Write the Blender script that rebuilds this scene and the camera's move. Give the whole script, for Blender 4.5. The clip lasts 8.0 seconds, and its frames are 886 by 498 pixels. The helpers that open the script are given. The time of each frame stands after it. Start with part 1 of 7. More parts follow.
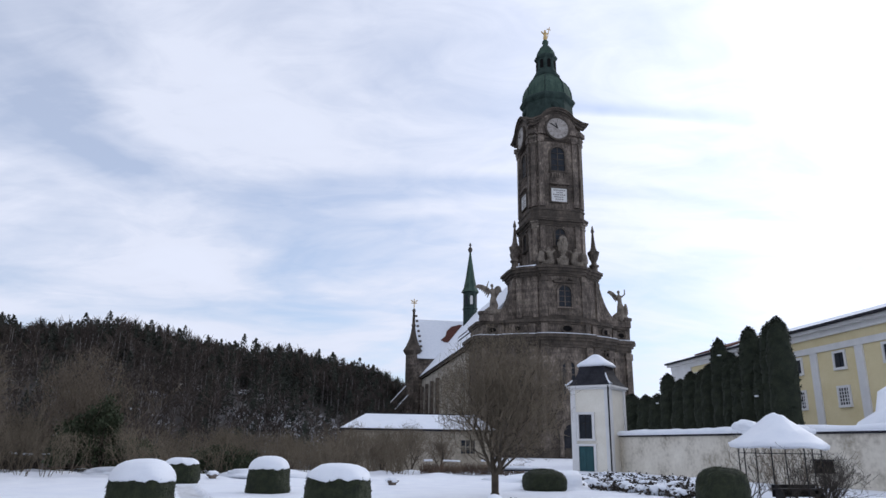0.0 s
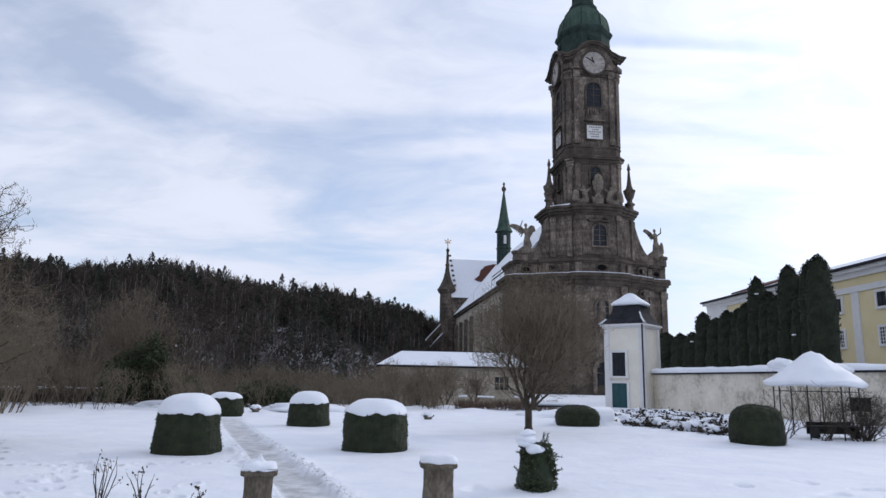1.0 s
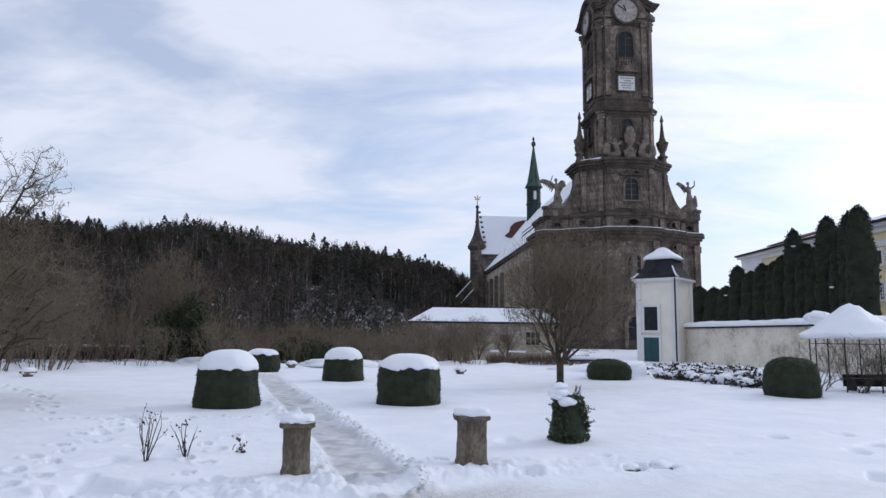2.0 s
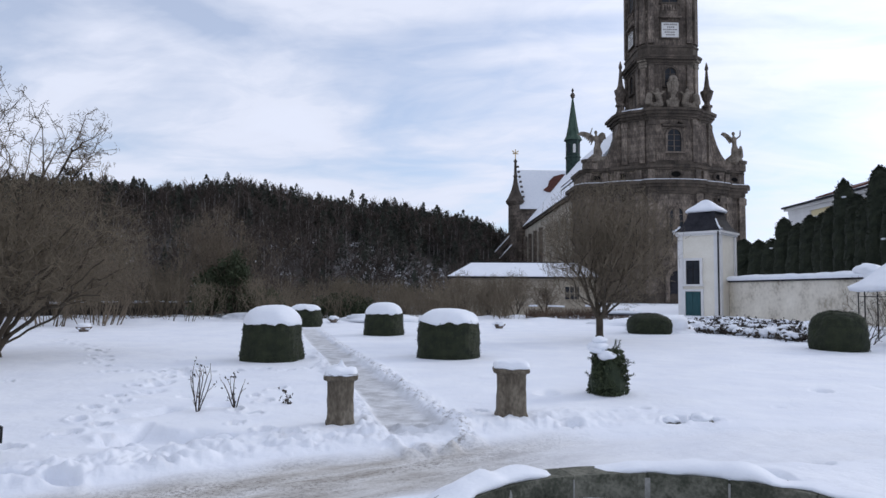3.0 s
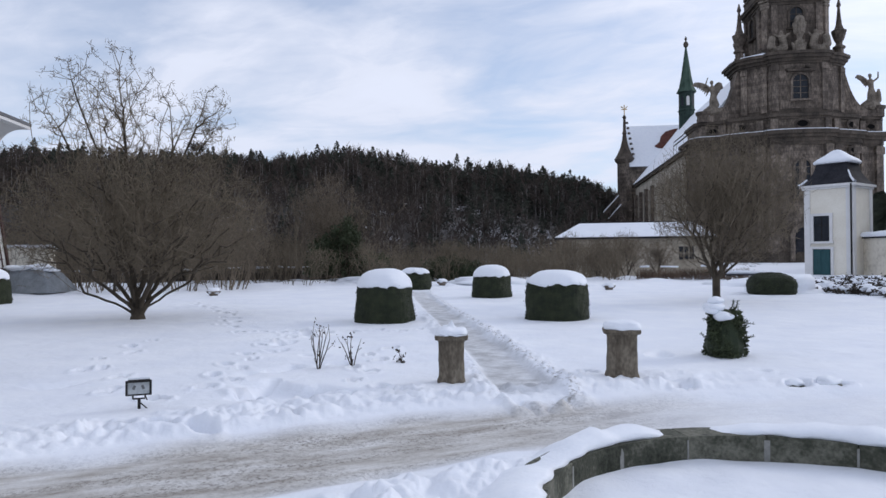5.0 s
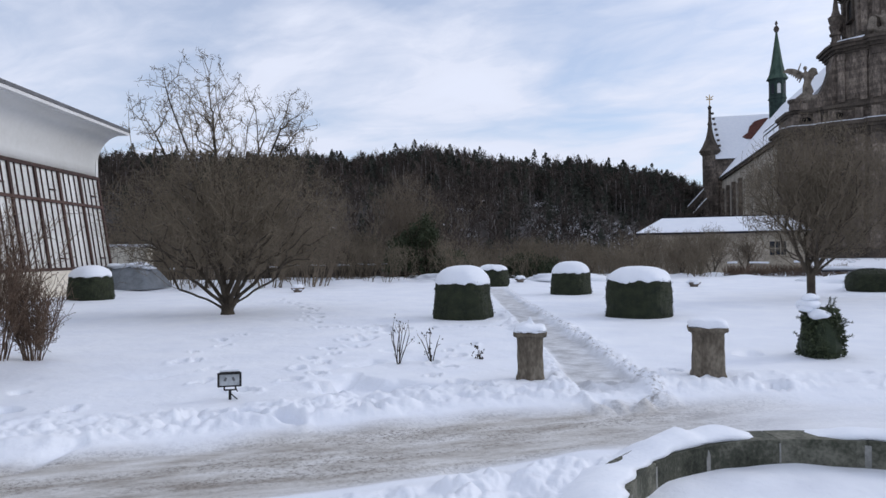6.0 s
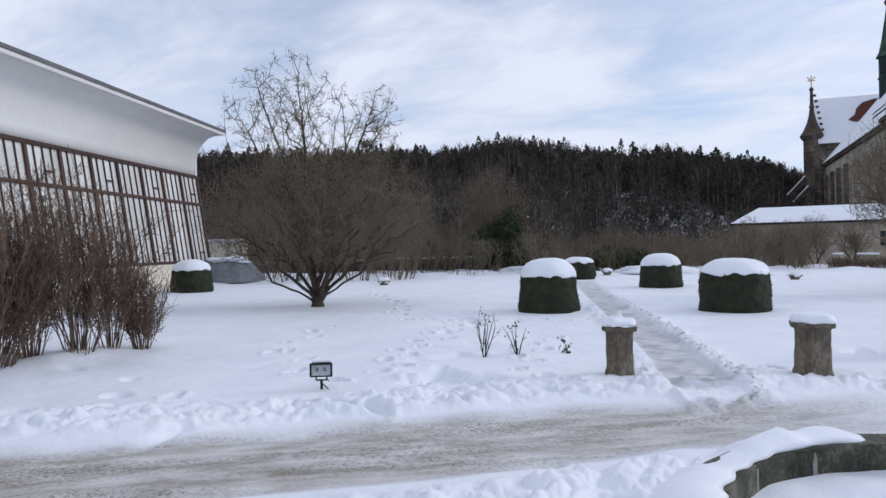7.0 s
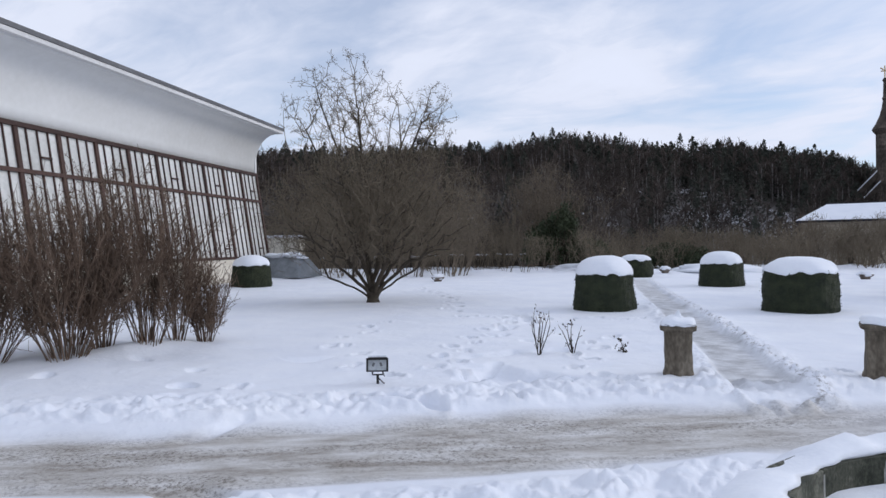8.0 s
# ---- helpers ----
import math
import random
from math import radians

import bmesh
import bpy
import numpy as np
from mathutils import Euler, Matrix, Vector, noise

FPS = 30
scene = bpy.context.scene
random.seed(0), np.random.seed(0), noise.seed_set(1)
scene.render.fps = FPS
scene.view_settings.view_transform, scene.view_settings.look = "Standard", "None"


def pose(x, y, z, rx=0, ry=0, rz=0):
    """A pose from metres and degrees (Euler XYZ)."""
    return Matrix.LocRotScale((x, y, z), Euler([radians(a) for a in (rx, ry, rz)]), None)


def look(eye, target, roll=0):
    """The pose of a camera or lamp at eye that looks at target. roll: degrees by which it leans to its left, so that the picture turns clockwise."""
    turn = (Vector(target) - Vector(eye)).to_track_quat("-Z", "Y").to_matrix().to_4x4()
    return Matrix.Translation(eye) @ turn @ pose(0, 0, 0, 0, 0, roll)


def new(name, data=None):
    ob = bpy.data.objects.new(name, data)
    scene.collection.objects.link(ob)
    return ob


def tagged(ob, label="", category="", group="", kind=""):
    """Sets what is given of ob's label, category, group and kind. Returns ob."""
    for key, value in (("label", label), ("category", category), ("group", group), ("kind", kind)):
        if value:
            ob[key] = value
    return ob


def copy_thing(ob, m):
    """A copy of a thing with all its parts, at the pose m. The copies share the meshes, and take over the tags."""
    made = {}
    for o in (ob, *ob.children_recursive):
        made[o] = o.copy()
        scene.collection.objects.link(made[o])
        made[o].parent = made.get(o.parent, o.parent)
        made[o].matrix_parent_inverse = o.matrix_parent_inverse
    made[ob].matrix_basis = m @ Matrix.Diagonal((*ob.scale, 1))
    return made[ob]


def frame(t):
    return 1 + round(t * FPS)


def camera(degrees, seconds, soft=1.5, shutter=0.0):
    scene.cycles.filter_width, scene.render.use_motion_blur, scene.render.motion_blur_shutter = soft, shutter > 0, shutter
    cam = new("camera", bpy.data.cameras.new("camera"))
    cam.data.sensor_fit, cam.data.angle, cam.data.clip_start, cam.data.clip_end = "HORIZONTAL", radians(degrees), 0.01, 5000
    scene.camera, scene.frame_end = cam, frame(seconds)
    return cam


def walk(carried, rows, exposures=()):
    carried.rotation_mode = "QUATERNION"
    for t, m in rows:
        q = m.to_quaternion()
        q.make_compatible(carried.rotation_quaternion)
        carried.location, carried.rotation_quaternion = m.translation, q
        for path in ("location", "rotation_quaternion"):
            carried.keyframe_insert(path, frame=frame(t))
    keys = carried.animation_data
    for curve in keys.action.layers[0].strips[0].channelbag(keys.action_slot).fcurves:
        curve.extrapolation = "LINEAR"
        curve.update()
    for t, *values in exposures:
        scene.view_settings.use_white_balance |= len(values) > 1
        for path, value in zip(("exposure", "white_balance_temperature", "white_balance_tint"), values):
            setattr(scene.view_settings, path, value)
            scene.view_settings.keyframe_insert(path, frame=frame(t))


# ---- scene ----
# camera and walk
cam = camera(66.19, 8.0)
walk(cam, [
    (0.0, pose(0.000, 0.000, 1.650, 106.21, -0.88, -0.15)),
    (0.5, pose(-0.010, 0.036, 1.660, 103.19, -1.48, 1.37)),
    (1.0, pose(-0.001, 0.022, 1.655, 101.09, -1.16, 2.68)),
    (2.5, pose(-0.019, 0.044, 1.630, 95.46, -0.68, 6.83)),
    (3.0, pose(-0.016, 0.021, 1.631, 93.65, -0.46, 8.55)),
    (3.5, pose(-0.009, 0.009, 1.631, 93.00, 0.01, 10.10)),
    (4.0, pose(-0.007, -0.010, 1.624, 92.03, 0.02, 11.65)),
    (4.5, pose(-0.006, -0.031, 1.621, 90.89, 0.23, 14.50)),
    (6.0, pose(-0.002, -0.068, 1.613, 90.33, 0.73, 24.07)),
    (6.5, pose(-0.020, -0.059, 1.614, 90.04, 0.94, 27.94)),
    (7.0, pose(-0.030, -0.062, 1.615, 89.84, 1.10, 31.12)),
    (7.5, pose(-0.030, -0.077, 1.618, 90.01, 1.20, 33.66)),
    (8.0, pose(-0.030, -0.102, 1.622, 89.63, 0.87, 35.62)),
])

# ---- light ----
SUN_AZ, SUN_EL = 48.0, 24.0
sun_dir = Vector((math.sin(radians(SUN_AZ)) * math.cos(radians(SUN_EL)), math.cos(radians(SUN_AZ)) * math.cos(radians(SUN_EL)), math.sin(radians(SUN_EL))))
sun = new("sun", bpy.data.lights.new("sun", "SUN"))
sun.data.energy, sun.data.angle, sun.data.color = 0.8, radians(14), (1.0, 0.95, 0.88)
sun.matrix_world = look(sun_dir * 300, (0, 0, 0))

world = bpy.data.worlds.new("winter_sky")
scene.world = world
world.use_nodes = True
wt = world.node_tree
wt.nodes.clear()


def wn(kind, **kw):
    n = wt.nodes.new(kind)
    for k, v in kw.items():
        n.inputs[k.replace("_", " ")].default_value = v
    return n


def wmath(op, a, b=None):
    n = wt.nodes.new("ShaderNodeMath")
    n.operation = op
    for i, v in enumerate((a, b)):
        if v is None:
            continue
        if isinstance(v, (int, float)):
            n.inputs[i].default_value = v
        else:
            wt.links.new(v, n.inputs[i])
    return n.outputs[0]


tc = wn("ShaderNodeTexCoord")
sep = wn("ShaderNodeSeparateXYZ")
wt.links.new(tc.outputs["Generated"], sep.inputs[0])
den = wmath("ADD", wmath("MAXIMUM", sep.outputs[2], 0.0), 0.22)
comb = wn("ShaderNodeCombineXYZ")
wt.links.new(wmath("DIVIDE", sep.outputs[0], den), comb.inputs[0])
wt.links.new(wmath("MULTIPLY", wmath("DIVIDE", sep.outputs[1], den), 1.7), comb.inputs[1])
cl1 = wn("ShaderNodeTexNoise", Scale=0.9, Detail=6.0, Roughness=0.5, Distortion=0.9)
cl2 = wn("ShaderNodeTexNoise", Scale=4.2, Detail=6.0, Roughness=0.6, Distortion=1.2)
wt.links.new(comb.outputs[0], cl1.inputs["Vector"])
wt.links.new(comb.outputs[0], cl2.inputs["Vector"])
cover = wmath("ADD", wmath("MULTIPLY", cl1.outputs[0], 0.82), wmath("MULTIPLY", cl2.outputs[0], 0.18))
glow_dot = wn("ShaderNodeVectorMath")
glow_dot.operation = "DOT_PRODUCT"
wt.links.new(tc.outputs["Generated"], glow_dot.inputs[0])
glow_dot.inputs[1].default_value = sun_dir
glow = wmath("POWER", wmath("MAXIMUM", glow_dot.outputs["Value"], 0.0), 8.0)
cloud_fac = wn("ShaderNodeMapRange", From_Min=0.39, From_Max=0.57, To_Min=0.56, To_Max=1.0)
# a thin vapour trail with a clear gap above it
trail = wn("ShaderNodeVectorMath")
trail.operation = "DOT_PRODUCT"
wt.links.new(tc.outputs["Generated"], trail.inputs[0])
trail.inputs[1].default_value = (-0.052, 0.467, -0.883)
run = wmath("DIVIDE", sep.outputs[0], wmath("MAXIMUM", sep.outputs[1], 0.05))
run_in, run_out = wn("ShaderNodeMapRange", From_Min=0.10, From_Max=0.26), wn("ShaderNodeMapRange", From_Min=0.54, From_Max=0.36)
for q in (run_in, run_out):
    wt.links.new(run, q.inputs["Value"])
along = wmath("MULTIPLY", run_in.outputs[0], run_out.outputs[0])


def trail_line(shift, width):
    off = wmath("DIVIDE", wmath("SUBTRACT", trail.outputs["Value"], shift), width)
    return wmath("MULTIPLY", wmath("POWER", 2.718, wmath("MULTIPLY", wmath("MULTIPLY", off, off), -1.0)), along)


veil = wmath("SUBTRACT", wmath("MULTIPLY", trail_line(0.0, 0.006), 0.10), wmath("MULTIPLY", trail_line(-0.014, 0.011), 0.13))
wt.links.new(wmath("ADD", wmath("ADD", cover, wmath("MULTIPLY", glow, 0.12)), veil), cloud_fac.inputs["Value"])
nish = wn("ShaderNodeTexSky")
nish.sky_type, nish.sun_disc = "NISHITA", False
nish.air_density, nish.dust_density, nish.ozone_density = 1.0, 0.2, 5.0
nish.sun_elevation, nish.sun_rotation = radians(SUN_EL), radians(SUN_AZ)
bg_sky = wn("ShaderNodeBackground", Strength=0.15)
wt.links.new(nish.outputs[0], bg_sky.inputs[0])
shade = wn("ShaderNodeMapRange", From_Min=0.38, From_Max=0.66, To_Min=0.90, To_Max=1.0)
wt.links.new(cover, shade.inputs["Value"])
bg_cloud = wn("ShaderNodeBackground", Color=(0.775, 0.83, 0.99, 1))
wt.links.new(wmath("ADD", shade.outputs[0], wmath("MULTIPLY", glow, 0.80)), bg_cloud.inputs["Strength"])
mix = wn("ShaderNodeMixShader")
wt.links.new(cloud_fac.outputs[0], mix.inputs[0])
wt.links.new(bg_sky.outputs[0], mix.inputs[1])
wt.links.new(bg_cloud.outputs[0], mix.inputs[2])
wt.links.new(mix.outputs[0], wn("ShaderNodeOutputWorld").inputs[0])


# ---- materials ----
def mat(name, c1, c2, scale=3.0, fine=30.0, rough=0.8, bump=0.2, metal=0.0, c3=None, spread=0.25, spec=0.3, stretch=(1, 1, 1), rnd=0.0, dist=0.02):
    m = bpy.data.materials.new(name)
    m.use_nodes = True
    nt = m.node_tree
    b = nt.nodes["Principled BSDF"]
    t = nt.nodes.new("ShaderNodeTexCoord")
    mp = nt.nodes.new("ShaderNodeMapping")
    mp.inputs["Scale"].default_value = stretch
    nt.links.new(t.outputs["Object"], mp.inputs[0])
    n1 = nt.nodes.new("ShaderNodeTexNoise")
    n1.inputs["Scale"].default_value, n1.inputs["Detail"].default_value, n1.inputs["Roughness"].default_value = scale, 6, 0.6
    n2 = nt.nodes.new("ShaderNodeTexNoise")
    n2.inputs["Scale"].default_value, n2.inputs["Detail"].default_value = fine, 4
    for n in (n1, n2):
        nt.links.new(mp.outputs[0], n.inputs["Vector"])
    r = nt.nodes.new("ShaderNodeValToRGB")
    r.color_ramp.elements[0].position, r.color_ramp.elements[1].position = 0.5 - spread, 0.5 + spread
    r.color_ramp.elements[0].color, r.color_ramp.elements[1].color = (*c1, 1), (*c2, 1)
    if c3:
        e = r.color_ramp.elements.new(0.5)
        e.color = (*c3, 1)
    ad = nt.nodes.new("ShaderNodeMath")
    ad.operation = "MULTIPLY_ADD"
    nt.links.new(n2.outputs[0], ad.inputs[0])
    ad.inputs[1].default_value = 0.5
    sub = nt.nodes.new("ShaderNodeMath")
    sub.operation = "SUBTRACT"
    nt.links.new(n1.outputs[0], sub.inputs[0])
    sub.inputs[1].default_value = 0.25
    nt.links.new(sub.outputs[0], ad.inputs[2])
    fac = ad.outputs[0]
    if rnd:
        oi = nt.nodes.new("ShaderNodeObjectInfo")
        a2 = nt.nodes.new("ShaderNodeMath")
        a2.operation = "MULTIPLY_ADD"
        nt.links.new(oi.outputs["Random"], a2.inputs[0])
        a2.inputs[1].default_value = rnd
        s2 = nt.nodes.new("ShaderNodeMath")
        s2.operation = "SUBTRACT"
        nt.links.new(fac, s2.inputs[0])
        s2.inputs[1].default_value = rnd / 2
        nt.links.new(s2.outputs[0], a2.inputs[2])
        fac = a2.outputs[0]
    nt.links.new(fac, r.inputs[0])
    nt.links.new(r.outputs[0], b.inputs["Base Color"])
    b.inputs["Roughness"].default_value, b.inputs["Metallic"].default_value = rough, metal
    b.inputs["Specular IOR Level"].default_value = spec
    if bump:
        bp = nt.nodes.new("ShaderNodeBump")
        bp.inputs["Strength"].default_value, bp.inputs["Distance"].default_value = bump, dist
        nt.links.new(ad.outputs[0], bp.inputs["Height"])
        nt.links.new(bp.outputs[0], b.inputs["Normal"])
    return m


M_SNOW = mat("snow", (0.77, 0.80, 0.86), (0.86, 0.88, 0.92), 1.5, 26, 0.62, 0.35, spec=0.25)
M_STONE = mat("granite_stone", (0.052, 0.042, 0.034), (0.30, 0.245, 0.197), 0.5, 4, 0.9, 0.5, c3=(0.122, 0.099, 0.081), stretch=(1, 1, 0.4), dist=0.06)
M_STONE_D = mat("granite_soot", (0.032, 0.027, 0.022), (0.135, 0.108, 0.086), 0.6, 6, 0.9, 0.5, stretch=(1, 1, 0.5), dist=0.06)
def ashlar(m, lo=0.62, hi=1.25, bw=1.1, bh=0.55):
    """Courses of cut blocks, each a little lighter or darker, over a stone material."""
    nt = m.node_tree
    b = nt.nodes["Principled BSDF"]
    src = b.inputs["Base Color"].links[0].from_socket
    t = nt.nodes.new("ShaderNodeTexCoord")
    sp = nt.nodes.new("ShaderNodeSeparateXYZ")
    nt.links.new(t.outputs["Object"], sp.inputs[0])
    ad = nt.nodes.new("ShaderNodeMath")
    ad.operation = "ADD"
    nt.links.new(sp.outputs[0], ad.inputs[0])
    nt.links.new(sp.outputs[1], ad.inputs[1])
    cb = nt.nodes.new("ShaderNodeCombineXYZ")
    nt.links.new(ad.outputs[0], cb.inputs[0])
    nt.links.new(sp.outputs[2], cb.inputs[1])
    br = nt.nodes.new("ShaderNodeTexBrick")
    br.inputs["Scale"].default_value = 1.0
    br.inputs["Brick Width"].default_value, br.inputs["Row Height"].default_value = bw, bh
    br.inputs["Mortar Size"].default_value = 0.02
    br.inputs["Color1"].default_value, br.inputs["Color2"].default_value = (lo, lo, lo, 1), (hi, hi, hi, 1)
    br.inputs["Mortar"].default_value = (0.66, 0.66, 0.66, 1)
    nt.links.new(cb.outputs[0], br.inputs["Vector"])
    mx = nt.nodes.new("ShaderNodeMix")
    mx.data_type, mx.blend_type = "RGBA", "MULTIPLY"
    mx.inputs[0].default_value = 1.0
    nt.links.new(src, mx.inputs[6])
    nt.links.new(br.outputs["Color"], mx.inputs[7])
    nt.links.new(mx.outputs[2], b.inputs["Base Color"])


ashlar(M_STONE, 0.74, 1.2, 1.3, 0.6)
ashlar(M_STONE_D, 0.8, 1.12, 1.6, 0.8)
M_STATUE = mat("sandstone_figure", (0.06, 0.05, 0.04), (0.30, 0.255, 0.205), 1.0, 6, 0.85, 0.5, dist=0.05)
M_COPPER = mat("copper_patina", (0.024, 0.042, 0.035), (0.085, 0.13, 0.10), 0.9, 8, 0.85, 0.25, stretch=(1, 1, 0.35), dist=0.03, spec=0.12)
M_COPPER_D = mat("copper_dark", (0.02, 0.03, 0.028), (0.05, 0.075, 0.065), 0.9, 8, 0.85, 0.2, spec=0.1)
M_GLASS_D = mat("window_glass_dark", (0.010, 0.012, 0.015), (0.028, 0.033, 0.042), 2, 12, 0.3, 0.05, spec=0.18)
M_VOID = mat("unlit_opening", (0.006, 0.006, 0.006), (0.014, 0.013, 0.013), 2, 12, 0.9, 0.0, spec=0.03)
M_PLAQUE_SKY = mat("plaque_and_sky_gap", (0.55, 0.54, 0.52), (0.72, 0.71, 0.69), 2, 10, 0.6, 0.1)
M_INK = mat("carved_letters", (0.16, 0.15, 0.14), (0.24, 0.22, 0.2), 4, 20, 0.8, 0.0)
M_CLOCK = mat("clock_enamel", (0.20, 0.175, 0.155), (0.46, 0.42, 0.385), 1.6, 7, 0.5, 0.1)
M_GOLD = mat("gilded_metal", (0.45, 0.30, 0.12), (0.7, 0.5, 0.25), 3, 12, 0.4, 0.1, metal=0.8)
M_PLASTER = mat("white_plaster", (0.68, 0.63, 0.53), (0.82, 0.78, 0.69), 0.7, 14, 0.9, 0.15, dist=0.01)
M_OLDPLASTER = mat("stained_plaster", (0.30, 0.26, 0.20), (0.76, 0.71, 0.61), 0.45, 4, 0.9, 0.25, c3=(0.64, 0.59, 0.50), dist=0.02)
M_NAVE = mat("nave_plaster", (0.24, 0.21, 0.17), (0.62, 0.56, 0.47), 0.35, 3, 0.9, 0.3, dist=0.04)
M_YELLOW = mat("yellow_plaster", (0.66, 0.55, 0.31), (0.75, 0.65, 0.41), 0.5, 9, 0.9, 0.1)
M_TRIM = mat("white_trim", (0.62, 0.61, 0.60), (0.74, 0.73, 0.72), 0.8, 9, 0.85, 0.1)
M_SLATE = mat("slate_dark", (0.014, 0.014, 0.017), (0.045, 0.045, 0.053), 1.2, 14, 0.85, 0.4, spec=0.12)
M_TILE = mat("red_roof_tile", (0.06, 0.022, 0.017), (0.14, 0.048, 0.033), 1.5, 12, 0.8, 0.4)
M_DOOR = mat("teal_door_paint", (0.016, 0.056, 0.064), (0.028, 0.092, 0.10), 2, 15, 0.55, 0.15, stretch=(4, 4, 0.6))
M_IRON = mat("dark_iron", (0.012, 0.012, 0.013), (0.035, 0.033, 0.032), 6, 40, 0.5, 0.2, metal=0.5)
M_POST = mat("weathered_sandstone", (0.055, 0.045, 0.034), (0.26, 0.225, 0.175), 4.5, 34, 0.92, 0.8, c3=(0.135, 0.113, 0.085), stretch=(1, 1, 0.45), dist=0.015)
M_RIM = mat("wet_granite", (0.018, 0.021, 0.012), (0.17, 0.165, 0.13), 5.5, 34, 0.75, 0.9, c3=(0.062, 0.064, 0.046), rnd=0.25, dist=0.015)
M_MORTAR = mat("pale_mortar", (0.16, 0.16, 0.145), (0.34, 0.335, 0.31), 6, 40, 0.9, 0.4)
M_BOX = mat("clipped_yew", (0.009, 0.013, 0.007), (0.034, 0.041, 0.019), 5, 45, 0.8, 0.9, dist=0.04)
M_LEAF = mat("yew_leaves", (0.007, 0.014, 0.006), (0.034, 0.046, 0.02), 6, 40, 0.7, 0.0)
M_NEEDLE = mat("fresh_needles", (0.014, 0.022, 0.010), (0.075, 0.092, 0.045), 9, 60, 0.7, 0.0)
M_THUJA = mat("thuja_green", (0.008, 0.012, 0.007), (0.028, 0.034, 0.019), 2, 14, 0.85, 0.6, dist=0.06)
M_BARK = mat("shrub_bark", (0.03, 0.024, 0.018), (0.095, 0.076, 0.055), 3, 30, 0.9, 0.3)
M_TWIG = mat("bare_twigs", (0.10, 0.079, 0.057), (0.23, 0.185, 0.135), 0.8, 7, 0.9, 0.0)
M_TWIG_T = mat("tree_twigs", (0.095, 0.077, 0.053), (0.22, 0.178, 0.126), 0.8, 7, 0.9, 0.0)
M_TWIG_D = mat("dark_twigs", (0.03, 0.025, 0.02), (0.075, 0.062, 0.05), 0.8, 7, 0.9, 0.0)
M_TWIG_R = mat("red_brown_twigs", (0.07, 0.048, 0.035), (0.22, 0.152, 0.108), 1.5, 9, 0.9, 0.0)
M_FOREST = mat("forest_twigs", (0.042, 0.033, 0.028), (0.105, 0.083, 0.070), 0.05, 0.4, 0.95, 0.0)
M_TRUNKS = mat("forest_trunks", (0.08, 0.07, 0.065), (0.30, 0.28, 0.265), 0.15, 0.9, 0.95, 0.0)
M_CONIFER = mat("spruce_green", (0.026, 0.030, 0.024), (0.072, 0.075, 0.058), 0.12, 1.2, 0.9, 0.0)
M_GH_WOOD = mat("greenhouse_brown_paint", (0.035, 0.017, 0.014), (0.085, 0.045, 0.035), 3, 22, 0.6, 0.2, rnd=0.3)
M_GH_PANE = mat("whitewashed_glass", (0.52, 0.52, 0.49), (0.80, 0.80, 0.77), 0.8, 6, 0.35, 0.05, spec=0.5, rnd=0.35)
M_GH_WALL = mat("cove_white_render", (0.68, 0.68, 0.66), (0.78, 0.78, 0.77), 0.25, 5, 0.9, 0.08)
M_FASCIA = mat("grey_metal_fascia", (0.10, 0.10, 0.105), (0.19, 0.19, 0.195), 1, 10, 0.45, 0.1, metal=0.4)
M_LENS = mat("floodlight_glass", (0.25, 0.27, 0.28), (0.5, 0.52, 0.53), 8, 30, 0.2, 0.05, spec=0.5)
M_BEIGE = mat("beige_plaster", (0.26, 0.22, 0.165), (0.46, 0.41, 0.33), 0.5, 6, 0.9, 0.25, c3=(0.38, 0.335, 0.265))
M_TARP = mat("grey_tarpaulin", (0.13, 0.145, 0.16), (0.26, 0.28, 0.30), 2, 14, 0.6, 0.5)


# ---- builders ----
def thing(name, label, category, loc=(0, 0, 0), rz=0.0, group="", kind=""):
    e = new(name)
    e.empty_display_size = 0.3
    e.matrix_basis = pose(loc[0], loc[1], loc[2], 0, 0, rz)
    return tagged(e, label, category, group, kind)


def part(name, bm, material, parent=None, label="", smooth=False):
    me = bpy.data.meshes.new(name)
    bmesh.ops.recalc_face_normals(bm, faces=bm.faces)
    bm.to_mesh(me)
    bm.free()
    me.materials.append(material)
    if smooth:
        me.polygons.foreach_set("use_smooth", [True] * len(me.polygons))
    ob = new(name, me)
    ob.parent = parent
    if label:
        ob["label"] = label
    return ob


def raw(name, verts, faces, material, parent=None, label="", smooth=False):
    me = bpy.data.meshes.new(name)
    me.from_pydata([tuple(v) for v in verts], [], faces)
    me.materials.append(material)
    if smooth:
        me.polygons.foreach_set("use_smooth", [True] * len(me.polygons))
    ob = new(name, me)
    ob.parent = parent
    if label:
        ob["label"] = label
    return ob


def box(bm, x, y, z, sx, sy, sz, rz=0.0, rx=0.0, ry=0.0, bevel=0.0):
    """A box by its centre and full sizes, in degrees."""
    r = bmesh.ops.create_cube(bm, size=1)
    vs = r["verts"]
    bmesh.ops.transform(bm, matrix=pose(x, y, z, rx, ry, rz) @ Matrix.Diagonal((sx, sy, sz, 1)), verts=vs)
    if bevel:
        bmesh.ops.bevel(bm, geom=list({e for v in vs for e in v.link_edges}), offset=bevel, segments=2, affect="EDGES")
    return bm


def boxes(rows, bevel=0.0):
    bm = bmesh.new()
    for r in rows:
        box(bm, *r, bevel=bevel)
    return bm


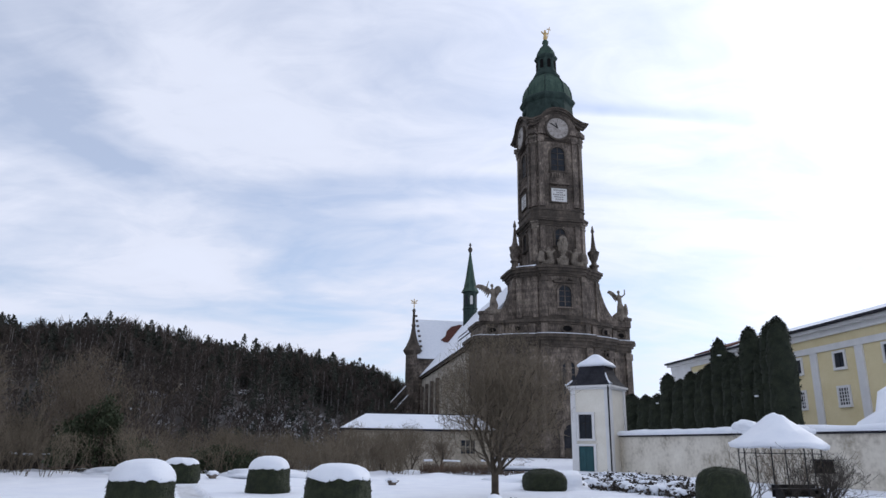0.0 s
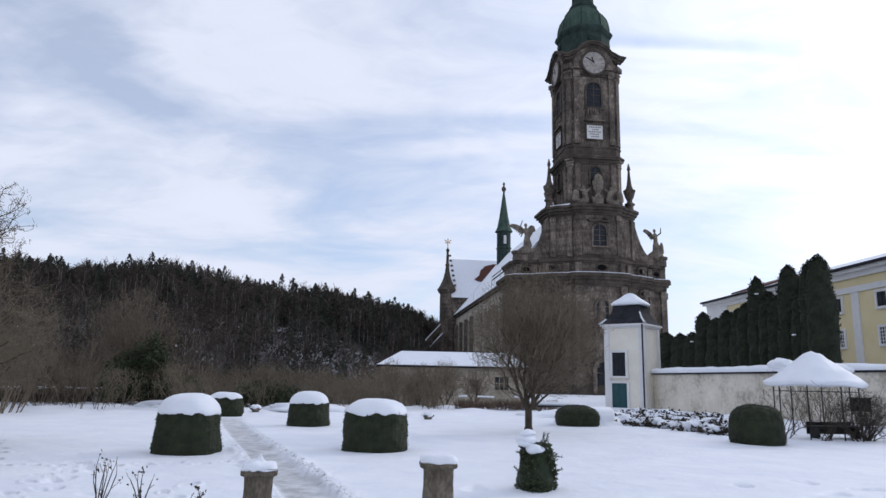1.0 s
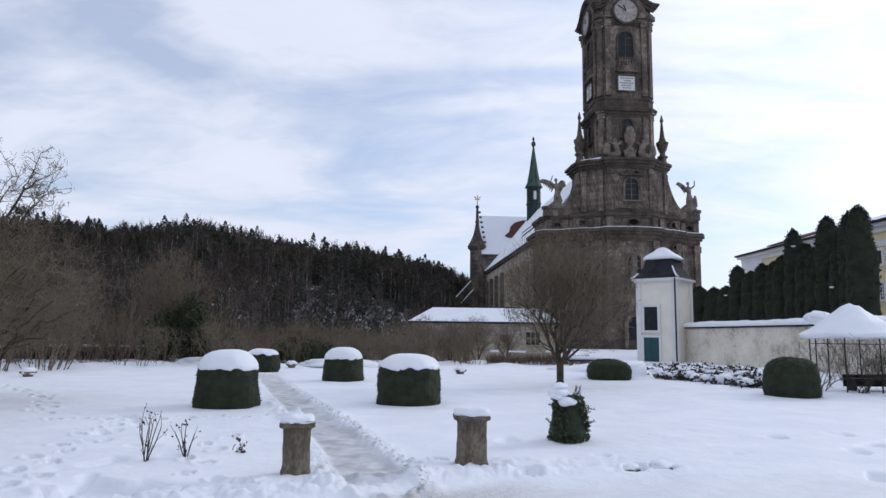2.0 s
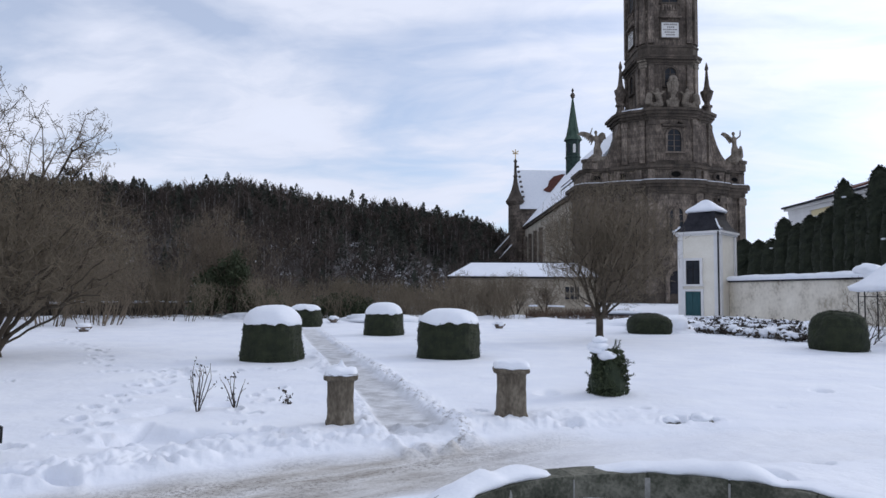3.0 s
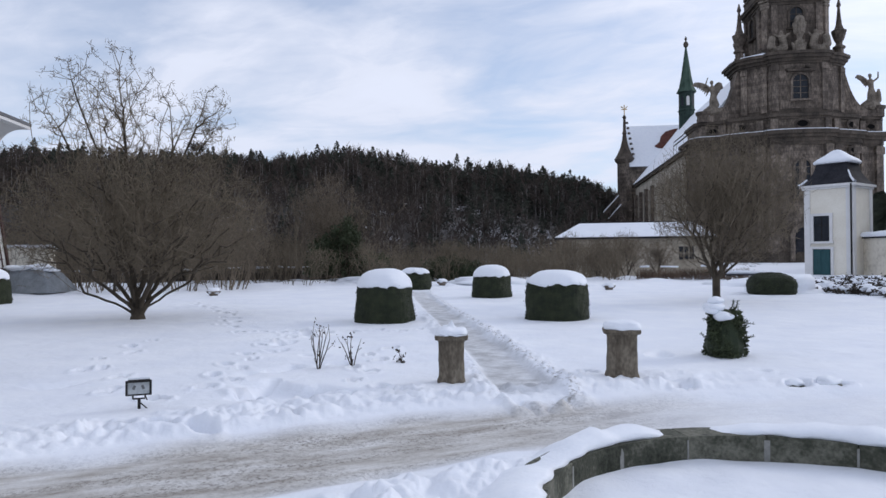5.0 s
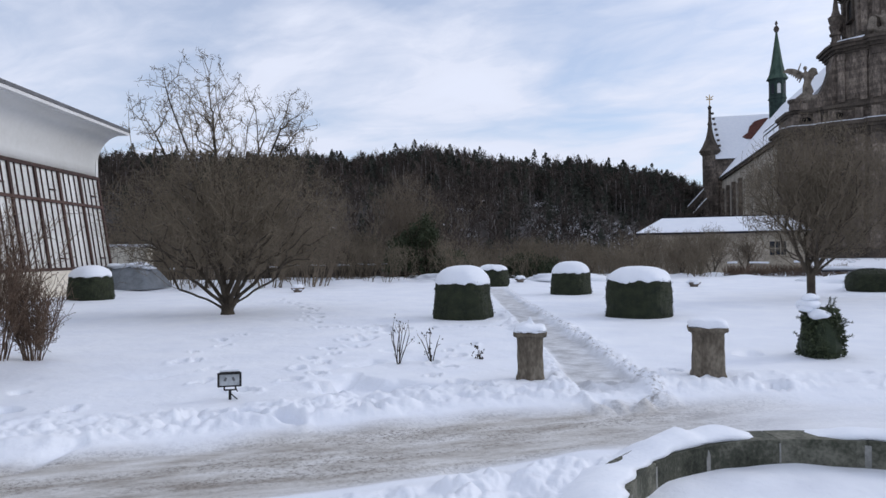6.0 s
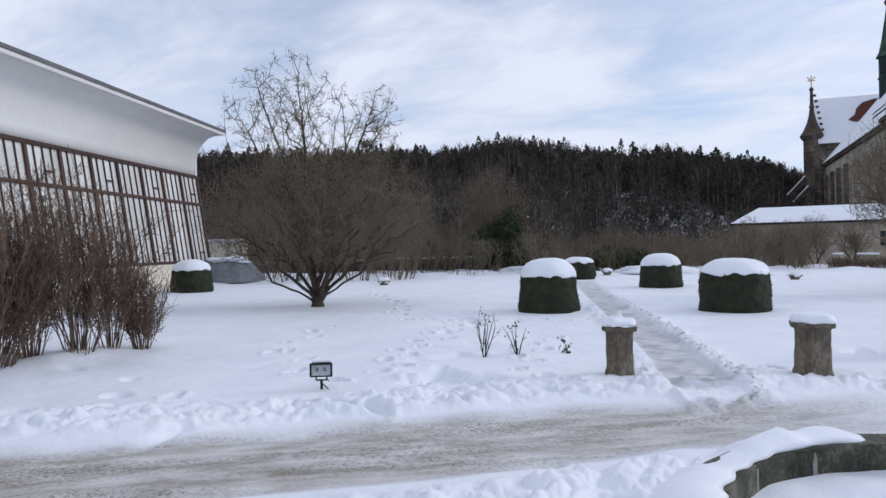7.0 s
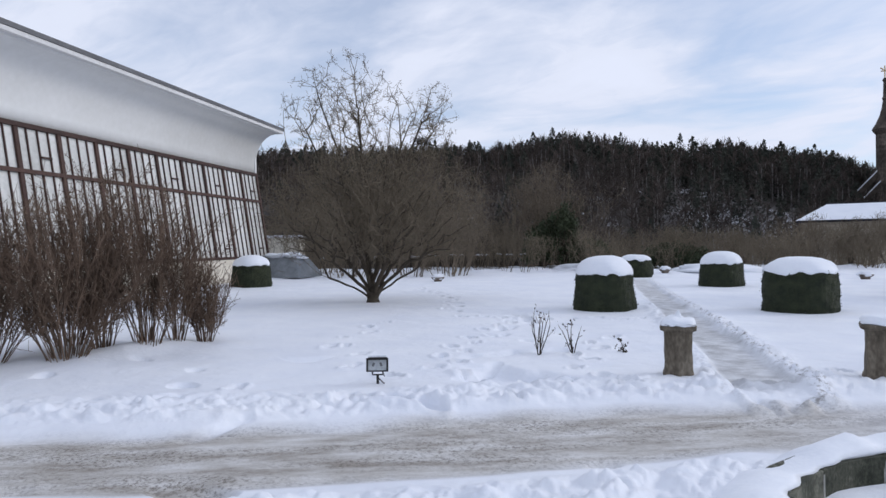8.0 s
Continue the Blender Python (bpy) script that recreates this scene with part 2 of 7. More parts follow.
def prism(bm, poly, z0, z1, top=None):
    """A closed prism over a plan outline; top: another outline of as many corners for the upper end."""
    top = top or poly
    a = [bm.verts.new((p[0], p[1], z0)) for p in poly]
    b = [bm.verts.new((p[0], p[1], z1)) for p in top]
    n = len(poly)
    bm.faces.new(a[::-1])
    bm.faces.new(b)
    for i in range(n):
        bm.faces.new((a[i], a[(i + 1) % n], b[(i + 1) % n], b[i]))
    return bm


def side_prism(bm, prof, x0, x1):
    """A profile in y and z, drawn out along x."""
    a = [bm.verts.new((x0, p[0], p[1])) for p in prof]
    b = [bm.verts.new((x1, p[0], p[1])) for p in prof]
    n = len(prof)
    bm.faces.new(a)
    bm.faces.new(b[::-1])
    for i in range(n):
        bm.faces.new((a[i], b[i], b[(i + 1) % n], a[(i + 1) % n]))
    return bm


def offset(poly, d):
    """A plan outline, counter-clockwise, moved outwards by d."""
    out, n = [], len(poly)
    for i in range(n):
        p, q, r = (Vector(poly[(i + k) % n]) for k in (-1, 0, 1))
        e1, e2 = (q - p).normalized(), (r - q).normalized()
        n1, n2 = Vector((e1.y, -e1.x)), Vector((e2.y, -e2.x))
        m = (n1 + n2).normalized()
        out.append(tuple(q + m * (d / max(0.4, m.dot(n1)))))
    return out


def cornice(bm, poly, z, steps):
    """Stacked mouldings: rows of (height, projection)."""
    for h, d in steps:
        prism(bm, offset(poly, d), z, z + h + 0.012)
        z += h
    return z


def lathe(bm, prof, seg=16, c=(0, 0), sx=1.0, sy=1.0, turn=0.0, square=0.0):
    """A turned body: rows of (radius, z)."""
    rings = []
    for r, z in prof:
        ring = []
        for i in range(seg):
            a = 2 * math.pi * i / seg + turn
            k = 1.0
            if square:
                k = 1 / (abs(math.cos(a)) ** square + abs(math.sin(a)) ** square) ** (1 / square)
            ring.append(bm.verts.new((c[0] + r * k * sx * math.cos(a), c[1] + r * k * sy * math.sin(a), z)))
        rings.append(ring)
    for a, b in zip(rings, rings[1:]):
        for i in range(seg):
            bm.faces.new((a[i], a[(i + 1) % seg], b[(i + 1) % seg], b[i]))
    bm.faces.new(rings[0][::-1])
    bm.faces.new(rings[-1])
    return bm


def arch_pts(w, h, n=8):
    """Outline of a round-headed opening of width w and height h, its sill at 0."""
    r = w / 2
    return [(-r, 0), (r, 0)] + [(r * math.cos(math.pi * i / n), h - r + r * math.sin(math.pi * i / n)) for i in range(n + 1)]


def arch_slab(bm, w, h, thick, m):
    """A round-headed slab; its plane is local x and z, the pose m takes it to its place."""
    pts = arch_pts(w, h)
    a = [bm.verts.new(m @ Vector((x, 0, z))) for x, z in pts]
    b = [bm.verts.new(m @ Vector((x, thick, z))) for x, z in pts]
    n = len(pts)
    bm.faces.new(a)
    bm.faces.new(b[::-1])
    for i in range(n):
        bm.faces.new((a[i], b[i], b[(i + 1) % n], a[(i + 1) % n]))
    return bm


def arch_frame(bm, w, h, t, thick, m):
    """A round-headed surround of breadth t."""
    inner, outer = arch_pts(w, h), arch_pts(w + 2 * t, h + t)
    n = len(inner)
    f = [[bm.verts.new(m @ Vector((x, y, z))) for x, z in pts] for y in (0, thick) for pts in (inner, outer)]
    for i in range(1, n - 0):
        j = (i + 1) % n
        bm.faces.new((f[0][i], f[0][j], f[1][j], f[1][i]))
        bm.faces.new((f[2][i], f[3][i], f[3][j], f[2][j]))
        bm.faces.new((f[1][i], f[1][j], f[3][j], f[3][i]))
        bm.faces.new((f[0][i], f[2][i], f[2][j], f[0][j]))
    return bm


def tubes(name, segs, material, parent=None, sides=3, label=""):
    """Round rods in one mesh: rows of x0 y0 z0 x1 y1 z1 r0 r1."""
    s = np.asarray(segs, dtype=np.float64).reshape(-1, 8)
    p0, p1 = s[:, 0:3], s[:, 3:6]
    d = p1 - p0
    d /= np.maximum(np.linalg.norm(d, axis=1, keepdims=True), 1e-6)
    ref = np.where(np.abs(d[:, 2:3]) > 0.9, np.array([[1.0, 0, 0]]), np.array([[0, 0, 1.0]]))
    a = np.cross(d, ref)
    a /= np.maximum(np.linalg.norm(a, axis=1, keepdims=True), 1e-6)
    b = np.cross(d, a)
    ang = np.arange(sides) * 2 * np.pi / sides
    ca, sa = np.cos(ang), np.sin(ang)
    ring = ca[None, :, None] * a[:, None, :] + sa[None, :, None] * b[:, None, :]
    v = np.concatenate([p0[:, None] + ring * s[:, 6, None, None], p1[:, None] + ring * s[:, 7, None, None]], axis=1).reshape(-1, 3)
    n = len(s)
    i = np.arange(sides)
    j = (i + 1) % sides
    f = np.stack([i, j, j + sides, i + sides], 1)
    f = (np.arange(n)[:, None, None] * 2 * sides + f[None]).reshape(-1, 4)
    me = bpy.data.meshes.new(name)
    me.vertices.add(len(v))
    me.vertices.foreach_set("co", v.ravel())
    me.loops.add(f.size)
    me.loops.foreach_set("vertex_index", f.ravel().astype(np.int32))
    me.polygons.add(len(f))
    me.polygons.foreach_set("loop_start", np.arange(0, f.size, 4, dtype=np.int32))
    me.update(calc_edges=True)
    me.polygons.foreach_set("use_smooth", [True] * len(f))
    me.materials.append(material)
    ob = new(name, me)
    ob.parent = parent
    if label:
        ob["label"] = label
    return ob


def flakes(name, centres, size, material, parent=None, rng=None, label="", flat=1.0):
    """Many small leaf blades, three corners each, in one mesh."""
    c = np.asarray(centres, dtype=np.float64)
    n = len(c)
    d = rng.normal(size=(n, 3, 3))
    d[:, :, 2] *= flat
    d -= d.mean(axis=1, keepdims=True)
    d /= np.maximum(np.linalg.norm(d, axis=2, keepdims=True), 1e-6)
    v = (c[:, None] + d * size * rng.uniform(0.6, 1.3, (n, 1, 1))).reshape(-1, 3)
    f = np.arange(3 * n, dtype=np.int32)
    me = bpy.data.meshes.new(name)
    me.vertices.add(3 * n)
    me.vertices.foreach_set("co", v.ravel())
    me.loops.add(3 * n)
    me.loops.foreach_set("vertex_index", f)
    me.polygons.add(n)
    me.polygons.foreach_set("loop_start", np.arange(0, 3 * n, 3, dtype=np.int32))
    me.update(calc_edges=True)
    me.materials.append(material)
    ob = new(name, me)
    ob.parent = parent
    if label:
        ob["label"] = label
    return ob


def hash2(ix, iy, k):
    h = np.sin(ix * 127.1 + iy * 311.7 + k * 74.7) * 43758.5453
    return h - np.floor(h)


def vnoise(x, y, k=0):
    x, y = np.asarray(x, float), np.asarray(y, float)
    ix, iy = np.floor(x), np.floor(y)
    fx, fy = x - ix, y - iy
    fx, fy = fx * fx * (3 - 2 * fx), fy * fy * (3 - 2 * fy)
    a, b = hash2(ix, iy, k), hash2(ix + 1, iy, k)
    c, d = hash2(ix, iy + 1, k), hash2(ix + 1, iy + 1, k)
    return (a + (b - a) * fx) * (1 - fy) + (c + (d - c) * fx) * fy - 0.5


def smooth(a, b, x):
    t = np.clip((np.asarray(x, float) - a) / (b - a), 0, 1)
    return t * t * (3 - 2 * t)


def line_dist(x, y, pts):
    """Distance to a bent line."""
    best = np.full(np.shape(x), 1e9)
    for (ax, ay), (bx, by) in zip(pts, pts[1:]):
        dx, dy = bx - ax, by - ay
        t = np.clip(((x - ax) * dx + (y - ay) * dy) / (dx * dx + dy * dy), 0, 1)
        best = np.minimum(best, np.hypot(x - ax - t * dx, y - ay - t * dy))
    return best


# ---- ground ----
BASIN, BASIN_R, PH = (0.97, 4.46), 1.66, 0.2
ROAD = [(-14.1, -4.35), (-9.1, -0.25), (-6.0, 2.24), (-4.65, 3.18), (-3.2, 4.53), (-2.04, 5.72), (-0.88, 6.57), (0.7, 7.6), (3.2, 8.45), (8, 9.2), (20, 10)]
PATHWAY = [(-1.4, 7.7), (-2.25, 10.0), (-3.9, 13.8), (-7.2, 21.4), (-10.2, 28.5)]
TRAIL = [(-4.0, 7.0), (-5.0, 8.3), (-6.6, 11.5), (-8.2, 15.0)]


def steps(line, gap, seed):
    """Footprints, left and right by turns, along a bent line."""
    rng, out, k = random.Random(seed), [], 0
    for (ax, ay), (bx, by) in zip(line, line[1:]):
        ln = math.hypot(bx - ax, by - ay)
        s = 0.0
        while s < ln:
            k += 1
            w = 0.13 * (-1) ** k + rng.uniform(-0.05, 0.05)
            out.append((ax + (bx - ax) * s / ln - (by - ay) / ln * w, ay + (by - ay) * s / ln + (bx - ax) / ln * w, rng.uniform(0.10, 0.17)))
            s += gap * rng.uniform(0.8, 1.25)
    return out


PITS = steps([(-3.9, 6.7), (-5.3, 7.2), (-6.1, 8.8), (-7.0, 11.5), (-7.5, 14)], 0.5, 4) + steps([(-5.6, 6.3), (-8.0, 8.0), (-9.6, 11)], 0.8, 5) + steps([(-8.6, 12.6), (-6.2, 13.2), (-4.6, 14.2)], 0.45, 6) + steps([(-9.5, 13.4), (-12.0, 17.0), (-16.0, 20.5)], 0.6, 7) + steps([(-3.4, 7.6), (-4.1, 9.0), (-4.7, 11.4)], 0.7, 8) + [(-4.1, 5.35, 0.2), (-3.5, 7.1, 0.2), (-3.55, 6.0, 0.13), (1.62, 9.2, 0.2), (1.98, 9.25, 0.18), (0.3, 8.6, 0.13), (-1.2, 8.5, 0.12), (-0.9, 9.4, 0.13), (-2.8, 7.3, 0.16), (-5.0, 5.2, 0.17), (-6.6, 4.9, 0.15), (-4.7, 6.9, 0.14)]


def crest(az):
    """Height of the wooded hill's ridge by its bearing in degrees."""
    return np.interp(az, [-95, -60, -50, -34, -30, -26, -22, -17.7, -13, -8.6, -4.4, 2, 10, 18, 30], [23, 23, 23.5, 25, 25, 28, 26, 22.5, 22, 17.5, 15.5, 13, 8, 3, 2])


def height(x, y):
    x, y = np.asarray(x, float), np.asarray(y, float)
    r, az = np.hypot(x, y), np.degrees(np.arctan2(x, y))
    west = smooth(4, -6.5, az) * smooth(-130, -95, az)
    z = 0.05 * vnoise(x * 0.16, y * 0.16, 1) * smooth(3, 12, r) + 0.028 * vnoise(x * 0.9, y * 0.9, 2) + 0.010 * vnoise(x * 3.1, y * 3.1, 3)
    z = z + west * (-7 * smooth(46, 80, r) + (crest(az) + 7) * smooth(105, 245, r) + 0.7 * vnoise(x * 0.05, y * 0.05, 4) * smooth(60, 100, r))
    z = z + (1 - west) * np.where(np.abs(az) < 90, 1, 0) * crest(az) * smooth(250, 400, r)
    # the swept road and its bank of shovelled lumps
    dr = line_dist(x, y, ROAD)
    near = smooth(30, 12, r)
    rut = np.abs(vnoise(x * 1.4 - y * 1.4, (x + y) * 0.5, 5))
    z = z + near * (-0.07 * smooth(0.95, 0.62, dr) + 0.03 * rut * smooth(0.8, 0.5, dr))
    bank = smooth(0.95, 1.25, dr) * smooth(2.5, 1.6, dr) * smooth(3.5, -1.5, x)
    lumps = np.abs(vnoise(x * 4.3, y * 4.3, 6)) + 0.8 * np.abs(vnoise(x * 8.5 + 0.7 * y, y * 8.5, 7)) + 0.4 * np.abs(vnoise(x * 17, y * 17, 17))
    clod = smooth(0.02, 0.20, vnoise(x * 2.6 + 0.3 * y, y * 2.6, 51)) * (0.6 + 0.8 * vnoise(x * 9, y * 9, 52))
    z = z + near * bank * (0.12 * lumps + 0.07 * clod)
    # the trodden garden path and its crumbled edges
    dp = line_dist(x, y, PATHWAY)
    z = z - 0.07 * smooth(0.44, 0.32, dp) * smooth(40, 25, r) * smooth(1.0, 1.9, dr)
    z = z + np.exp(-((dp - 0.55) / 0.17) ** 2) * 0.19 * np.abs(vnoise(x * 5, y * 5, 8) + 0.6 * vnoise(x * 11, y * 11, 18)) * smooth(24, 14, r)
    # footprints
    dt = line_dist(x, y, TRAIL)
    pit = smooth(0.16, 0.34, vnoise(x * 2.7, y * 2.7, 9))
    z = z - 0.085 * pit * smooth(0.75, 0.3, dt)
    for px, py, ps in PITS if np.min(r) < 16 else []:
        sel = (np.abs(x - px) < 0.6) & (np.abs(y - py) < 0.6)
        qx, qy = x[sel] - px, y[sel] - py
        a = math.sin(px * 37 + py * 17) * 3.1
        q = np.hypot((qx * math.cos(a) + qy * math.sin(a)) / 1.25, (qy * math.cos(a) - qx * math.sin(a)) / 0.7) / ps
        q = q * (1 + 0.35 * vnoise(x[sel] * 8, y[sel] * 8, 53))
        z[sel] += 0.026 * np.exp(-((q - 1.25) / 0.25) ** 2) - 0.115 * smooth(1.0, 0.7, q)
    # snow drifted against the shrubs beside the greenhouse
    z = z + 0.13 * np.exp(-((x + 10.3) ** 2 / 1.6 + (y - 5.7) ** 2 / 2.2)) * (1 + 1.4 * vnoise(x * 1.6, y * 1.6, 54))
    # uneven bank where the garden ends
    z = z + 0.5 * np.abs(vnoise(x * 0.55, y * 0.55, 14)) * smooth(33, 37, r) * smooth(50, 44, r) * smooth(6, -2, az)
    side = smooth(2.3, 1.5, np.abs(dr - 2.6)) * smooth(0.30, 0.42, vnoise(x * 1.5, y * 1.5, 10)) * smooth(0.9, 1.6, dp)
    z = z - 0.13 * side * near
    # cross walk in the distance
    z = z - 0.06 * np.exp(-((y - 0.32 * x - 34.5) / 0.7) ** 2) * smooth(50, 38, r)
    # basin
    db = np.hypot(x - BASIN[0], y - BASIN[1])
    z = z + 0.05 * np.exp(-((db - BASIN_R - 0.62) / 0.28) ** 2) * (0.7 + 1.3 * vnoise(x * 2.2, y * 2.2, 11))
    z = np.where(db < BASIN_R + 0.2, -0.075 + 0.06 * vnoise(x * 1.3, y * 1.3, 12) + 0.03 * vnoise(x * 3.3, y * 3.3, 13), z)
    return z


def gz(x, y):
    return float(height(np.array([x]), np.array([y]))[0])


def make_ground():
    az = np.concatenate([np.linspace(-180, -76, 60, endpoint=False), np.linspace(-76, 42, 860, endpoint=False), np.linspace(42, 180, 70, endpoint=False)])
    rad = np.concatenate([[0.0, 0.5, 0.9], np.geomspace(1.3, 30, 430), np.geomspace(31, 420, 90), [600, 1000, 2000, 4500]])
    A, R = np.meshgrid(np.radians(az), rad)
    X, Y = R * np.sin(A), R * np.cos(A)
    Z = height(X, Y)
    n, k = len(az), len(rad)
    i, j = np.meshgrid(np.arange(n), np.arange(k - 1))
    f = np.stack([j * n + i, j * n + (i + 1) % n, (j + 1) * n + (i + 1) % n, (j + 1) * n + i], -1).reshape(-1, 4)[:, ::-1]
    me = bpy.data.meshes.new("ground")
    me.vertices.add(X.size)
    me.vertices.foreach_set("co", np.stack([X, Y, Z], -1).ravel())
    me.loops.add(f.size)
    me.loops.foreach_set("vertex_index", f.ravel().astype(np.int32))
    me.polygons.add(len(f))
    me.polygons.foreach_set("loop_start", np.arange(0, f.size, 4, dtype=np.int32))
    me.update(calc_edges=True)
    me.polygons.foreach_set("use_smooth", [True] * len(f))
    dr, dp = line_dist(X, Y, ROAD), line_dist(X, Y, PATHWAY)
    wob = 0.25 * vnoise(X * 1.2, Y * 1.2, 21)
    road = smooth(0.95, 0.55, dr + wob) * (0.14 + 0.86 * smooth(1.4, -1.6, X)) * smooth(30, 12, R)
    path = smooth(0.46, 0.26, dp + 0.5 * wob) * smooth(40, 24, R) * smooth(0.9, 2.0, dr)
    wood = smooth(90, 120, R) * smooth(8, -2, np.degrees(A))
    glade = smooth(-19, -14, np.degrees(A)) * smooth(-4, -8, np.degrees(A)) * smooth(195, 170, R) * smooth(0.0, 0.22, vnoise(X * 0.06, Y * 0.06, 41) + 0.08)
    wood = wood * (1 - 0.4 * glade)
    for key, val in (("road", road), ("path", path), ("wood", wood), ("kerb", np.exp(-((dp - 0.5) / 0.09) ** 2) * smooth(40, 24, R) * np.where(X + 0.42 * Y > 1.95, 1, 0.25))):
        me.attributes.new(key, "FLOAT", "POINT").data.foreach_set("value", val.ravel().astype(np.float32))
    ob = new("ground", me)
    tagged(ob, "snow-covered garden ground with icy path and slushy gravel road", "ground", kind="structure")
    m = bpy.data.materials.new("snow_ground")
    m.use_nodes = True
    nt = m.node_tree
    b = nt.nodes["Principled BSDF"]
    t = nt.nodes.new("ShaderNodeTexCoord")

    def noise_node(sc, det=5, rg=0.6, stretch=None):
        q = nt.nodes.new("ShaderNodeTexNoise")
        q.inputs["Scale"].default_value, q.inputs["Detail"].default_value, q.inputs["Roughness"].default_value = sc, det, rg
        if stretch:
            mp = nt.nodes.new("ShaderNodeMapping")
            mp.vector_type = "TEXTURE"
            mp.inputs["Rotation"].default_value = (0, 0, radians(40))
            mp.inputs["Scale"].default_value = [1 / q_ for q_ in stretch]
            nt.links.new(t.outputs["Object"], mp.inputs[0])
            nt.links.new(mp.outputs[0], q.inputs["Vector"])
        else:
            nt.links.new(t.outputs["Object"], q.inputs["Vector"])
        return q.outputs[0]

    def ramp(src, stops):
        q = nt.nodes.new("ShaderNodeValToRGB")
        for i, (pos, c) in enumerate(stops):
            e = q.color_ramp.elements[i] if i < 2 else q.color_ramp.elements.new(pos)
            e.position, e.color = pos, (*c, 1)
        nt.links.new(src, q.inputs[0])
        return q.outputs[0]

    def mixc(fac, a, c):
        q = nt.nodes.new("ShaderNodeMix")
        q.data_type = "RGBA"
        nt.links.new(fac, q.inputs[0])
        nt.links.new(a, q.inputs[6])
        nt.links.new(c, q.inputs[7])
        return q.outputs[2]

    def attr(key):
        q = nt.nodes.new("ShaderNodeAttribute")
        q.attribute_name = key
        return q.outputs["Fac"]

    def mul(a, c):
        q = nt.nodes.new("ShaderNodeMath")
        q.operation = "MULTIPLY"
        q.use_clamp = True
        nt.links.new(a, q.inputs[0])
        if isinstance(c, float):
            q.inputs[1].default_value = c
        else:
            nt.links.new(c, q.inputs[1])
        return q.outputs[0]

    snow = ramp(noise_node(0.8), [(0.3, (0.77, 0.80, 0.87)), (0.7, (0.87, 0.89, 0.93))])
    slush = ramp(noise_node(2.4, 10, 0.7, (0.55, 1.9, 1)), [(0.34, (0.30, 0.27, 0.235)), (0.68, (0.68, 0.67, 0.66)), (0.50, (0.50, 0.48, 0.45))])
    streak = ramp(noise_node(1.5, 6, 0.6, (0.35, 2.2, 1)), [(0.38, (0.12, 0.12, 0.12)), (0.60, (1, 1, 1))])
    specks = ramp(noise_node(26, 8, 0.8), [(0.49, (0, 0, 0)), (0.58, (1, 1, 1))])
    dirt = nt.nodes.new("ShaderNodeRGB")
    dirt.outputs[0].default_value = (0.115, 0.095, 0.075, 1)
    slush = mixc(mul(mul(streak, specks), 0.85), slush, dirt.outputs[0])
    ice = ramp(noise_node(2.6, 8, 0.7), [(0.35, (0.36, 0.36, 0.365)), (0.65, (0.70, 0.71, 0.73))])
    litter = ramp(noise_node(0.11, 10, 0.75), [(0.49, (0.05, 0.041, 0.034)), (0.62, (0.60, 0.61, 0.65)), (0.56, (0.11, 0.092, 0.08))])
    grit = ramp(noise_node(14, 6, 0.7), [(0.50, (0, 0, 0)), (0.60, (1, 1, 1))])
    col = mixc(attr("path"), snow, ice)
    col = mixc(mul(mul(attr("kerb"), grit), 0.8), col, dirt.outputs[0])
    col = mixc(attr("road"), col, slush)
    col = mixc(attr("wood"), col, litter)
    nt.links.new(col, b.inputs["Base Color"])
    b.inputs["Roughness"].default_value, b.inputs["Specular IOR Level"].default_value = 0.55, 0.3
    bp, bp2 = nt.nodes.new("ShaderNodeBump"), nt.nodes.new("ShaderNodeBump")
    bp.inputs["Strength"].default_value, bp.inputs["Distance"].default_value = 0.5, 0.03
    bp2.inputs["Strength"].default_value, bp2.inputs["Distance"].default_value = 0.35, 0.12
    nt.links.new(noise_node(10, 8, 0.7), bp.inputs["Height"])
    nt.links.new(noise_node(2.2, 4, 0.5), bp2.inputs["Height"])
    nt.links.new(bp2.outputs[0], bp.inputs["Normal"])
    nt.links.new(bp.outputs[0], b.inputs["Normal"])
    me.materials.append(m)


make_ground()


# ---- church ----
def mirror_plan(half, back):
    """A plan outline from its right half of the front (from the middle outwards) and the depth of its back."""
    left = [(-u, n) for u, n in half[::-1] if u > 0]
    w = half[-1][0]
    return left + list(half) + [(w, back), (-w, back)]


def window_set(parent, w, h, m, frame_mat, bars=(1, 3), recess=0.25, label="arched window with stone surround"):
    """An arched window: dark pane, surround, glazing bars; m takes its sill's middle to the wall face, local y into the wall."""
    win = part("window", arch_slab(bmesh.new(), w, h, 0.06, m @ pose(0, -0.03, 0)), M_GLASS_D, parent, label)
    part("window_frame", arch_frame(bmesh.new(), w, h, 0.35, 0.42, m @ pose(0, -0.30, 0)), frame_mat, win)
    bm = bmesh.new()
    for i in range(bars[0]):
        x = -w / 2 + w * (i + 1) / (bars[0] + 1)
        box(bm, x, -0.08, h / 2, 0.12, 0.08, h * 0.98)
    for i in range(bars[1]):
        z = h * (i + 1) / (bars[1] + 1)
        box(bm, 0, -0.08, z, w * 0.96, 0.07, 0.09)
    bmesh.ops.transform(bm, matrix=m, verts=bm.verts)
    part("glazing_bar", bm, frame_mat, win)
    bm = box(bmesh.new(), 0, -0.25, -0.15, w + 1.0, 0.6, 0.28)
    bmesh.ops.transform(bm, matrix=m, verts=bm.verts)
    part("window_sill", bm, frame_mat, win)
    return win


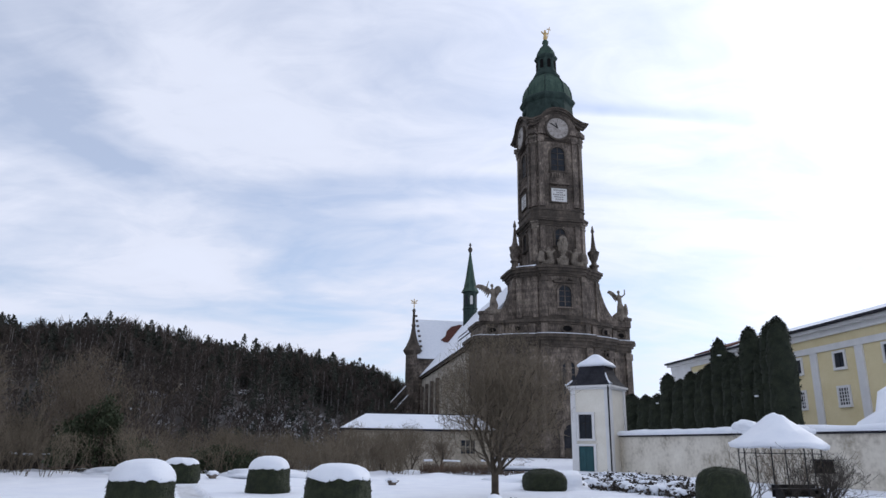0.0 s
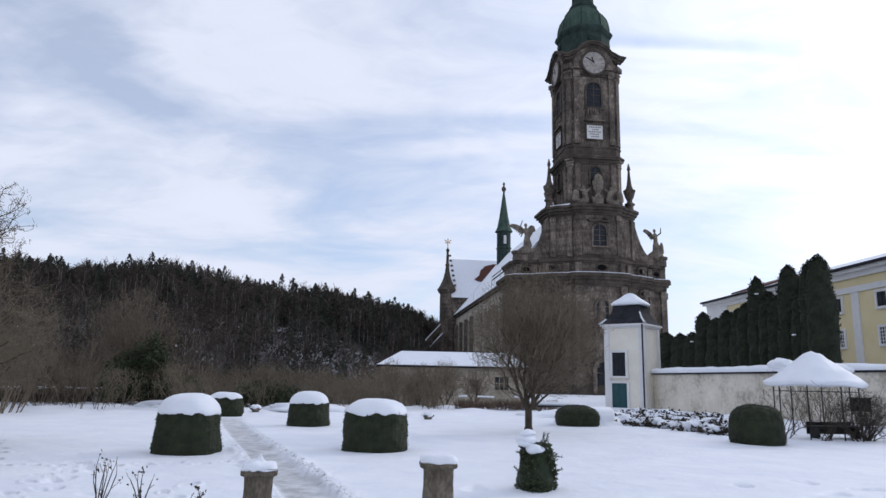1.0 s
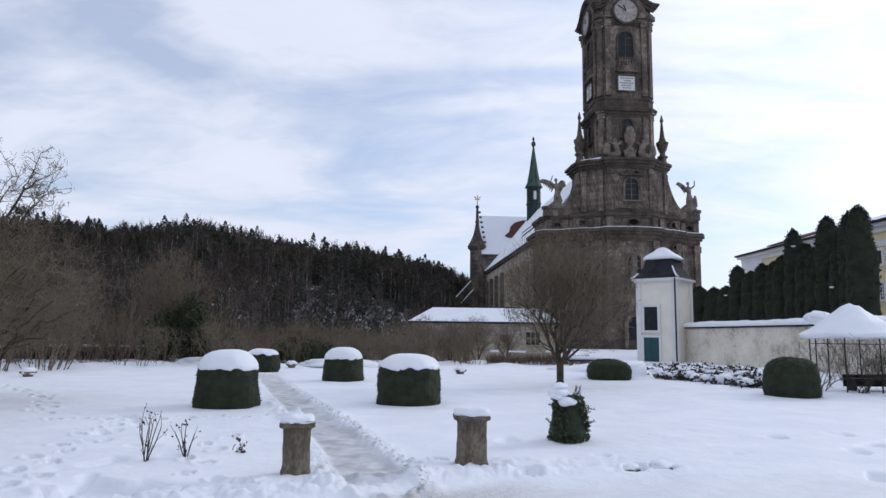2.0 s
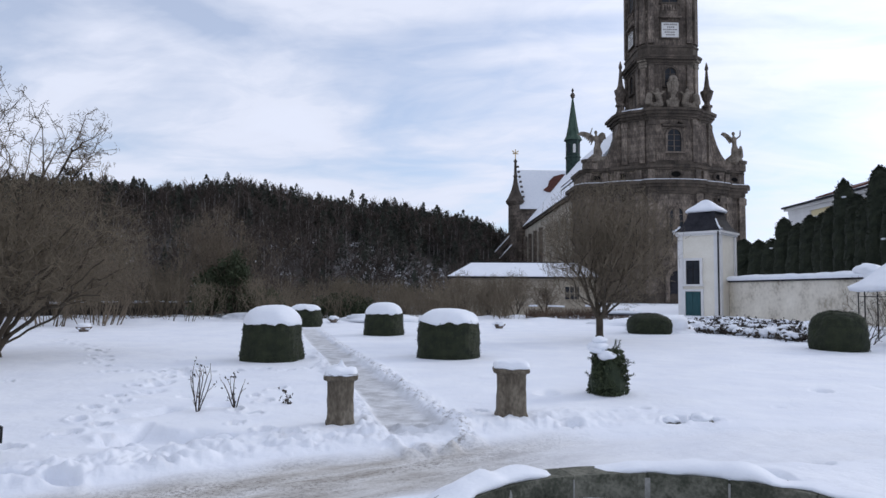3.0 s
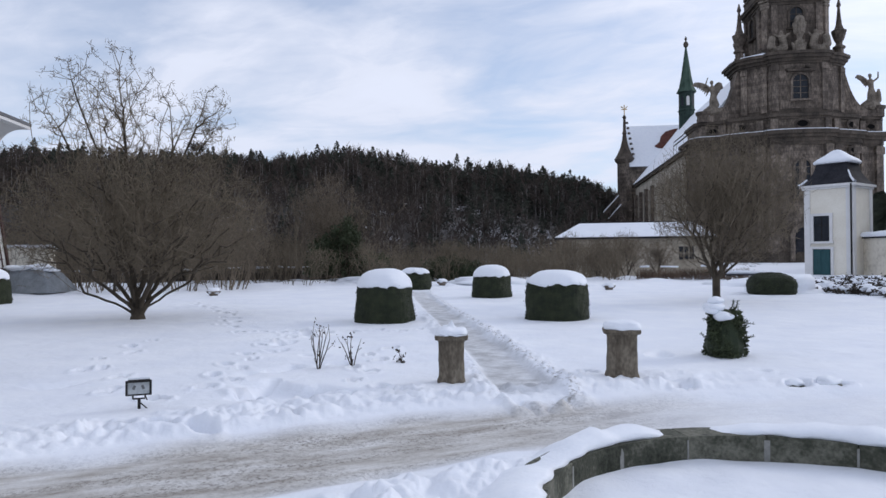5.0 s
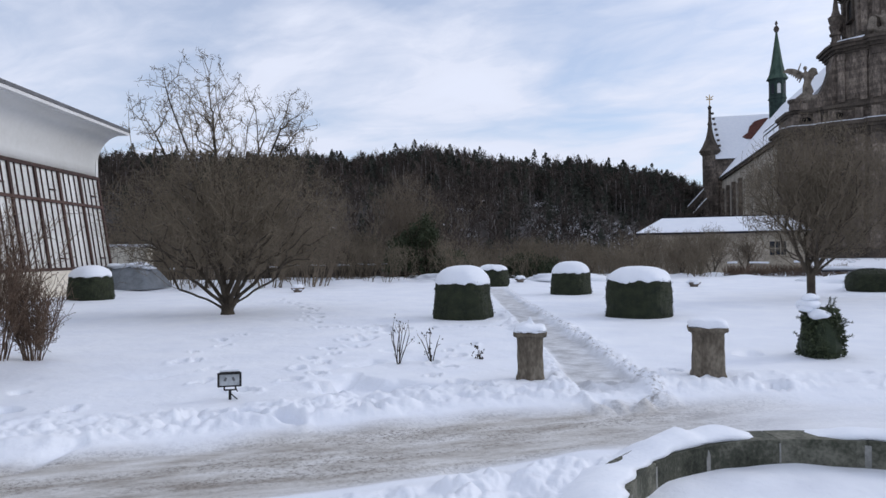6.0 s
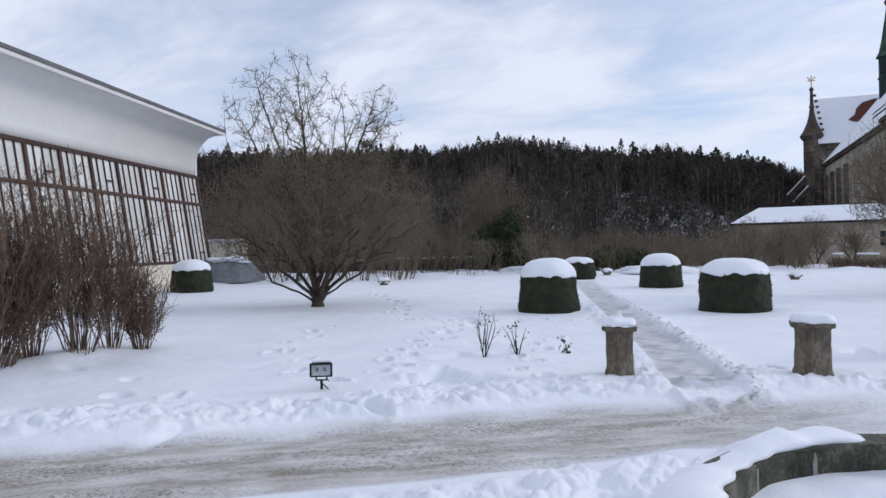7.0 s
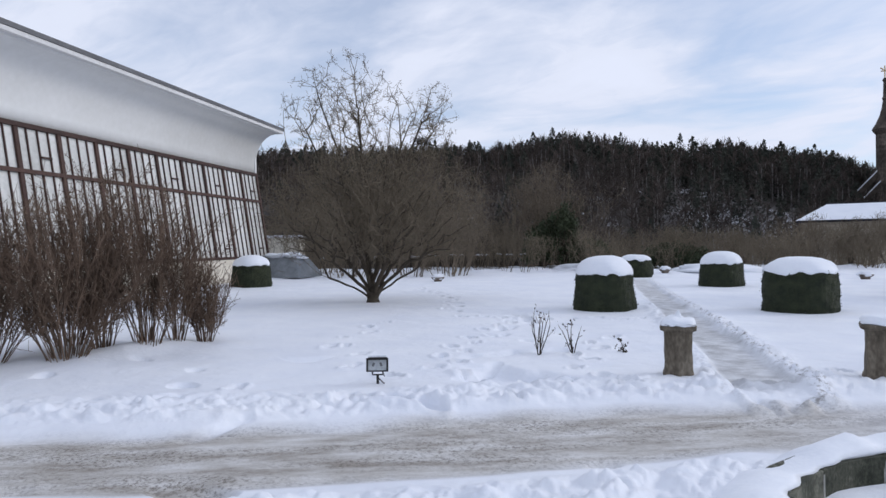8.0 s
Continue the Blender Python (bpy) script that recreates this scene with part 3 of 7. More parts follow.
CH = (21.1, 128.3)
church = thing("church", "dark granite baroque abbey church with tall clock tower", "church", (CH[0], CH[1], 0), 9.7)
LOW = mirror_plan([(0, -7.2), (3.4, -6.9), (4.6, -6.5), (4.9, -5.6), (7.6, -4.7), (9.6, -3.6), (10.3, -3.2), (10.8, -2.2), (14.2, -1.6), (15.0, -0.2)], 7.0)
MID = mirror_plan([(0, -6.6), (3.2, -6.3), (4.2, -5.9), (4.5, -4.9), (6.6, -3.9), (8.0, -2.6), (8.2, -1.0)], 3.0)
W4, CF = 5.1, 1.1
SHAFT = [(-W4 + CF, -W4), (W4 - CF, -W4), (W4, -W4 + CF), (W4, W4 - CF), (W4 - CF, W4), (-W4 + CF, W4), (-W4, W4 - CF), (-W4, -W4 + CF)]


def build_front():
    part("front_wall", prism(bmesh.new(), LOW, -0.5, 20.0), M_STONE, church)
    bm = bmesh.new()
    cornice(bm, LOW, 0, [(1.4, 0.45), (0.3, 0.3)])
    part("plinth", bm, M_STONE_D, church)
    bm = bmesh.new()
    cornice(bm, LOW, 19.0, [(0.5, 0.2), (0.7, 0.35), (0.5, 0.75), (0.6, 1.15)])
    part("cornice", bm, M_STONE_D, church, "deep soot-dark stone cornice")
    part("cornice_snow", prism(bmesh.new(), offset(LOW, 1.0), 21.3, 21.46), M_SNOW, church, "thin line of snow")
    bm = bmesh.new()
    prism(bm, offset(LOW, -0.25), 21.3, 23.4)
    part("attic", bm, M_STONE, church)
    bm = bmesh.new()
    cornice(bm, offset(LOW, -0.25), 23.2, [(0.4, 0.25), (0.5, 0.5)])
    part("attic_cornice", bm, M_STONE_D, church)
    # giant pilasters of the front
    pil = [(4.0, -6.75, 20), (5.9, -5.4, 18), (9.2, -4.05, 24), (11.0, -2.45, 22), (13.8, -1.85, 8)]
    for s in (-1, 1):
        for u, n, a in pil:
            part("pilaster", boxes([(s * u, n, 10.3, 1.15, 0.8, 17.6, s * a), (s * u, n, 18.3, 1.45, 1.1, 1.2, s * a), (s * u, n, 1.9, 1.45, 1.1, 0.8, s * a)]), M_STONE, church)
            part("attic_pilaster", boxes([(s * u, n + 0.15, 22.3, 1.1, 0.7, 1.9, s * a)]), M_STONE, church)
    for u, n, a, z, r in ((0, -7.15, 0, 22.35, 0.75), (-8.6, -4.35, -24, 22.35, 0.7), (8.6, -4.35, 24, 22.35, 0.7), (-8.6, -4.6, -24, 18.2, 0.55), (8.6, -4.6, 24, 18.2, 0.55), (-12.5, -2.0, -8, 22.35, 0.6), (12.5, -2.0, 8, 22.35, 0.6)):
        bm = lathe(bmesh.new(), [(r, 0.0), (r, 0.12)], 20)
        m = pose(u, n, z, 90, 0, a)
        bmesh.ops.transform(bm, matrix=m @ Matrix.Diagonal((1.15, 0.8, 1, 1)), verts=bm.verts)
        pane = part("oculus", bm, M_VOID, church, "dark oval window")
        bm = bmesh.new()
        for k in range(20):
            t = 2 * math.pi * k / 20
            box(bm, (r + 0.13) * 1.15 * math.cos(t), (r + 0.13) * 0.8 * math.sin(t), 0.05, 0.34, 0.42, 0.4, math.degrees(t))
        bmesh.ops.transform(bm, matrix=m, verts=bm.verts)
        part("oculus_frame", bm, M_STONE, pane)
    # tall windows and the portal of the ground storey
    window_set(church, 2.3, 6.0, pose(0, -7.12, 10.6), M_STONE, (2, 4))
    for s in (-1, 1):
        window_set(church, 1.8, 5.0, pose(s * 7.5, -4.85, 9.5, 0, 0, s * 24), M_STONE, (1, 4))
    part("portal_door", arch_slab(bmesh.new(), 3.0, 5.5, 0.15, pose(0, -7.4, 0.2)), M_SLATE, church, "dark arched portal door")
    part("portal_frame", arch_frame(bmesh.new(), 3.0, 5.5, 0.7, 0.8, pose(0, -7.9, 0.2)), M_STONE, church)
    # middle storey
    part("upper_wall", prism(bmesh.new(), MID, 23.9, 33.0), M_STONE, church)
    for nm, z, rows in (("upper_base", 24.0, [(0.7, 0.3), (0.25, 0.15)]), ("upper_cornice", 32.2, [(0.4, 0.2), (0.5, 0.45), (0.5, 0.85), (0.45, 1.15)])):
        bm = bmesh.new()
        cornice(bm, MID, z, rows)
        part(nm, bm, M_STONE_D, church)
    part("cornice_snow", prism(bmesh.new(), [(-8.2, -3.6), (-5.2, -6.0), (-4.6, 1.0), (-8.2, 1.0)], 34.05, 34.3), M_SNOW, church, "snow on the ledge")
    for s in (-1, 1):
        for u, n, a in ((3.7, -6.2, 20), (5.0, -4.75, 24), (7.5, -3.15, 38)):
            part("pilaster", boxes([(s * u, n, 28.4, 0.95, 0.7, 7.6, s * a), (s * u, n, 31.6, 1.2, 0.95, 0.8, s * a)]), M_STONE, church)
        # side scroll
        prof = [(7.9, 24.0), (14.6, 24.0), (14.6, 24.9)]
        for i in range(11):
            t = i / 10
            prof.append((14.0 - 5.6 * t ** 0.55, 25.0 + 7.4 * t ** 1.9))
        prof.append((7.9, 32.6))
        bm = bmesh.new()
        a = [bm.verts.new((s * u, -2.2, z)) for u, z in prof]
        b = [bm.verts.new((s * u, 0.2, z)) for u, z in prof]
        bm.faces.new(a)
        bm.faces.new(b[::-1])
        for i in range(len(prof)):
            bm.faces.new((a[i], b[i], b[(i + 1) % len(prof)], a[(i + 1) % len(prof)]))
        lathe(bm, [(1.0, 24.0), (1.0, 25.2), (1.25, 25.4), (1.25, 25.8)], 10, (s * 13.9, -1.4))
        part("scroll", bm, M_STONE, church, "curved stone side scroll")
    window_set(church, 2.4, 4.0, pose(0, -6.58, 26.4), M_STONE, (1, 3))
    part("window_hood", boxes([(0, -6.9, 31.0, 4.2, 0.9, 0.35), (-1.5, -6.85, 31.4, 1.6, 0.7, 0.3, 0, 0, -18), (1.5, -6.85, 31.4, 1.6, 0.7, 0.3, 0, 0, 18)]), M_STONE_D, church)


def build_tower():
    tower = part("tower", prism(bmesh.new(), SHAFT, 33.9, 63.6), M_STONE, church, "square clock tower of dark granite")
    for z, rows in ((34.0, [(1.2, 0.45), (0.4, 0.25)]), (42.3, [(0.4, 0.2), (0.5, 0.4), (0.35, 0.85), (0.3, 1.0)]), (43.85, [(1.6, 0.3), (0.3, 0.45)]), (59.9, [(0.35, 0.3), (0.35, 0.5)])):
        bm = bmesh.new()
        cornice(bm, SHAFT, z, rows)
        part("string_course", bm, M_STONE_D, tower)
    # pilasters in pairs at the corners
    for k in range(4):
        rot = Matrix.Rotation(k * math.pi / 2, 4, "Z")
        for s in (-1, 1):
            bm = boxes([(s * 3.45, -W4 - 0.12, 53.0, 1.0, 0.7, 13.6), (s * 3.45, -W4 - 0.15, 60.2, 1.3, 0.95, 1.3), (s * 3.45, -W4 - 0.1, 38.8, 1.0, 0.6, 6.9)])
            bmesh.ops.transform(bm, matrix=rot, verts=bm.verts)
            part("pilaster", bm, M_STONE, tower)
        # diagonal corner piece
        bm = boxes([(W4 - CF / 2 + 0.1, -W4 + CF / 2 - 0.1, 53.0, 1.0, 0.7, 13.6, 45), (W4 - CF / 2 + 0.15, -W4 + CF / 2 - 0.15, 60.3, 1.3, 1.0, 1.5, 45), (W4 - CF / 2 + 0.3, -W4 + CF / 2 - 0.3, 61.6, 1.8, 1.5, 0.9, 45), (W4 - CF / 2 + 0.05, -W4 + CF / 2 - 0.05, 38.6, 1.0, 0.7, 7.2, 45)])
        bmesh.ops.transform(bm, matrix=rot, verts=bm.verts)
        part("corner_pilaster", bm, M_STONE, tower)
        for z in (59.6, 42.0):
            cap = bmesh.new()
            for i in range(6):
                bmesh.ops.create_icosphere(cap, subdivisions=1, radius=0.42, matrix=pose(W4 - CF / 2 + 0.2 + 0.32 * (i % 3 - 1), -W4 + CF / 2 - 0.2 + 0.32 * (i % 3 - 1), z + 0.55 * (i // 3)))
            box(cap, W4 - CF / 2 + 0.2, -W4 + CF / 2 - 0.2, z + 1.0, 1.6, 1.2, 0.25, 45)
            bmesh.ops.transform(cap, matrix=rot, verts=cap.verts)
            part("capital", cap, M_STATUE, tower, "pale carved stone capital")
        # top cornice: straight ends that sweep up over the clock
        bm = bmesh.new()
        prev = None
        prof = [(-6.35, 63.1), (-5.2, 63.25), (-4.3, 63.7)] + [(4.0 * math.cos(math.radians(a)), 62.1 + 4.0 * math.sin(math.radians(a))) for a in range(150, 29, -12)] + [(4.3, 63.7), (5.2, 63.25), (6.35, 63.1)]
        for y0, y1, h0, h1 in ((-W4 - 0.55, -W4 + 0.3, -0.2, 0.25), (-W4 - 0.95, -W4 + 0.3, 0.25, 0.62), (-W4 - 1.2, -W4 + 0.3, 0.62, 0.9)):
            r = [[bm.verts.new((x * (1 if abs(x) < 4.2 else (abs(y0) + 0.05) / 6.35), y, z + h)) for x, z in prof] for y in (y0, y1) for h in (h0, h1)]
            for i in range(len(prof) - 1):
                bm.faces.new((r[0][i], r[0][i + 1], r[1][i + 1], r[1][i]))
                bm.faces.new((r[2][i], r[3][i], r[3][i + 1], r[2][i + 1]))
                bm.faces.new((r[1][i], r[1][i + 1], r[3][i + 1], r[3][i]))
                bm.faces.new((r[0][i], r[2][i], r[2][i + 1], r[0][i + 1]))
            for e in (0, -1):
                bm.faces.new((r[0][e], r[1][e], r[3][e], r[2][e]))
        bmesh.ops.transform(bm, matrix=rot, verts=bm.verts)
        part("top_cornice", bm, M_STONE_D, tower, "cornice arched over the clock")
        bm = arch_slab(bmesh.new(), 7.8, 5.0, 0.9, pose(0, -W4 - 0.45, 61.4))
        bmesh.ops.transform(bm, matrix=rot, verts=bm.verts)
        part("clock_gable", bm, M_STONE, tower)
        if k in (0, 3):
            m = rot @ pose(0, -W4 - 0.62, 62.5, 90)
            bm = lathe(bmesh.new(), [(2.3, 0), (2.3, 0.12), (2.15, 0.18)], 40)
            bmesh.ops.transform(bm, matrix=m, verts=bm.verts)
            clock = part("clock_face", bm, M_CLOCK, tower, "round pale clock dial")
            for i in range(12):
                a = i * 30
                bm = box(bmesh.new(), 1.75 * math.cos(radians(a)), 1.75 * math.sin(radians(a)), 0.2, 0.55, 0.12, 0.05, a)
                bmesh.ops.transform(bm, matrix=m, verts=bm.verts)
                part("hour_mark", bm, M_INK, clock)
            for a, ln, wd in ((112, 1.2, 0.2), (146, 1.75, 0.14)):
                bm = box(bmesh.new(), 0.5 * ln * math.cos(radians(a)), 0.5 * ln * math.sin(radians(a)), 0.27, ln, wd, 0.05, a)
                bmesh.ops.transform(bm, matrix=m, verts=bm.verts)
                part("pointer", bm, M_IRON, clock)
            bm = bmesh.new()
            for i in range(28):
                t = 2 * math.pi * i / 28
                box(bm, 2.42 * math.cos(t), 2.42 * math.sin(t), 0.12, 0.35, 0.58, 0.4, math.degrees(t))
            bmesh.ops.transform(bm, matrix=m, verts=bm.verts)
            part("clock_frame", bm, M_STONE_D, clock)
        # belfry window, balustrade, plaque, lower window
        window_set(tower, 2.8, 5.1, rot @ pose(0, -W4 - 0.02, 53.6), M_STONE_D, (1, 3))
        bm = boxes([(0, -W4 - 0.3, 50.9, 4.0, 0.9, 0.3), (0, -W4 - 0.05, 51.7, 3.3, 0.3, 1.4), (0, -W4 - 0.15, 53.3, 3.6, 0.5, 0.25)] + [(-1.2 + 0.48 * i, -W4 - 0.2, 52.7, 0.3, 0.3, 1.0) for i in range(6)])
        bmesh.ops.transform(bm, matrix=rot, verts=bm.verts)
        part("balustrade", bm, M_STONE, tower)
        pm = rot @ pose(0, -W4 - 0.22, 48.6)
        bm = box(bmesh.new(), 0, 0, 0, 3.1, 0.25, 2.7)
        bmesh.ops.transform(bm, matrix=pm, verts=bm.verts)
        plaque = part("plaque", bm, M_PLAQUE_SKY, tower, "white marble inscription plaque")
        bm = bmesh.new()
        for i, w in enumerate((2.3, 1.1, 2.5, 2.0, 1.5)):
            x = -w / 2
            while x < w / 2 - 0.1:
                s = 0.14 + 0.2 * random.random()
                box(bm, x + s / 2, -0.14, 0.95 - 0.46 * i, s, 0.03, 0.22)
                x += s + 0.1
        bmesh.ops.transform(bm, matrix=pm, verts=bm.verts)
        part("inscription", bm, M_INK, plaque)
        bm = boxes([(0, -0.02, 1.5, 3.6, 0.5, 0.28), (0, -0.02, -1.5, 3.6, 0.4, 0.22), (-1.68, -0.02, 0, 0.24, 0.35, 2.8), (1.68, -0.02, 0, 0.24, 0.35, 2.8)])
        bmesh.ops.transform(bm, matrix=pm, verts=bm.verts)
        part("plaque_frame", bm, M_STONE_D, plaque)
        window_set(tower, 2.0, 3.4, rot @ pose(0, -W4 - 0.02, 38.4), M_STONE_D, (1, 2))
    # dome and lantern
    t8 = math.pi / 8
    k8 = 1 / math.cos(t8)
    dome = part("dome", lathe(bmesh.new(), [(r * k8, z) for r, z in ((5.25, 63.5), (5.2, 64.6), (5.0, 66.0), (4.85, 67.6), (4.75, 69.0), (4.8, 69.9))], 8, turn=t8), M_COPPER_D, church, "dark green copper onion dome")
    part("dome_cornice", lathe(bmesh.new(), [(r * k8, z) for r, z in ((4.75, 69.6), (5.1, 70.0), (5.35, 70.5), (5.25, 70.9), (4.8, 71.3))], 8, turn=t8), M_COPPER_D, dome)
    part("dome_shell", lathe(bmesh.new(), [(r * k8, z) for r, z in ((4.75, 71.1), (4.72, 72.0), (4.6, 73.0), (4.25, 74.2), (3.65, 75.2), (2.95, 76.0), (2.5, 76.6))], 8, turn=t8), M_COPPER, dome, "green copper shell")
    for i in range(8):
        a = t8 + i * math.pi / 4
        pts = [(4.75, 71.1), (4.72, 72.0), (4.6, 73.0), (4.25, 74.2), (3.65, 75.2), (2.95, 76.0), (2.5, 76.6)]
        segs = [(p[0] * k8 * math.cos(a), p[0] * k8 * math.sin(a), p[1], q[0] * k8 * math.cos(a), q[0] * k8 * math.sin(a), q[1], 0.13, 0.13) for p, q in zip(pts, pts[1:])]
        tubes("rib", segs, M_COPPER_D, dome, 5)
    for k in range(4):
        bm = lathe(bmesh.new(), [(0.85, 0), (0.85, 0.5), (0.6, 0.7)], 12)
        bmesh.ops.transform(bm, matrix=Matrix.Rotation(k * math.pi / 2, 4, "Z") @ pose(0, -4.6, 68.2, 90), verts=bm.verts)
        part("dome_oculus", bm, M_COPPER_D, dome)
    lantern = part("lantern", lathe(bmesh.new(), [(r * k8, z) for r, z in ((2.45, 76.4), (2.65, 76.9), (2.6, 77.3), (2.2, 77.8), (2.0, 78.2), (1.95, 80.9), (2.2, 81.2), (2.3, 81.5), (2.2, 81.75))], 8, turn=t8), M_COPPER_D, church, "copper lantern with arched openings")
    for k in range(8):
        part("lantern_opening", arch_slab(bmesh.new(), 0.75, 2.0, 0.1, Matrix.Rotation(k * math.pi / 4, 4, "Z") @ pose(0, -2.03, 78.6)), M_VOID, lantern)
    part("lantern_cap", lathe(bmesh.new(), [(r * k8, z) for r, z in ((1.85, 81.7), (1.85, 82.3), (1.7, 83.1), (1.3, 83.9), (0.75, 84.6), (0.5, 85.1), (0.65, 85.5), (0.6, 85.9), (0.2, 86.3))], 8, turn=t8), M_COPPER, lantern)


def build_nave():
    nv = part("nave_wall", boxes([(0, 42, 9.7, 28.6, 72, 21.4)]), M_NAVE, church, "grey plastered nave wall")
    part("nave_eaves", boxes([(-14.5, 42, 20.8, 0.7, 72, 0.7), (14.5, 42, 20.8, 0.7, 72, 0.7)]), M_STONE_D, church)
    bm = bmesh.new()
    prof = [(-15.2, 21.15), (15.2, 21.15), (0, 39.3)]
    a = [bm.verts.new((u, 5.5, z)) for u, z in prof]
    b = [bm.verts.new((u, 84, z)) for u, z in prof]
    bm.faces.new(a)
    bm.faces.new(b[::-1])
    for i in range(3):
        bm.faces.new((a[i], b[i], b[(i + 1) % 3], a[(i + 1) % 3]))
    part("nave_roof", bm, M_SNOW, church, "steep nave roof under snow")
    # bare bands of tile where snow slid off
    ang = math.degrees(math.atan2(18.15, 15.2))
    for n, t, w, h in ((30, 0.28, 16, 0.8), (22, 0.52, 9, 0.7), (44, 0.42, 10, 0.6)):
        u, z = -15.2 * (1 - t), 21.15 + 18.15 * t
        part("bare_tiles", box(bmesh.new(), u - 0.05, n, z + 0.05, h, w, 0.12, 0, 0, -ang), M_SLATE, church, "bare roof tiles")
    for i in range(8):
        n = 10 + 9 * i
        part("buttress", boxes([(-14.6, n, 8.5, 1.1, 1.2, 19), (-14.8, n, 4, 1.4, 1.4, 8)]), M_NAVE if i < 4 else M_STONE, church)
        if i < 7:
            m = pose(-14.33, n + 4.5, 6.0, 0, 0, -90)
            window_set(church, 2.6, 11.5, m, M_NAVE, (2, 5), label="tall pointed nave window")
    # transept with its snow roof
    part("transept_wall", boxes([(0, 85, 12.8, 31.4, 17, 27.6)]), M_STONE, church)
    bm = bmesh.new()
    prof = [(75.6, 26.4), (94.4, 26.4), (85, 39.6)]
    side_prism(bm, prof, -15.9, 15.9)
    part("transept_roof", bm, M_SNOW, church, "snow-covered transept roof")
    patch = bmesh.new()
    outline = [(-8.4, -3.2), (-6.8, -1.6), (-6.2, 0.6), (-4.6, 2.6), (-2.0, 3.6), (1.0, 3.8), (1.0, -3.8), (-5.0, -4.2), (-7.4, -4.0)]
    prism(patch, outline, 0.02, 0.14)
    bmesh.ops.transform(patch, matrix=pose(0, 81.9, 35.25, 54.5), verts=patch.verts)
    part("bare_tiles", patch, M_TILE, church, "bare red-brown roof tiles where snow slid off")
    for n in (76.6, 85, 93.4):
        part("buttress", boxes([(-16.2, n, 11, 1.8, 1.6, 23)]), M_STONE, church)
    for n, s in ((78, 1), (73.5, 0.8)):
        bm = box(bmesh.new(), -20.5, n, 15.5 * s, 8.5 * s, 0.9, 1.0, 0, 0, -48)
        box(bm, -23, n, 6.5, 1.4, 1.3, 13.5)
        fb = part("flying_buttress", bm, M_STONE_D, church, "stone flying buttress")
        part("buttress_snow", box(bmesh.new(), -20.9, n, 15.5 * s + 0.72, 8.2 * s, 0.85, 0.25, 0, 0, -48), M_SNOW, fb)
    # corner turret with its finial
    tr = part("corner_turret", lathe(bmesh.new(), [(2.1, 0), (2.1, 27.5), (2.7, 28.2), (2.9, 28.8)], 8, (-17.0, 78.2)), M_STONE, church)
    part("turret_roof", lathe(bmesh.new(), [(3.0, 28.7), (2.1, 30.2), (1.2, 32.3), (0.75, 34.2), (0.5, 36), (0.7, 36.4), (0.45, 37), (0.35, 40.5), (0.6, 41), (0.2, 41.6)], 10, (-17.0, 78.2)), M_STONE_D, tr)
    bm = boxes([(-17.0, 78.2, 43.0, 0.25, 0.25, 3.2), (-17.0, 78.2, 43.3, 1.7, 0.25, 0.25), (-17.6, 78.2, 43.9, 0.9, 0.22, 0.25, 0, 0, 40), (-16.4, 78.2, 43.9, 0.9, 0.22, 0.25, 0, 0, -40)])
    part("turret_finial", bm, M_GOLD, tr, "gilded finial")
    for i in range(7):
        bm = box(bmesh.new(), -16.4 + 0.28 * i, 77.4, 39.2 - 1.5 * i, 0.55, 0.55, 0.55, 45)
        part("crocket", bm, M_STONE_D, church)
    # slender ridge turret
    c = (-0.6, 74)
    rt = part("ridge_turret", lathe(bmesh.new(), [(2.1, 36), (2.1, 41), (2.4, 41.4), (2.1, 41.8), (2.1, 46.2), (2.7, 46.6)], 8, c, turn=t22), M_COPPER_D, church, "slender green copper ridge turret")
    part("spire", lathe(bmesh.new(), [(2.75, 46.5), (2.0, 48.0), (1.4, 51), (0.75, 55.5), (0.3, 58.6), (0.28, 59.2)], 8, c, turn=t22), M_COPPER, rt, "pointed patina-green spire")
    part("ball", lathe(bmesh.new(), [(0.1, 59.0), (0.55, 59.4), (0.75, 60.0), (0.5, 60.6), (0.15, 60.9), (0.4, 61.5), (0.1, 62.2)], 10, c), M_STONE_D, rt)
    for k in range(8):
        # the front opening is filled pale to stand for bright sky seen through
        part("turret_opening", arch_slab(bmesh.new(), 0.8, 2.6, 0.1, pose(c[0], c[1], 0) @ Matrix.Rotation(k * math.pi / 4, 4, "Z") @ pose(0, -2.03, 42.6)), M_PLAQUE_SKY if k == 0 else M_GLASS_D, rt)


t22 = math.pi / 8
build_front()
build_tower()
build_nave()


def fused(ob, size):
    """Closes overlapping masses of carved stone into one skin."""
    rm = ob.modifiers.new("skin", "REMESH")
    rm.mode, rm.voxel_size, rm.use_smooth_shade = "VOXEL", size, True
    return ob


def mass(bm, a, b, r0, r1, n=6):
    """A rounded, tapering limb of stone from a to b."""
    a, b = Vector(a), Vector(b)
    rot = (b - a).to_track_quat("Z", "Y").to_matrix().to_4x4()
    ln = (b - a).length
    prof = [(r0 * 0.3, -0.85 * r0), (r0 * 0.8, -0.5 * r0), (r0, 0), (r1, ln), (r1 * 0.8, ln + 0.5 * r1), (r1 * 0.3, ln + 0.85 * r1)]
    k = len(bm.verts)
    lathe(bm, prof, n + 2)
    bm.verts.ensure_lookup_table()
    bmesh.ops.transform(bm, matrix=Matrix.Translation(a) @ rot, verts=bm.verts[k:])


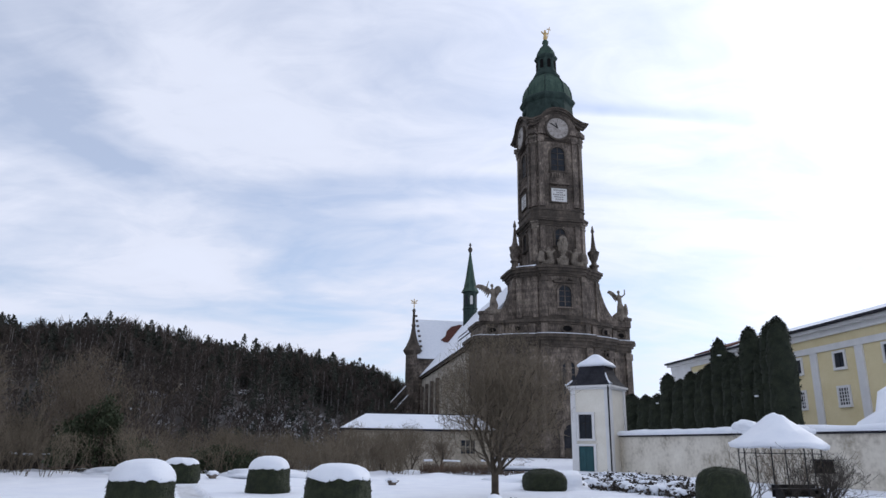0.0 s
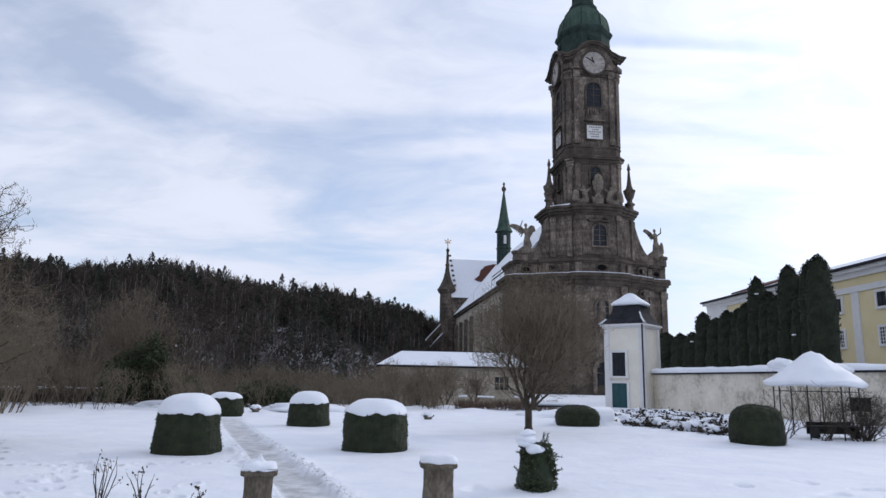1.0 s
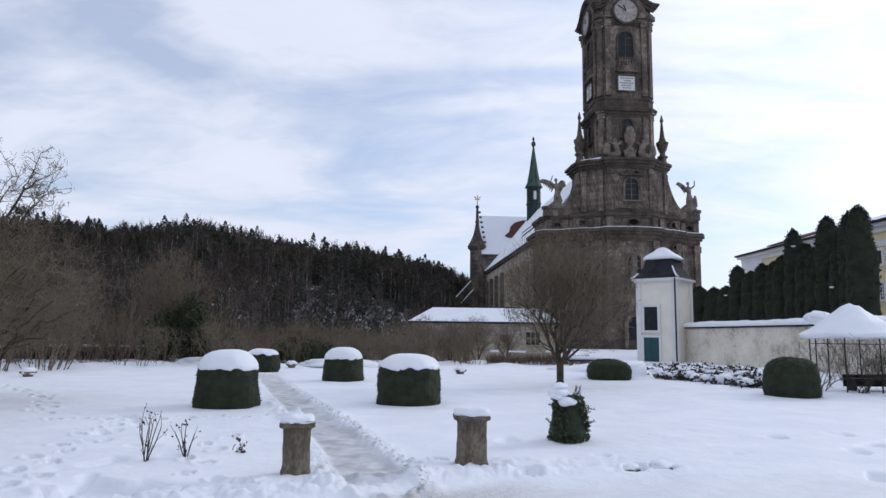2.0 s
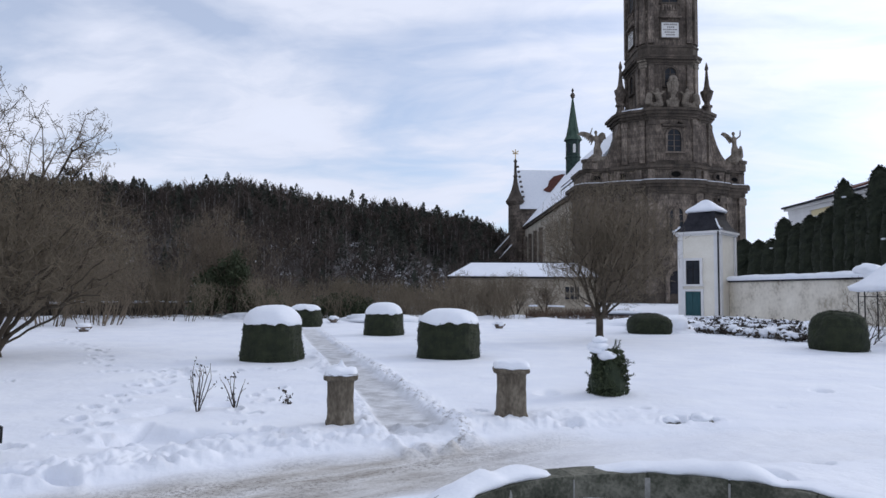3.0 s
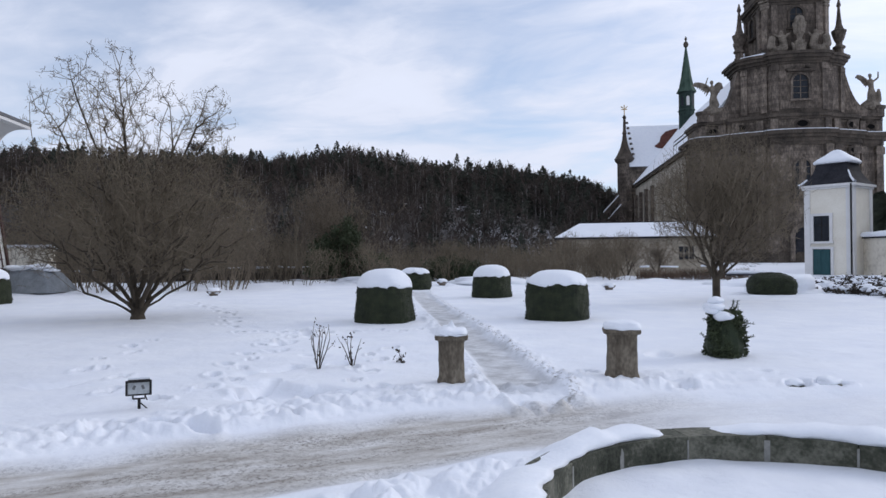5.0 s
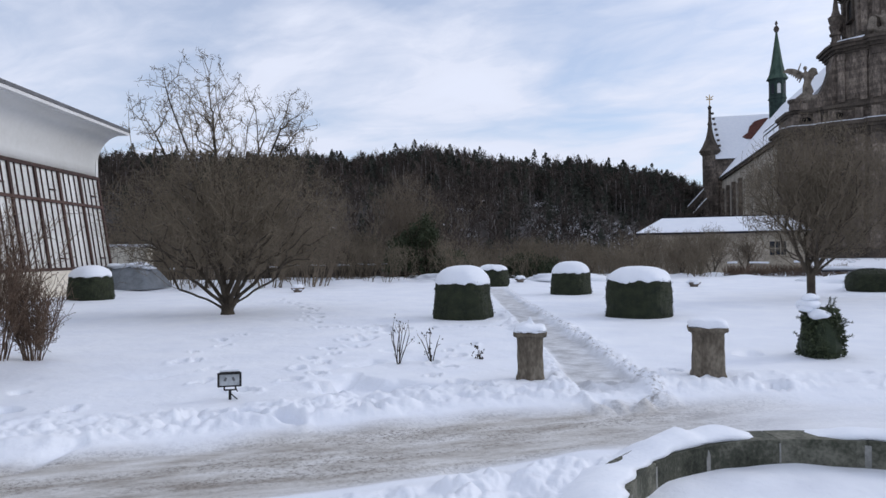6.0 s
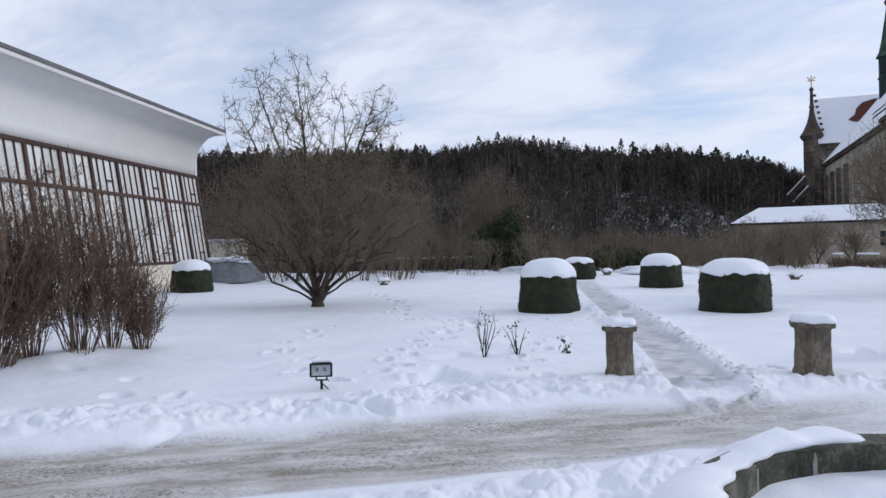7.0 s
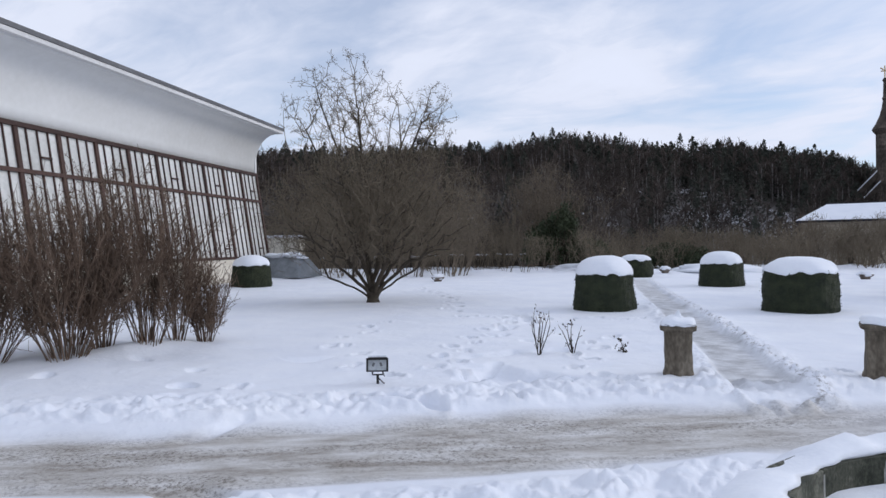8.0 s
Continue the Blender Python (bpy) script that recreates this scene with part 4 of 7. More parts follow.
def wing(bm, root, tip, drop, thick):
    """A feathered stone wing: overlapping blades that hang from its arm."""
    root, tip = Vector(root), Vector(tip)
    for i in range(9):
        t = i / 8
        p = root.lerp(tip, t) + Vector((0, 0, 0.25 * drop * math.sin(math.pi * t)))
        q = p + Vector(((tip.x - root.x) * 0.25, 0.05, -drop * (1.0 - 0.62 * t)))
        mass(bm, p, q, thick, thick * 0.55)


def statue(label, u, n, z, rows, wings, size=0.09):
    """A weathered stone figure on the church: one plain mesh."""
    bm = bmesh.new()
    for r in rows:
        mass(bm, *r)
    for w in wings:
        wing(bm, *w)
    for v in bm.verts:
        v.co += noise.noise_vector(v.co * 1.7) * 0.06
    ob = fused(part("statue", bm, M_STATUE), size)
    ob.matrix_basis = pose(CH[0], CH[1], 0, 0, 0, 9.7) @ pose(u, n, z) @ Matrix.Scale(1.16, 4)
    return tagged(ob, label, "statue", "church statues")


ROCK = [((-0.9, 0, 0.0), (-0.3, 0, 0.6), 0.6, 0.5), ((0.9, 0.1, 0.0), (0.3, 0, 0.5), 0.6, 0.5), ((0, -0.3, 0.0), (0, 0, 0.9), 0.7, 0.5)]
STANDING = [((-0.22, 0, 0.8), (-0.12, -0.1, 2.0), 0.30, 0.36), ((0.3, 0.1, 0.8), (0.16, 0, 2.0), 0.28, 0.36), ((0.0, 0, 1.9), (0.05, -0.05, 2.8), 0.42, 0.36), ((0.05, -0.05, 2.8), (-0.05, 0, 3.6), 0.34, 0.46), ((-0.05, 0, 3.8), (-0.12, -0.1, 4.1), 0.16, 0.16), ((-0.14, -0.1, 4.4), (-0.14, -0.1, 4.55), 0.28, 0.24), ((0.35, 0, 2.4), (0.75, 0.15, 1.1), 0.20, 0.30)]
statue("winged stone angel on a scroll", -12.3, -1.4, 25.7, ROCK + STANDING + [((-0.35, 0, 3.6), (-1.0, -0.2, 4.2), 0.16, 0.12), ((-1.0, -0.2, 4.2), (-0.7, -0.3, 5.1), 0.12, 0.09), ((0.3, 0, 3.5), (0.9, -0.2, 3.0), 0.16, 0.12), ((1.0, 0.0, 0.2), (2.6, 0.2, 0.9), 0.45, 0.28)], [((-0.3, 0.35, 3.7), (-2.3, 0.5, 4.6), 1.1, 0.17), ((0.3, 0.35, 3.7), (1.35, 0.5, 4.3), 1.7, 0.16)])
statue("stone figure group on a pedestal", 12.9, -1.4, 25.8, ROCK + STANDING + [((-0.35, 0, 3.6), (-1.1, -0.2, 4.3), 0.17, 0.12), ((0.3, 0, 3.6), (0.95, -0.1, 4.1), 0.16, 0.12), ((0.95, -0.1, 4.1), (0.9, -0.2, 4.9), 0.12, 0.1), ((1.0, -0.2, 0.8), (0.95, -0.2, 1.9), 0.35, 0.3), ((0.95, -0.2, 2.2), (0.95, -0.2, 2.35), 0.24, 0.2)], [((-0.2, 0.35, 3.7), (-1.5, 0.5, 4.7), 0.8, 0.15)])
for sx, lab in ((-1, "stone figure lounging with an oval shield on the ledge"), (1, "seated stone figure leaning on a shield on the ledge")):
    statue(lab, sx * 2.75, -6.0, 34.1, [((sx * 0.9, 0, 0.4), (-sx * 0.5, 0, 0.7), 0.42, 0.55), ((-sx * 0.5, 0, 0.8), (-sx * 0.2, 0, 2.2), 0.55, 0.5), ((-sx * 0.1, 0, 2.75), (-sx * 0.1, -0.05, 2.95), 0.33, 0.28), ((-sx * 0.1, -0.1, 2.2), (sx * 0.8, -0.2, 2.6), 0.2, 0.16), ((-sx * 0.4, 0, 2.1), (-sx * 1.1, -0.1, 2.7), 0.2, 0.15), ((sx * 0.6, -0.2, 0.4), (sx * 1.3, -0.3, 1.3), 0.3, 0.25), ((sx * 1.35, -0.25, 0.9), (sx * 1.2, -0.25, 2.0), 0.55, 0.5)], [])


def crest_group():
    bm = bmesh.new()
    box(bm, 0, 0, 0.9, 1.7, 1.2, 1.9)
    mass(bm, (0, -0.2, 1.7), (0, -0.2, 2.2), 0.6, 0.5, 8)
    lathe(bm, [(0.45, 2.2), (0.75, 2.9), (1.15, 3.9), (1.2, 4.5), (0.95, 5.0), (1.05, 5.3), (0.75, 5.8), (0.2, 6.1)], 12, (0, -0.2))
    for i in range(12):
        a = 2 * math.pi * i / 12
        mass(bm, (0.95 * math.cos(a), -0.2 + 0.95 * math.sin(a), 3.1), (1.2 * math.cos(a), -0.2 + 1.2 * math.sin(a), 4.7), 0.14, 0.2)
        mass(bm, (0.8 * math.cos(a), -0.2 + 0.8 * math.sin(a), 5.2), (0.5 * math.cos(a), -0.2 + 0.5 * math.sin(a), 5.9), 0.13, 0.1)
    for sx in (-1, 1):
        mass(bm, (sx * 0.9, 0, 0.4), (sx * 1.3, 0, 1.5), 0.4, 0.25)
    ob = fused(part("stone_crest", bm, M_STATUE), 0.09)
    ob.matrix_basis = pose(CH[0], CH[1], 0, 0, 0, 9.7) @ pose(0, -6.3, 34.1) @ Matrix.Diagonal((0.78, 0.78, 0.98, 1))
    tagged(ob, "carved stone urn crest with crown", "ornament")


crest_group()


def obelisk(u, n):
    bm = bmesh.new()
    lathe(bm, [(0.95, 0), (0.95, 0.25), (0.75, 0.4), (0.7, 1.8), (1.0, 2.0), (1.0, 2.2), (0.55, 2.5), (0.5, 2.9), (0.85, 3.6), (1.15, 4.6), (1.2, 4.9), (0.75, 5.2), (0.5, 5.9), (0.32, 7.4), (0.2, 8.9), (0.36, 9.2), (0.3, 9.5), (0.08, 10.4)], 10)
    ob = part("stone_obelisk", bm, M_STONE)
    ob.matrix_basis = pose(CH[0], CH[1], 0, 0, 0, 9.7) @ pose(u, n, 34.0)
    tagged(ob, "slender stone obelisk on the church ledge", "ornament", "church obelisks")


for u in (-1, 1):
    obelisk(8.4 if u > 0 else -7.6, -0.6)
    obelisk(u * 6.2, 4.0)


def gold_figure():
    bm = bmesh.new()
    lathe(bm, [(0.35, 0), (0.45, 0.5), (0.32, 1.2), (0.42, 1.7), (0.15, 1.95), (0.24, 2.15), (0.2, 2.4), (0.05, 2.55)], 10)
    box(bm, 0.75, 0, 1.9, 0.14, 0.14, 3.0, 0, 0, 12)
    box(bm, 0.85, 0, 2.75, 0.9, 0.14, 0.14, 0, 0, 12)
    box(bm, 0.4, 0, 1.6, 0.8, 0.2, 0.2, 0, 0, -20)
    box(bm, -0.55, 0, 1.75, 0.8, 0.2, 0.2, 0, 0, 50)
    ob = part("statue", bm, M_GOLD)
    ob.matrix_basis = pose(CH[0], CH[1], 0, 0, 0, 9.7) @ pose(0, 0, 86.25)
    tagged(ob, "gilded figure holding a cross on the tower", "statue", "church statues")


gold_figure()


# ---- garden pavilion and wall ----
def pavilion():
    p = thing("garden_pavilion", "white plastered garden pavilion with dark bell roof and snow", "pavilion", (12.4, 55.2, 0), -35)
    w, e = 3.2, 6.35
    h = w / 2
    part("wall", boxes([(0, 0, e / 2 - 0.2, w, w, e + 0.4)]), M_PLASTER, p)
    bm = boxes([(s * (h - 0.2), -h - 0.03, e / 2, 0.4, 0.09, e) for s in (-1, 1)] + [(h + 0.03, s * (h - 0.2), e / 2, 0.09, 0.4, e) for s in (-1, 1)])
    part("corner_strip", bm, M_TRIM, p)
    bm = bmesh.new()
    sq = [(-h, -h), (h, -h), (h, h), (-h, h)]
    cornice(bm, sq, e - 0.25, [(0.15, 0.12), (0.15, 0.25)])
    part("eaves_moulding", bm, M_TRIM, p)
    prof = [(1.86, e + 0.06), (1.7, e + 0.16), (1.42, e + 0.5), (1.16, e + 1.0), (1.04, e + 1.5), (1.02, e + 1.75)]
    k4 = math.sqrt(2)
    part("bell_roof", lathe(bmesh.new(), [(r * k4, z) for r, z in prof], 4, turn=math.pi / 4), M_SLATE, p, "dark slate bell-shaped roof")
    snow = [(1.08, e + 1.60), (1.30, e + 1.62), (1.34, e + 1.74), (1.12, e + 1.96), (0.72, e + 2.22), (0.40, e + 2.50), (0.2, e + 2.62), (0.03, e + 2.66)]
    part("snow_cap", lathe(bmesh.new(), [(r, z) for r, z in snow], 32, square=5), M_SNOW, p, "thick snow on the roof top", True)
    # snow left on the hips and along the eaves
    for sx, sy in ((-1, -1), (1, -1)):
        pts = [(1.04, e + 1.7), (1.08, e + 1.5), (1.2, e + 1.0), (1.46, e + 0.5), (1.74, e + 0.18), (1.9, e + 0.12)]
        segs = [(sx * a[0], sy * a[0], a[1], sx * b[0], sy * b[0], b[1], 0.035 + 0.01 * i, 0.045 + 0.012 * i) for i, (a, b) in enumerate(zip(pts, pts[1:]))]
        tubes("hip_snow", segs[2:] if sx > 0 else segs[-2:], M_SNOW, p, 6)
    # door, window, drain pipe
    d = part("door", boxes([(-0.42, -h - 0.02, 0.92, 1.2, 0.08, 1.84)]), M_DOOR, p, "teal painted wooden door")
    part("door_panel", boxes([(-0.7, -h - 0.07, 0.5, 0.42, 0.05, 0.6), (-0.14, -h - 0.07, 0.5, 0.42, 0.05, 0.6), (-0.7, -h - 0.07, 1.3, 0.42, 0.05, 0.75), (-0.14, -h - 0.07, 1.3, 0.42, 0.05, 0.75)]), M_DOOR, d)
    part("door_frame", boxes([(-1.12, -h - 0.05, 0.95, 0.18, 0.14, 1.9), (0.28, -h - 0.05, 0.95, 0.18, 0.14, 1.9), (-0.42, -h - 0.05, 1.94, 1.6, 0.16, 0.16)]), M_TRIM, p)
    wn_ = part("window", boxes([(-0.42, -h - 0.01, 3.3, 1.05, 0.06, 1.8)]), M_GLASS_D, p, "dark sash window")
    part("window_frame", boxes([(-1.06, -h - 0.05, 3.3, 0.2, 0.14, 2.1), (0.22, -h - 0.05, 3.3, 0.2, 0.14, 2.1), (-0.42, -h - 0.05, 4.3, 1.5, 0.16, 0.18), (-0.42, -h - 0.08, 2.32, 1.6, 0.22, 0.14)]), M_TRIM, wn_)
    part("glazing_bar", boxes([(-0.42, -h - 0.05, 3.3, 0.05, 0.05, 1.8), (-0.42, -h - 0.05, 3.55, 1.05, 0.05, 0.05)]), M_IRON, wn_)
    tubes("drain_pipe", [(h - 0.05, -h - 0.12, 0.1, h - 0.05, -h - 0.12, e - 0.35, 0.06, 0.06), (h - 0.05, -h - 0.12, e - 0.35, h + 0.02, -h - 0.25, e + 0.02, 0.06, 0.06)], M_IRON, p, 8, "dark metal drain pipe")


pavilion()


def run_wall(name, label, a, b, h, thick, snow_h, seed, material=None):
    """A plastered garden wall from a to b with a rounded, uneven snow cap."""
    ln = math.hypot(b[0] - a[0], b[1] - a[1])
    w = thing(name, label, "garden wall", (a[0], a[1], 0), math.degrees(math.atan2(b[1] - a[1], b[0] - a[0])))
    part("wall_face", boxes([(ln / 2, 0, h / 2 - 0.25, ln, thick, h + 0.5)]), material or M_OLDPLASTER, w)
    part("coping", boxes([(ln / 2, 0, h + 0.06, ln, thick + 0.22, 0.12)]), M_SLATE, w)
    bm = bmesh.new()
    n = max(4, int(ln / 0.5))
    rows = []
    for i in range(n + 1):
        x = ln * i / n
        k = 1 + 0.35 * float(vnoise(x * 0.35, seed, 31)) + 0.25 * float(vnoise(x * 1.3, seed, 32))
        hw = thick / 2 + 0.2 + 0.04 * float(vnoise(x * 0.9, seed, 33))
        rows.append([bm.verts.new((x, hw * c, h + 0.11 + snow_h * k * s)) for c, s in ((-0.92, 0), (-1.04, 0.25), (-0.95, 0.6), (-0.65, 0.88), (0, 1), (0.65, 0.88), (0.95, 0.6), (1.04, 0.25), (0.92, 0))])
    for r, s in zip(rows, rows[1:]):
        for i in range(8):
            bm.faces.new((r[i], r[i + 1], s[i + 1], s[i]))
    part("snow_cap", bm, M_SNOW, w, "snow lying along the top", True)
    return w


west_wall = run_wall("garden_wall", "stained plaster garden wall capped with snow", (13.9, 54.0), (20.6, 31.5), 2.55, 0.5, 0.38, 1)
run_wall("garden_wall", "plaster garden wall capped with snow", (20.65, 31.4), (23.5, 22.0), 2.55, 0.5, 0.38, 5)

part("wall_opening", boxes([(19.2, -0.25, 0.95, 1.15, 0.08, 0.6)]), M_VOID, west_wall, "small dark opening")
part("opening_hood", boxes([(19.2, -0.3, 1.29, 1.3, 0.2, 0.07)]), M_SLATE, west_wall)


# ---- low house beside the church ----
def low_house():
    h = thing("low_house", "low cream-plastered outbuilding with snowy hipped roof", "house", (-7.5, 54.5, 0), 4)
    part("wall", boxes([(5.7, 2.5, 1.3, 11.4, 5, 3.0)]), M_BEIGE, h)
    part("plaster_field", boxes([(4.4, -0.03, 1.6, 5.2, 0.05, 1.6), (9.4, -0.03, 1.5, 3.6, 0.05, 2.2)]), M_BEIGE, h)
    part("eaves_board", boxes([(5.7, 2.5, 2.86, 12.0, 5.7, 0.14)]), M_SLATE, h)
    bm = bmesh.new()
    prism(bm, [(-0.35, -0.4), (11.75, -0.4), (11.75, 5.4), (-0.35, 5.4)], 2.95, 4.15, [(1.5, 2.3), (10.4, 2.3), (10.4, 2.7), (1.5, 2.7)])
    part("roof", bm, M_SNOW, h, "hipped roof under thin snow")
    part("ridge", boxes([(5.95, 2.5, 4.16, 9.1, 0.25, 0.14)]), M_SLATE, h)
    for x in (9.6,):
        w = part("window", boxes([(x, -0.06, 1.65, 1.1, 0.06, 1.0)]), M_GLASS_D, h, "small dark window")
        part("window_frame", boxes([(x - 0.6, -0.08, 1.65, 0.12, 0.12, 1.2), (x + 0.6, -0.08, 1.65, 0.12, 0.12, 1.2), (x, -0.08, 2.2, 1.3, 0.12, 0.1), (x, -0.1, 1.1, 1.35, 0.16, 0.1)]), M_BEIGE, w)
        part("glazing_bar", boxes([(x - 0.18, -0.1, 1.65, 0.05, 0.05, 1.0), (x + 0.18, -0.1, 1.65, 0.05, 0.05, 1.0), (x, -0.1, 1.65, 1.1, 0.05, 0.05)]), M_BEIGE, w)
    tubes("drain_pipe", [(7.4, -0.08, 0, 7.4, -0.08, 2.8, 0.05, 0.05)], M_BEIGE, h, 6)


low_house()


# ---- yellow abbey wing ----
def yellow_wing():
    a, b = (28.2, 84.0), (33.3, 43.5)
    ln = math.hypot(b[0] - a[0], b[1] - a[1])
    y = thing("abbey_wing", "long yellow two-storey abbey wing with white pilaster strips", "building", (a[0], a[1], 0), math.degrees(math.atan2(b[1] - a[1], b[0] - a[0])))
    part("wall", boxes([(ln / 2, 6, 5.5, ln, 12, 12.0)]), M_YELLOW, y)
    part("end_bay", boxes([(2.4, -0.08, 5.6, 4.9, 0.12, 11.5)]), M_TRIM, y, "white end bay")
    part("eaves_band", boxes([(ln / 2, -0.1, 11.15, ln, 0.25, 0.5), (ln / 2, -0.25, 11.5, ln + 0.5, 0.7, 0.3), (ln / 2, -0.065, 9.95, ln, 0.13, 0.5)]), M_TRIM, y)
    part("gutter", boxes([(ln / 2, -0.75, 11.72, ln + 0.6, 0.25, 0.2)]), M_SLATE, y)
    bm = bmesh.new()
    prism(bm, [(-0.5, -0.7), (ln + 0.5, -0.7), (ln + 0.5, 12.6), (-0.5, 12.6)], 11.75, 13.9, [(3.5, 5.8), (ln + 0.5, 5.8), (ln + 0.5, 6.2), (3.5, 6.2)])
    part("roof", bm, M_SNOW, y, "hipped roof covered in snow")
    part("bare_ridge", boxes([(6.6, 3.6, 13.28, 7.5, 4.4, 0.14, 0, 18.3)]), M_TILE, y, "bare dark tiles near the ridge")
    x = 26.4 + 2 * 5.4
    while x > 1:
        part("pilaster_strip", boxes([(x, -0.06, 4.7, 0.85, 0.14, 9.99)]), M_TRIM, y)
        xm = x - 2.3
        if xm > 1:
            for z, hh, ww in ((8.8, 1.15, 1.1), (5.95, 1.3, 1.1)):
                w = part("window", boxes([(xm, -0.02, z, ww, 0.06, hh)]), M_GLASS_D, y, "white framed window")
                part("window_frame", boxes([(xm - ww / 2 - 0.1, -0.06, z, 0.2, 0.14, hh + 0.4), (xm + ww / 2 + 0.1, -0.06, z, 0.2, 0.14, hh + 0.4), (xm, -0.06, z + hh / 2 + 0.1, ww, 0.14, 0.2), (xm, -0.09, z - hh / 2 - 0.1, ww + 0.3, 0.2, 0.2)]), M_TRIM, w)
                rows = [(xm, -0.07, z, 0.07, 0.05, hh)]
                if hh > 1.2:
                    rows += [(xm - 0.3, -0.07, z, 0.05, 0.05, hh), (xm + 0.3, -0.07, z, 0.05, 0.05, hh)] + [(xm, -0.07, z + d, ww, 0.05, 0.06) for d in (-0.4, -0.13, 0.13, 0.4)]
                    part("window_grille", boxes(rows), M_TRIM, w)
                else:
                    part("glazing_bar", boxes(rows), M_GLASS_D, w)
        x -= 5.4


yellow_wing()


# ---- greenhouse ----
def greenhouse():
    # local x runs along the front towards its far end, local y points into the building
    g = thing("greenhouse", "white cove-roofed greenhouse with brown timber glazing", "greenhouse", (-25.15, 17.25, 0), 114.8)
    x0, x1 = -26.0, 6.9
    ln, xm = x1 - x0, (x0 + x1) / 2
    part("plinth", boxes([(xm, 0.3, 0.42, ln, 0.6, 1.3)]), M_OLDPLASTER, g, "stained plaster plinth")
    # white cove above the glass
    prof = [(0.74, 5.46), (0.74, 5.9)] + [(-0.52 + 1.26 * math.cos(radians(a)) ** 0.9, 5.9 + 1.6 * math.sin(radians(a))) for a in range(4, 89, 4)] + [(-0.52, 7.5)]
    outer = prof + [(-0.50, 7.58), (2.2, 7.6), (2.2, 5.46)]
    part("cove_wall", side_prism(bmesh.new(), outer, x0, x1), M_GH_WALL, g, "smooth white concave wall", True)
    part("roof_edge", boxes([(xm, 0.365, 7.60, ln + 0.5, 2.17, 0.13)]), M_TRIM, g)
    part("fascia", boxes([(xm, -0.66, 7.745, ln + 0.6, 0.18, 0.14), (xm, 0.92, 7.76, ln + 0.6, 3.1, 0.1)]), M_FASCIA, g, "grey metal roof edge")
    part("end_wall", boxes([(x1 - 0.1, 3.5, 3.5, 0.2, 5.6, 7.9)]), M_GH_WALL, g)
    part("back_wall", boxes([(xm, 6.2, 3.5, ln, 0.2, 7.9), (x0 + 0.1, 3.5, 3.5, 0.2, 5.6, 7.9)]), M_GH_WALL, g)
    part("roof", boxes([(xm, 4.9, 7.7, ln + 0.4, 4.6, 0.2)]), M_SNOW, g)
    # leaning glazing: rails, posts, slats and panes
    za, zb, ya, yb = 1.08, 5.46, 0.08, 0.73
    lean = math.degrees(math.atan2(yb - ya, zb - za))
    length = math.hypot(yb - ya, zb - za)
    frame_m = pose(0, ya, za, -lean)
    glazing = new("glazing")
    glazing.parent = g
    glazing.matrix_basis = frame_m
    glazing["label"] = "leaning timber glazing with whitened panes"
    for z, t in ((0.05, 0.12), (2.95, 0.12), (length - 0.06, 0.14)):
        part("rail", boxes([(xm, -0.04, z, ln, 0.10, t)]), M_GH_WOOD, glazing)
    post = box(bmesh.new(), 0, -0.03, length / 2, 0.15, 0.08, length)
    slat = box(bmesh.new(), 0, -0.01, length / 2, 0.045, 0.045, length)
    pane = box(bmesh.new(), 0, 0.03, length / 2, 0.41, 0.02, length)
    me_post, me_slat, me_pane = (bpy.data.meshes.new(k) for k in ("post", "slat", "pane"))
    for bm, me, m in ((post, me_post, M_GH_WOOD), (slat, me_slat, M_GH_WOOD), (pane, me_pane, M_GH_PANE)):
        bm.to_mesh(me)
        bm.free()
        me.materials.append(m)
    x, i = x1 - 0.1, 0
    while x > x0 + 1.7:
        for k in range(4):
            for nm, me, dx in (("post" if k == 0 else "slat", me_post if k == 0 else me_slat, 0), ("pane", me_pane, -0.217)):
                o = new(nm, me)
                o.parent = glazing
                o.location = (x - 0.435 * k + dx, 0, 0)
        if i % 2 == 0:
            for z in (3.45, 0.5):
                part("vent_latch", boxes([(x - 0.65, -0.05, z, 0.42, 0.05, 0.06)]), M_GH_WOOD, glazing)
        x -= 1.74
        i += 1
    for x in (5.2, -3, -12):
        part("plinth_vent", boxes([(x, -0.03, 0.35, 0.35, 0.06, 0.4)]), M_IRON, g)


greenhouse()


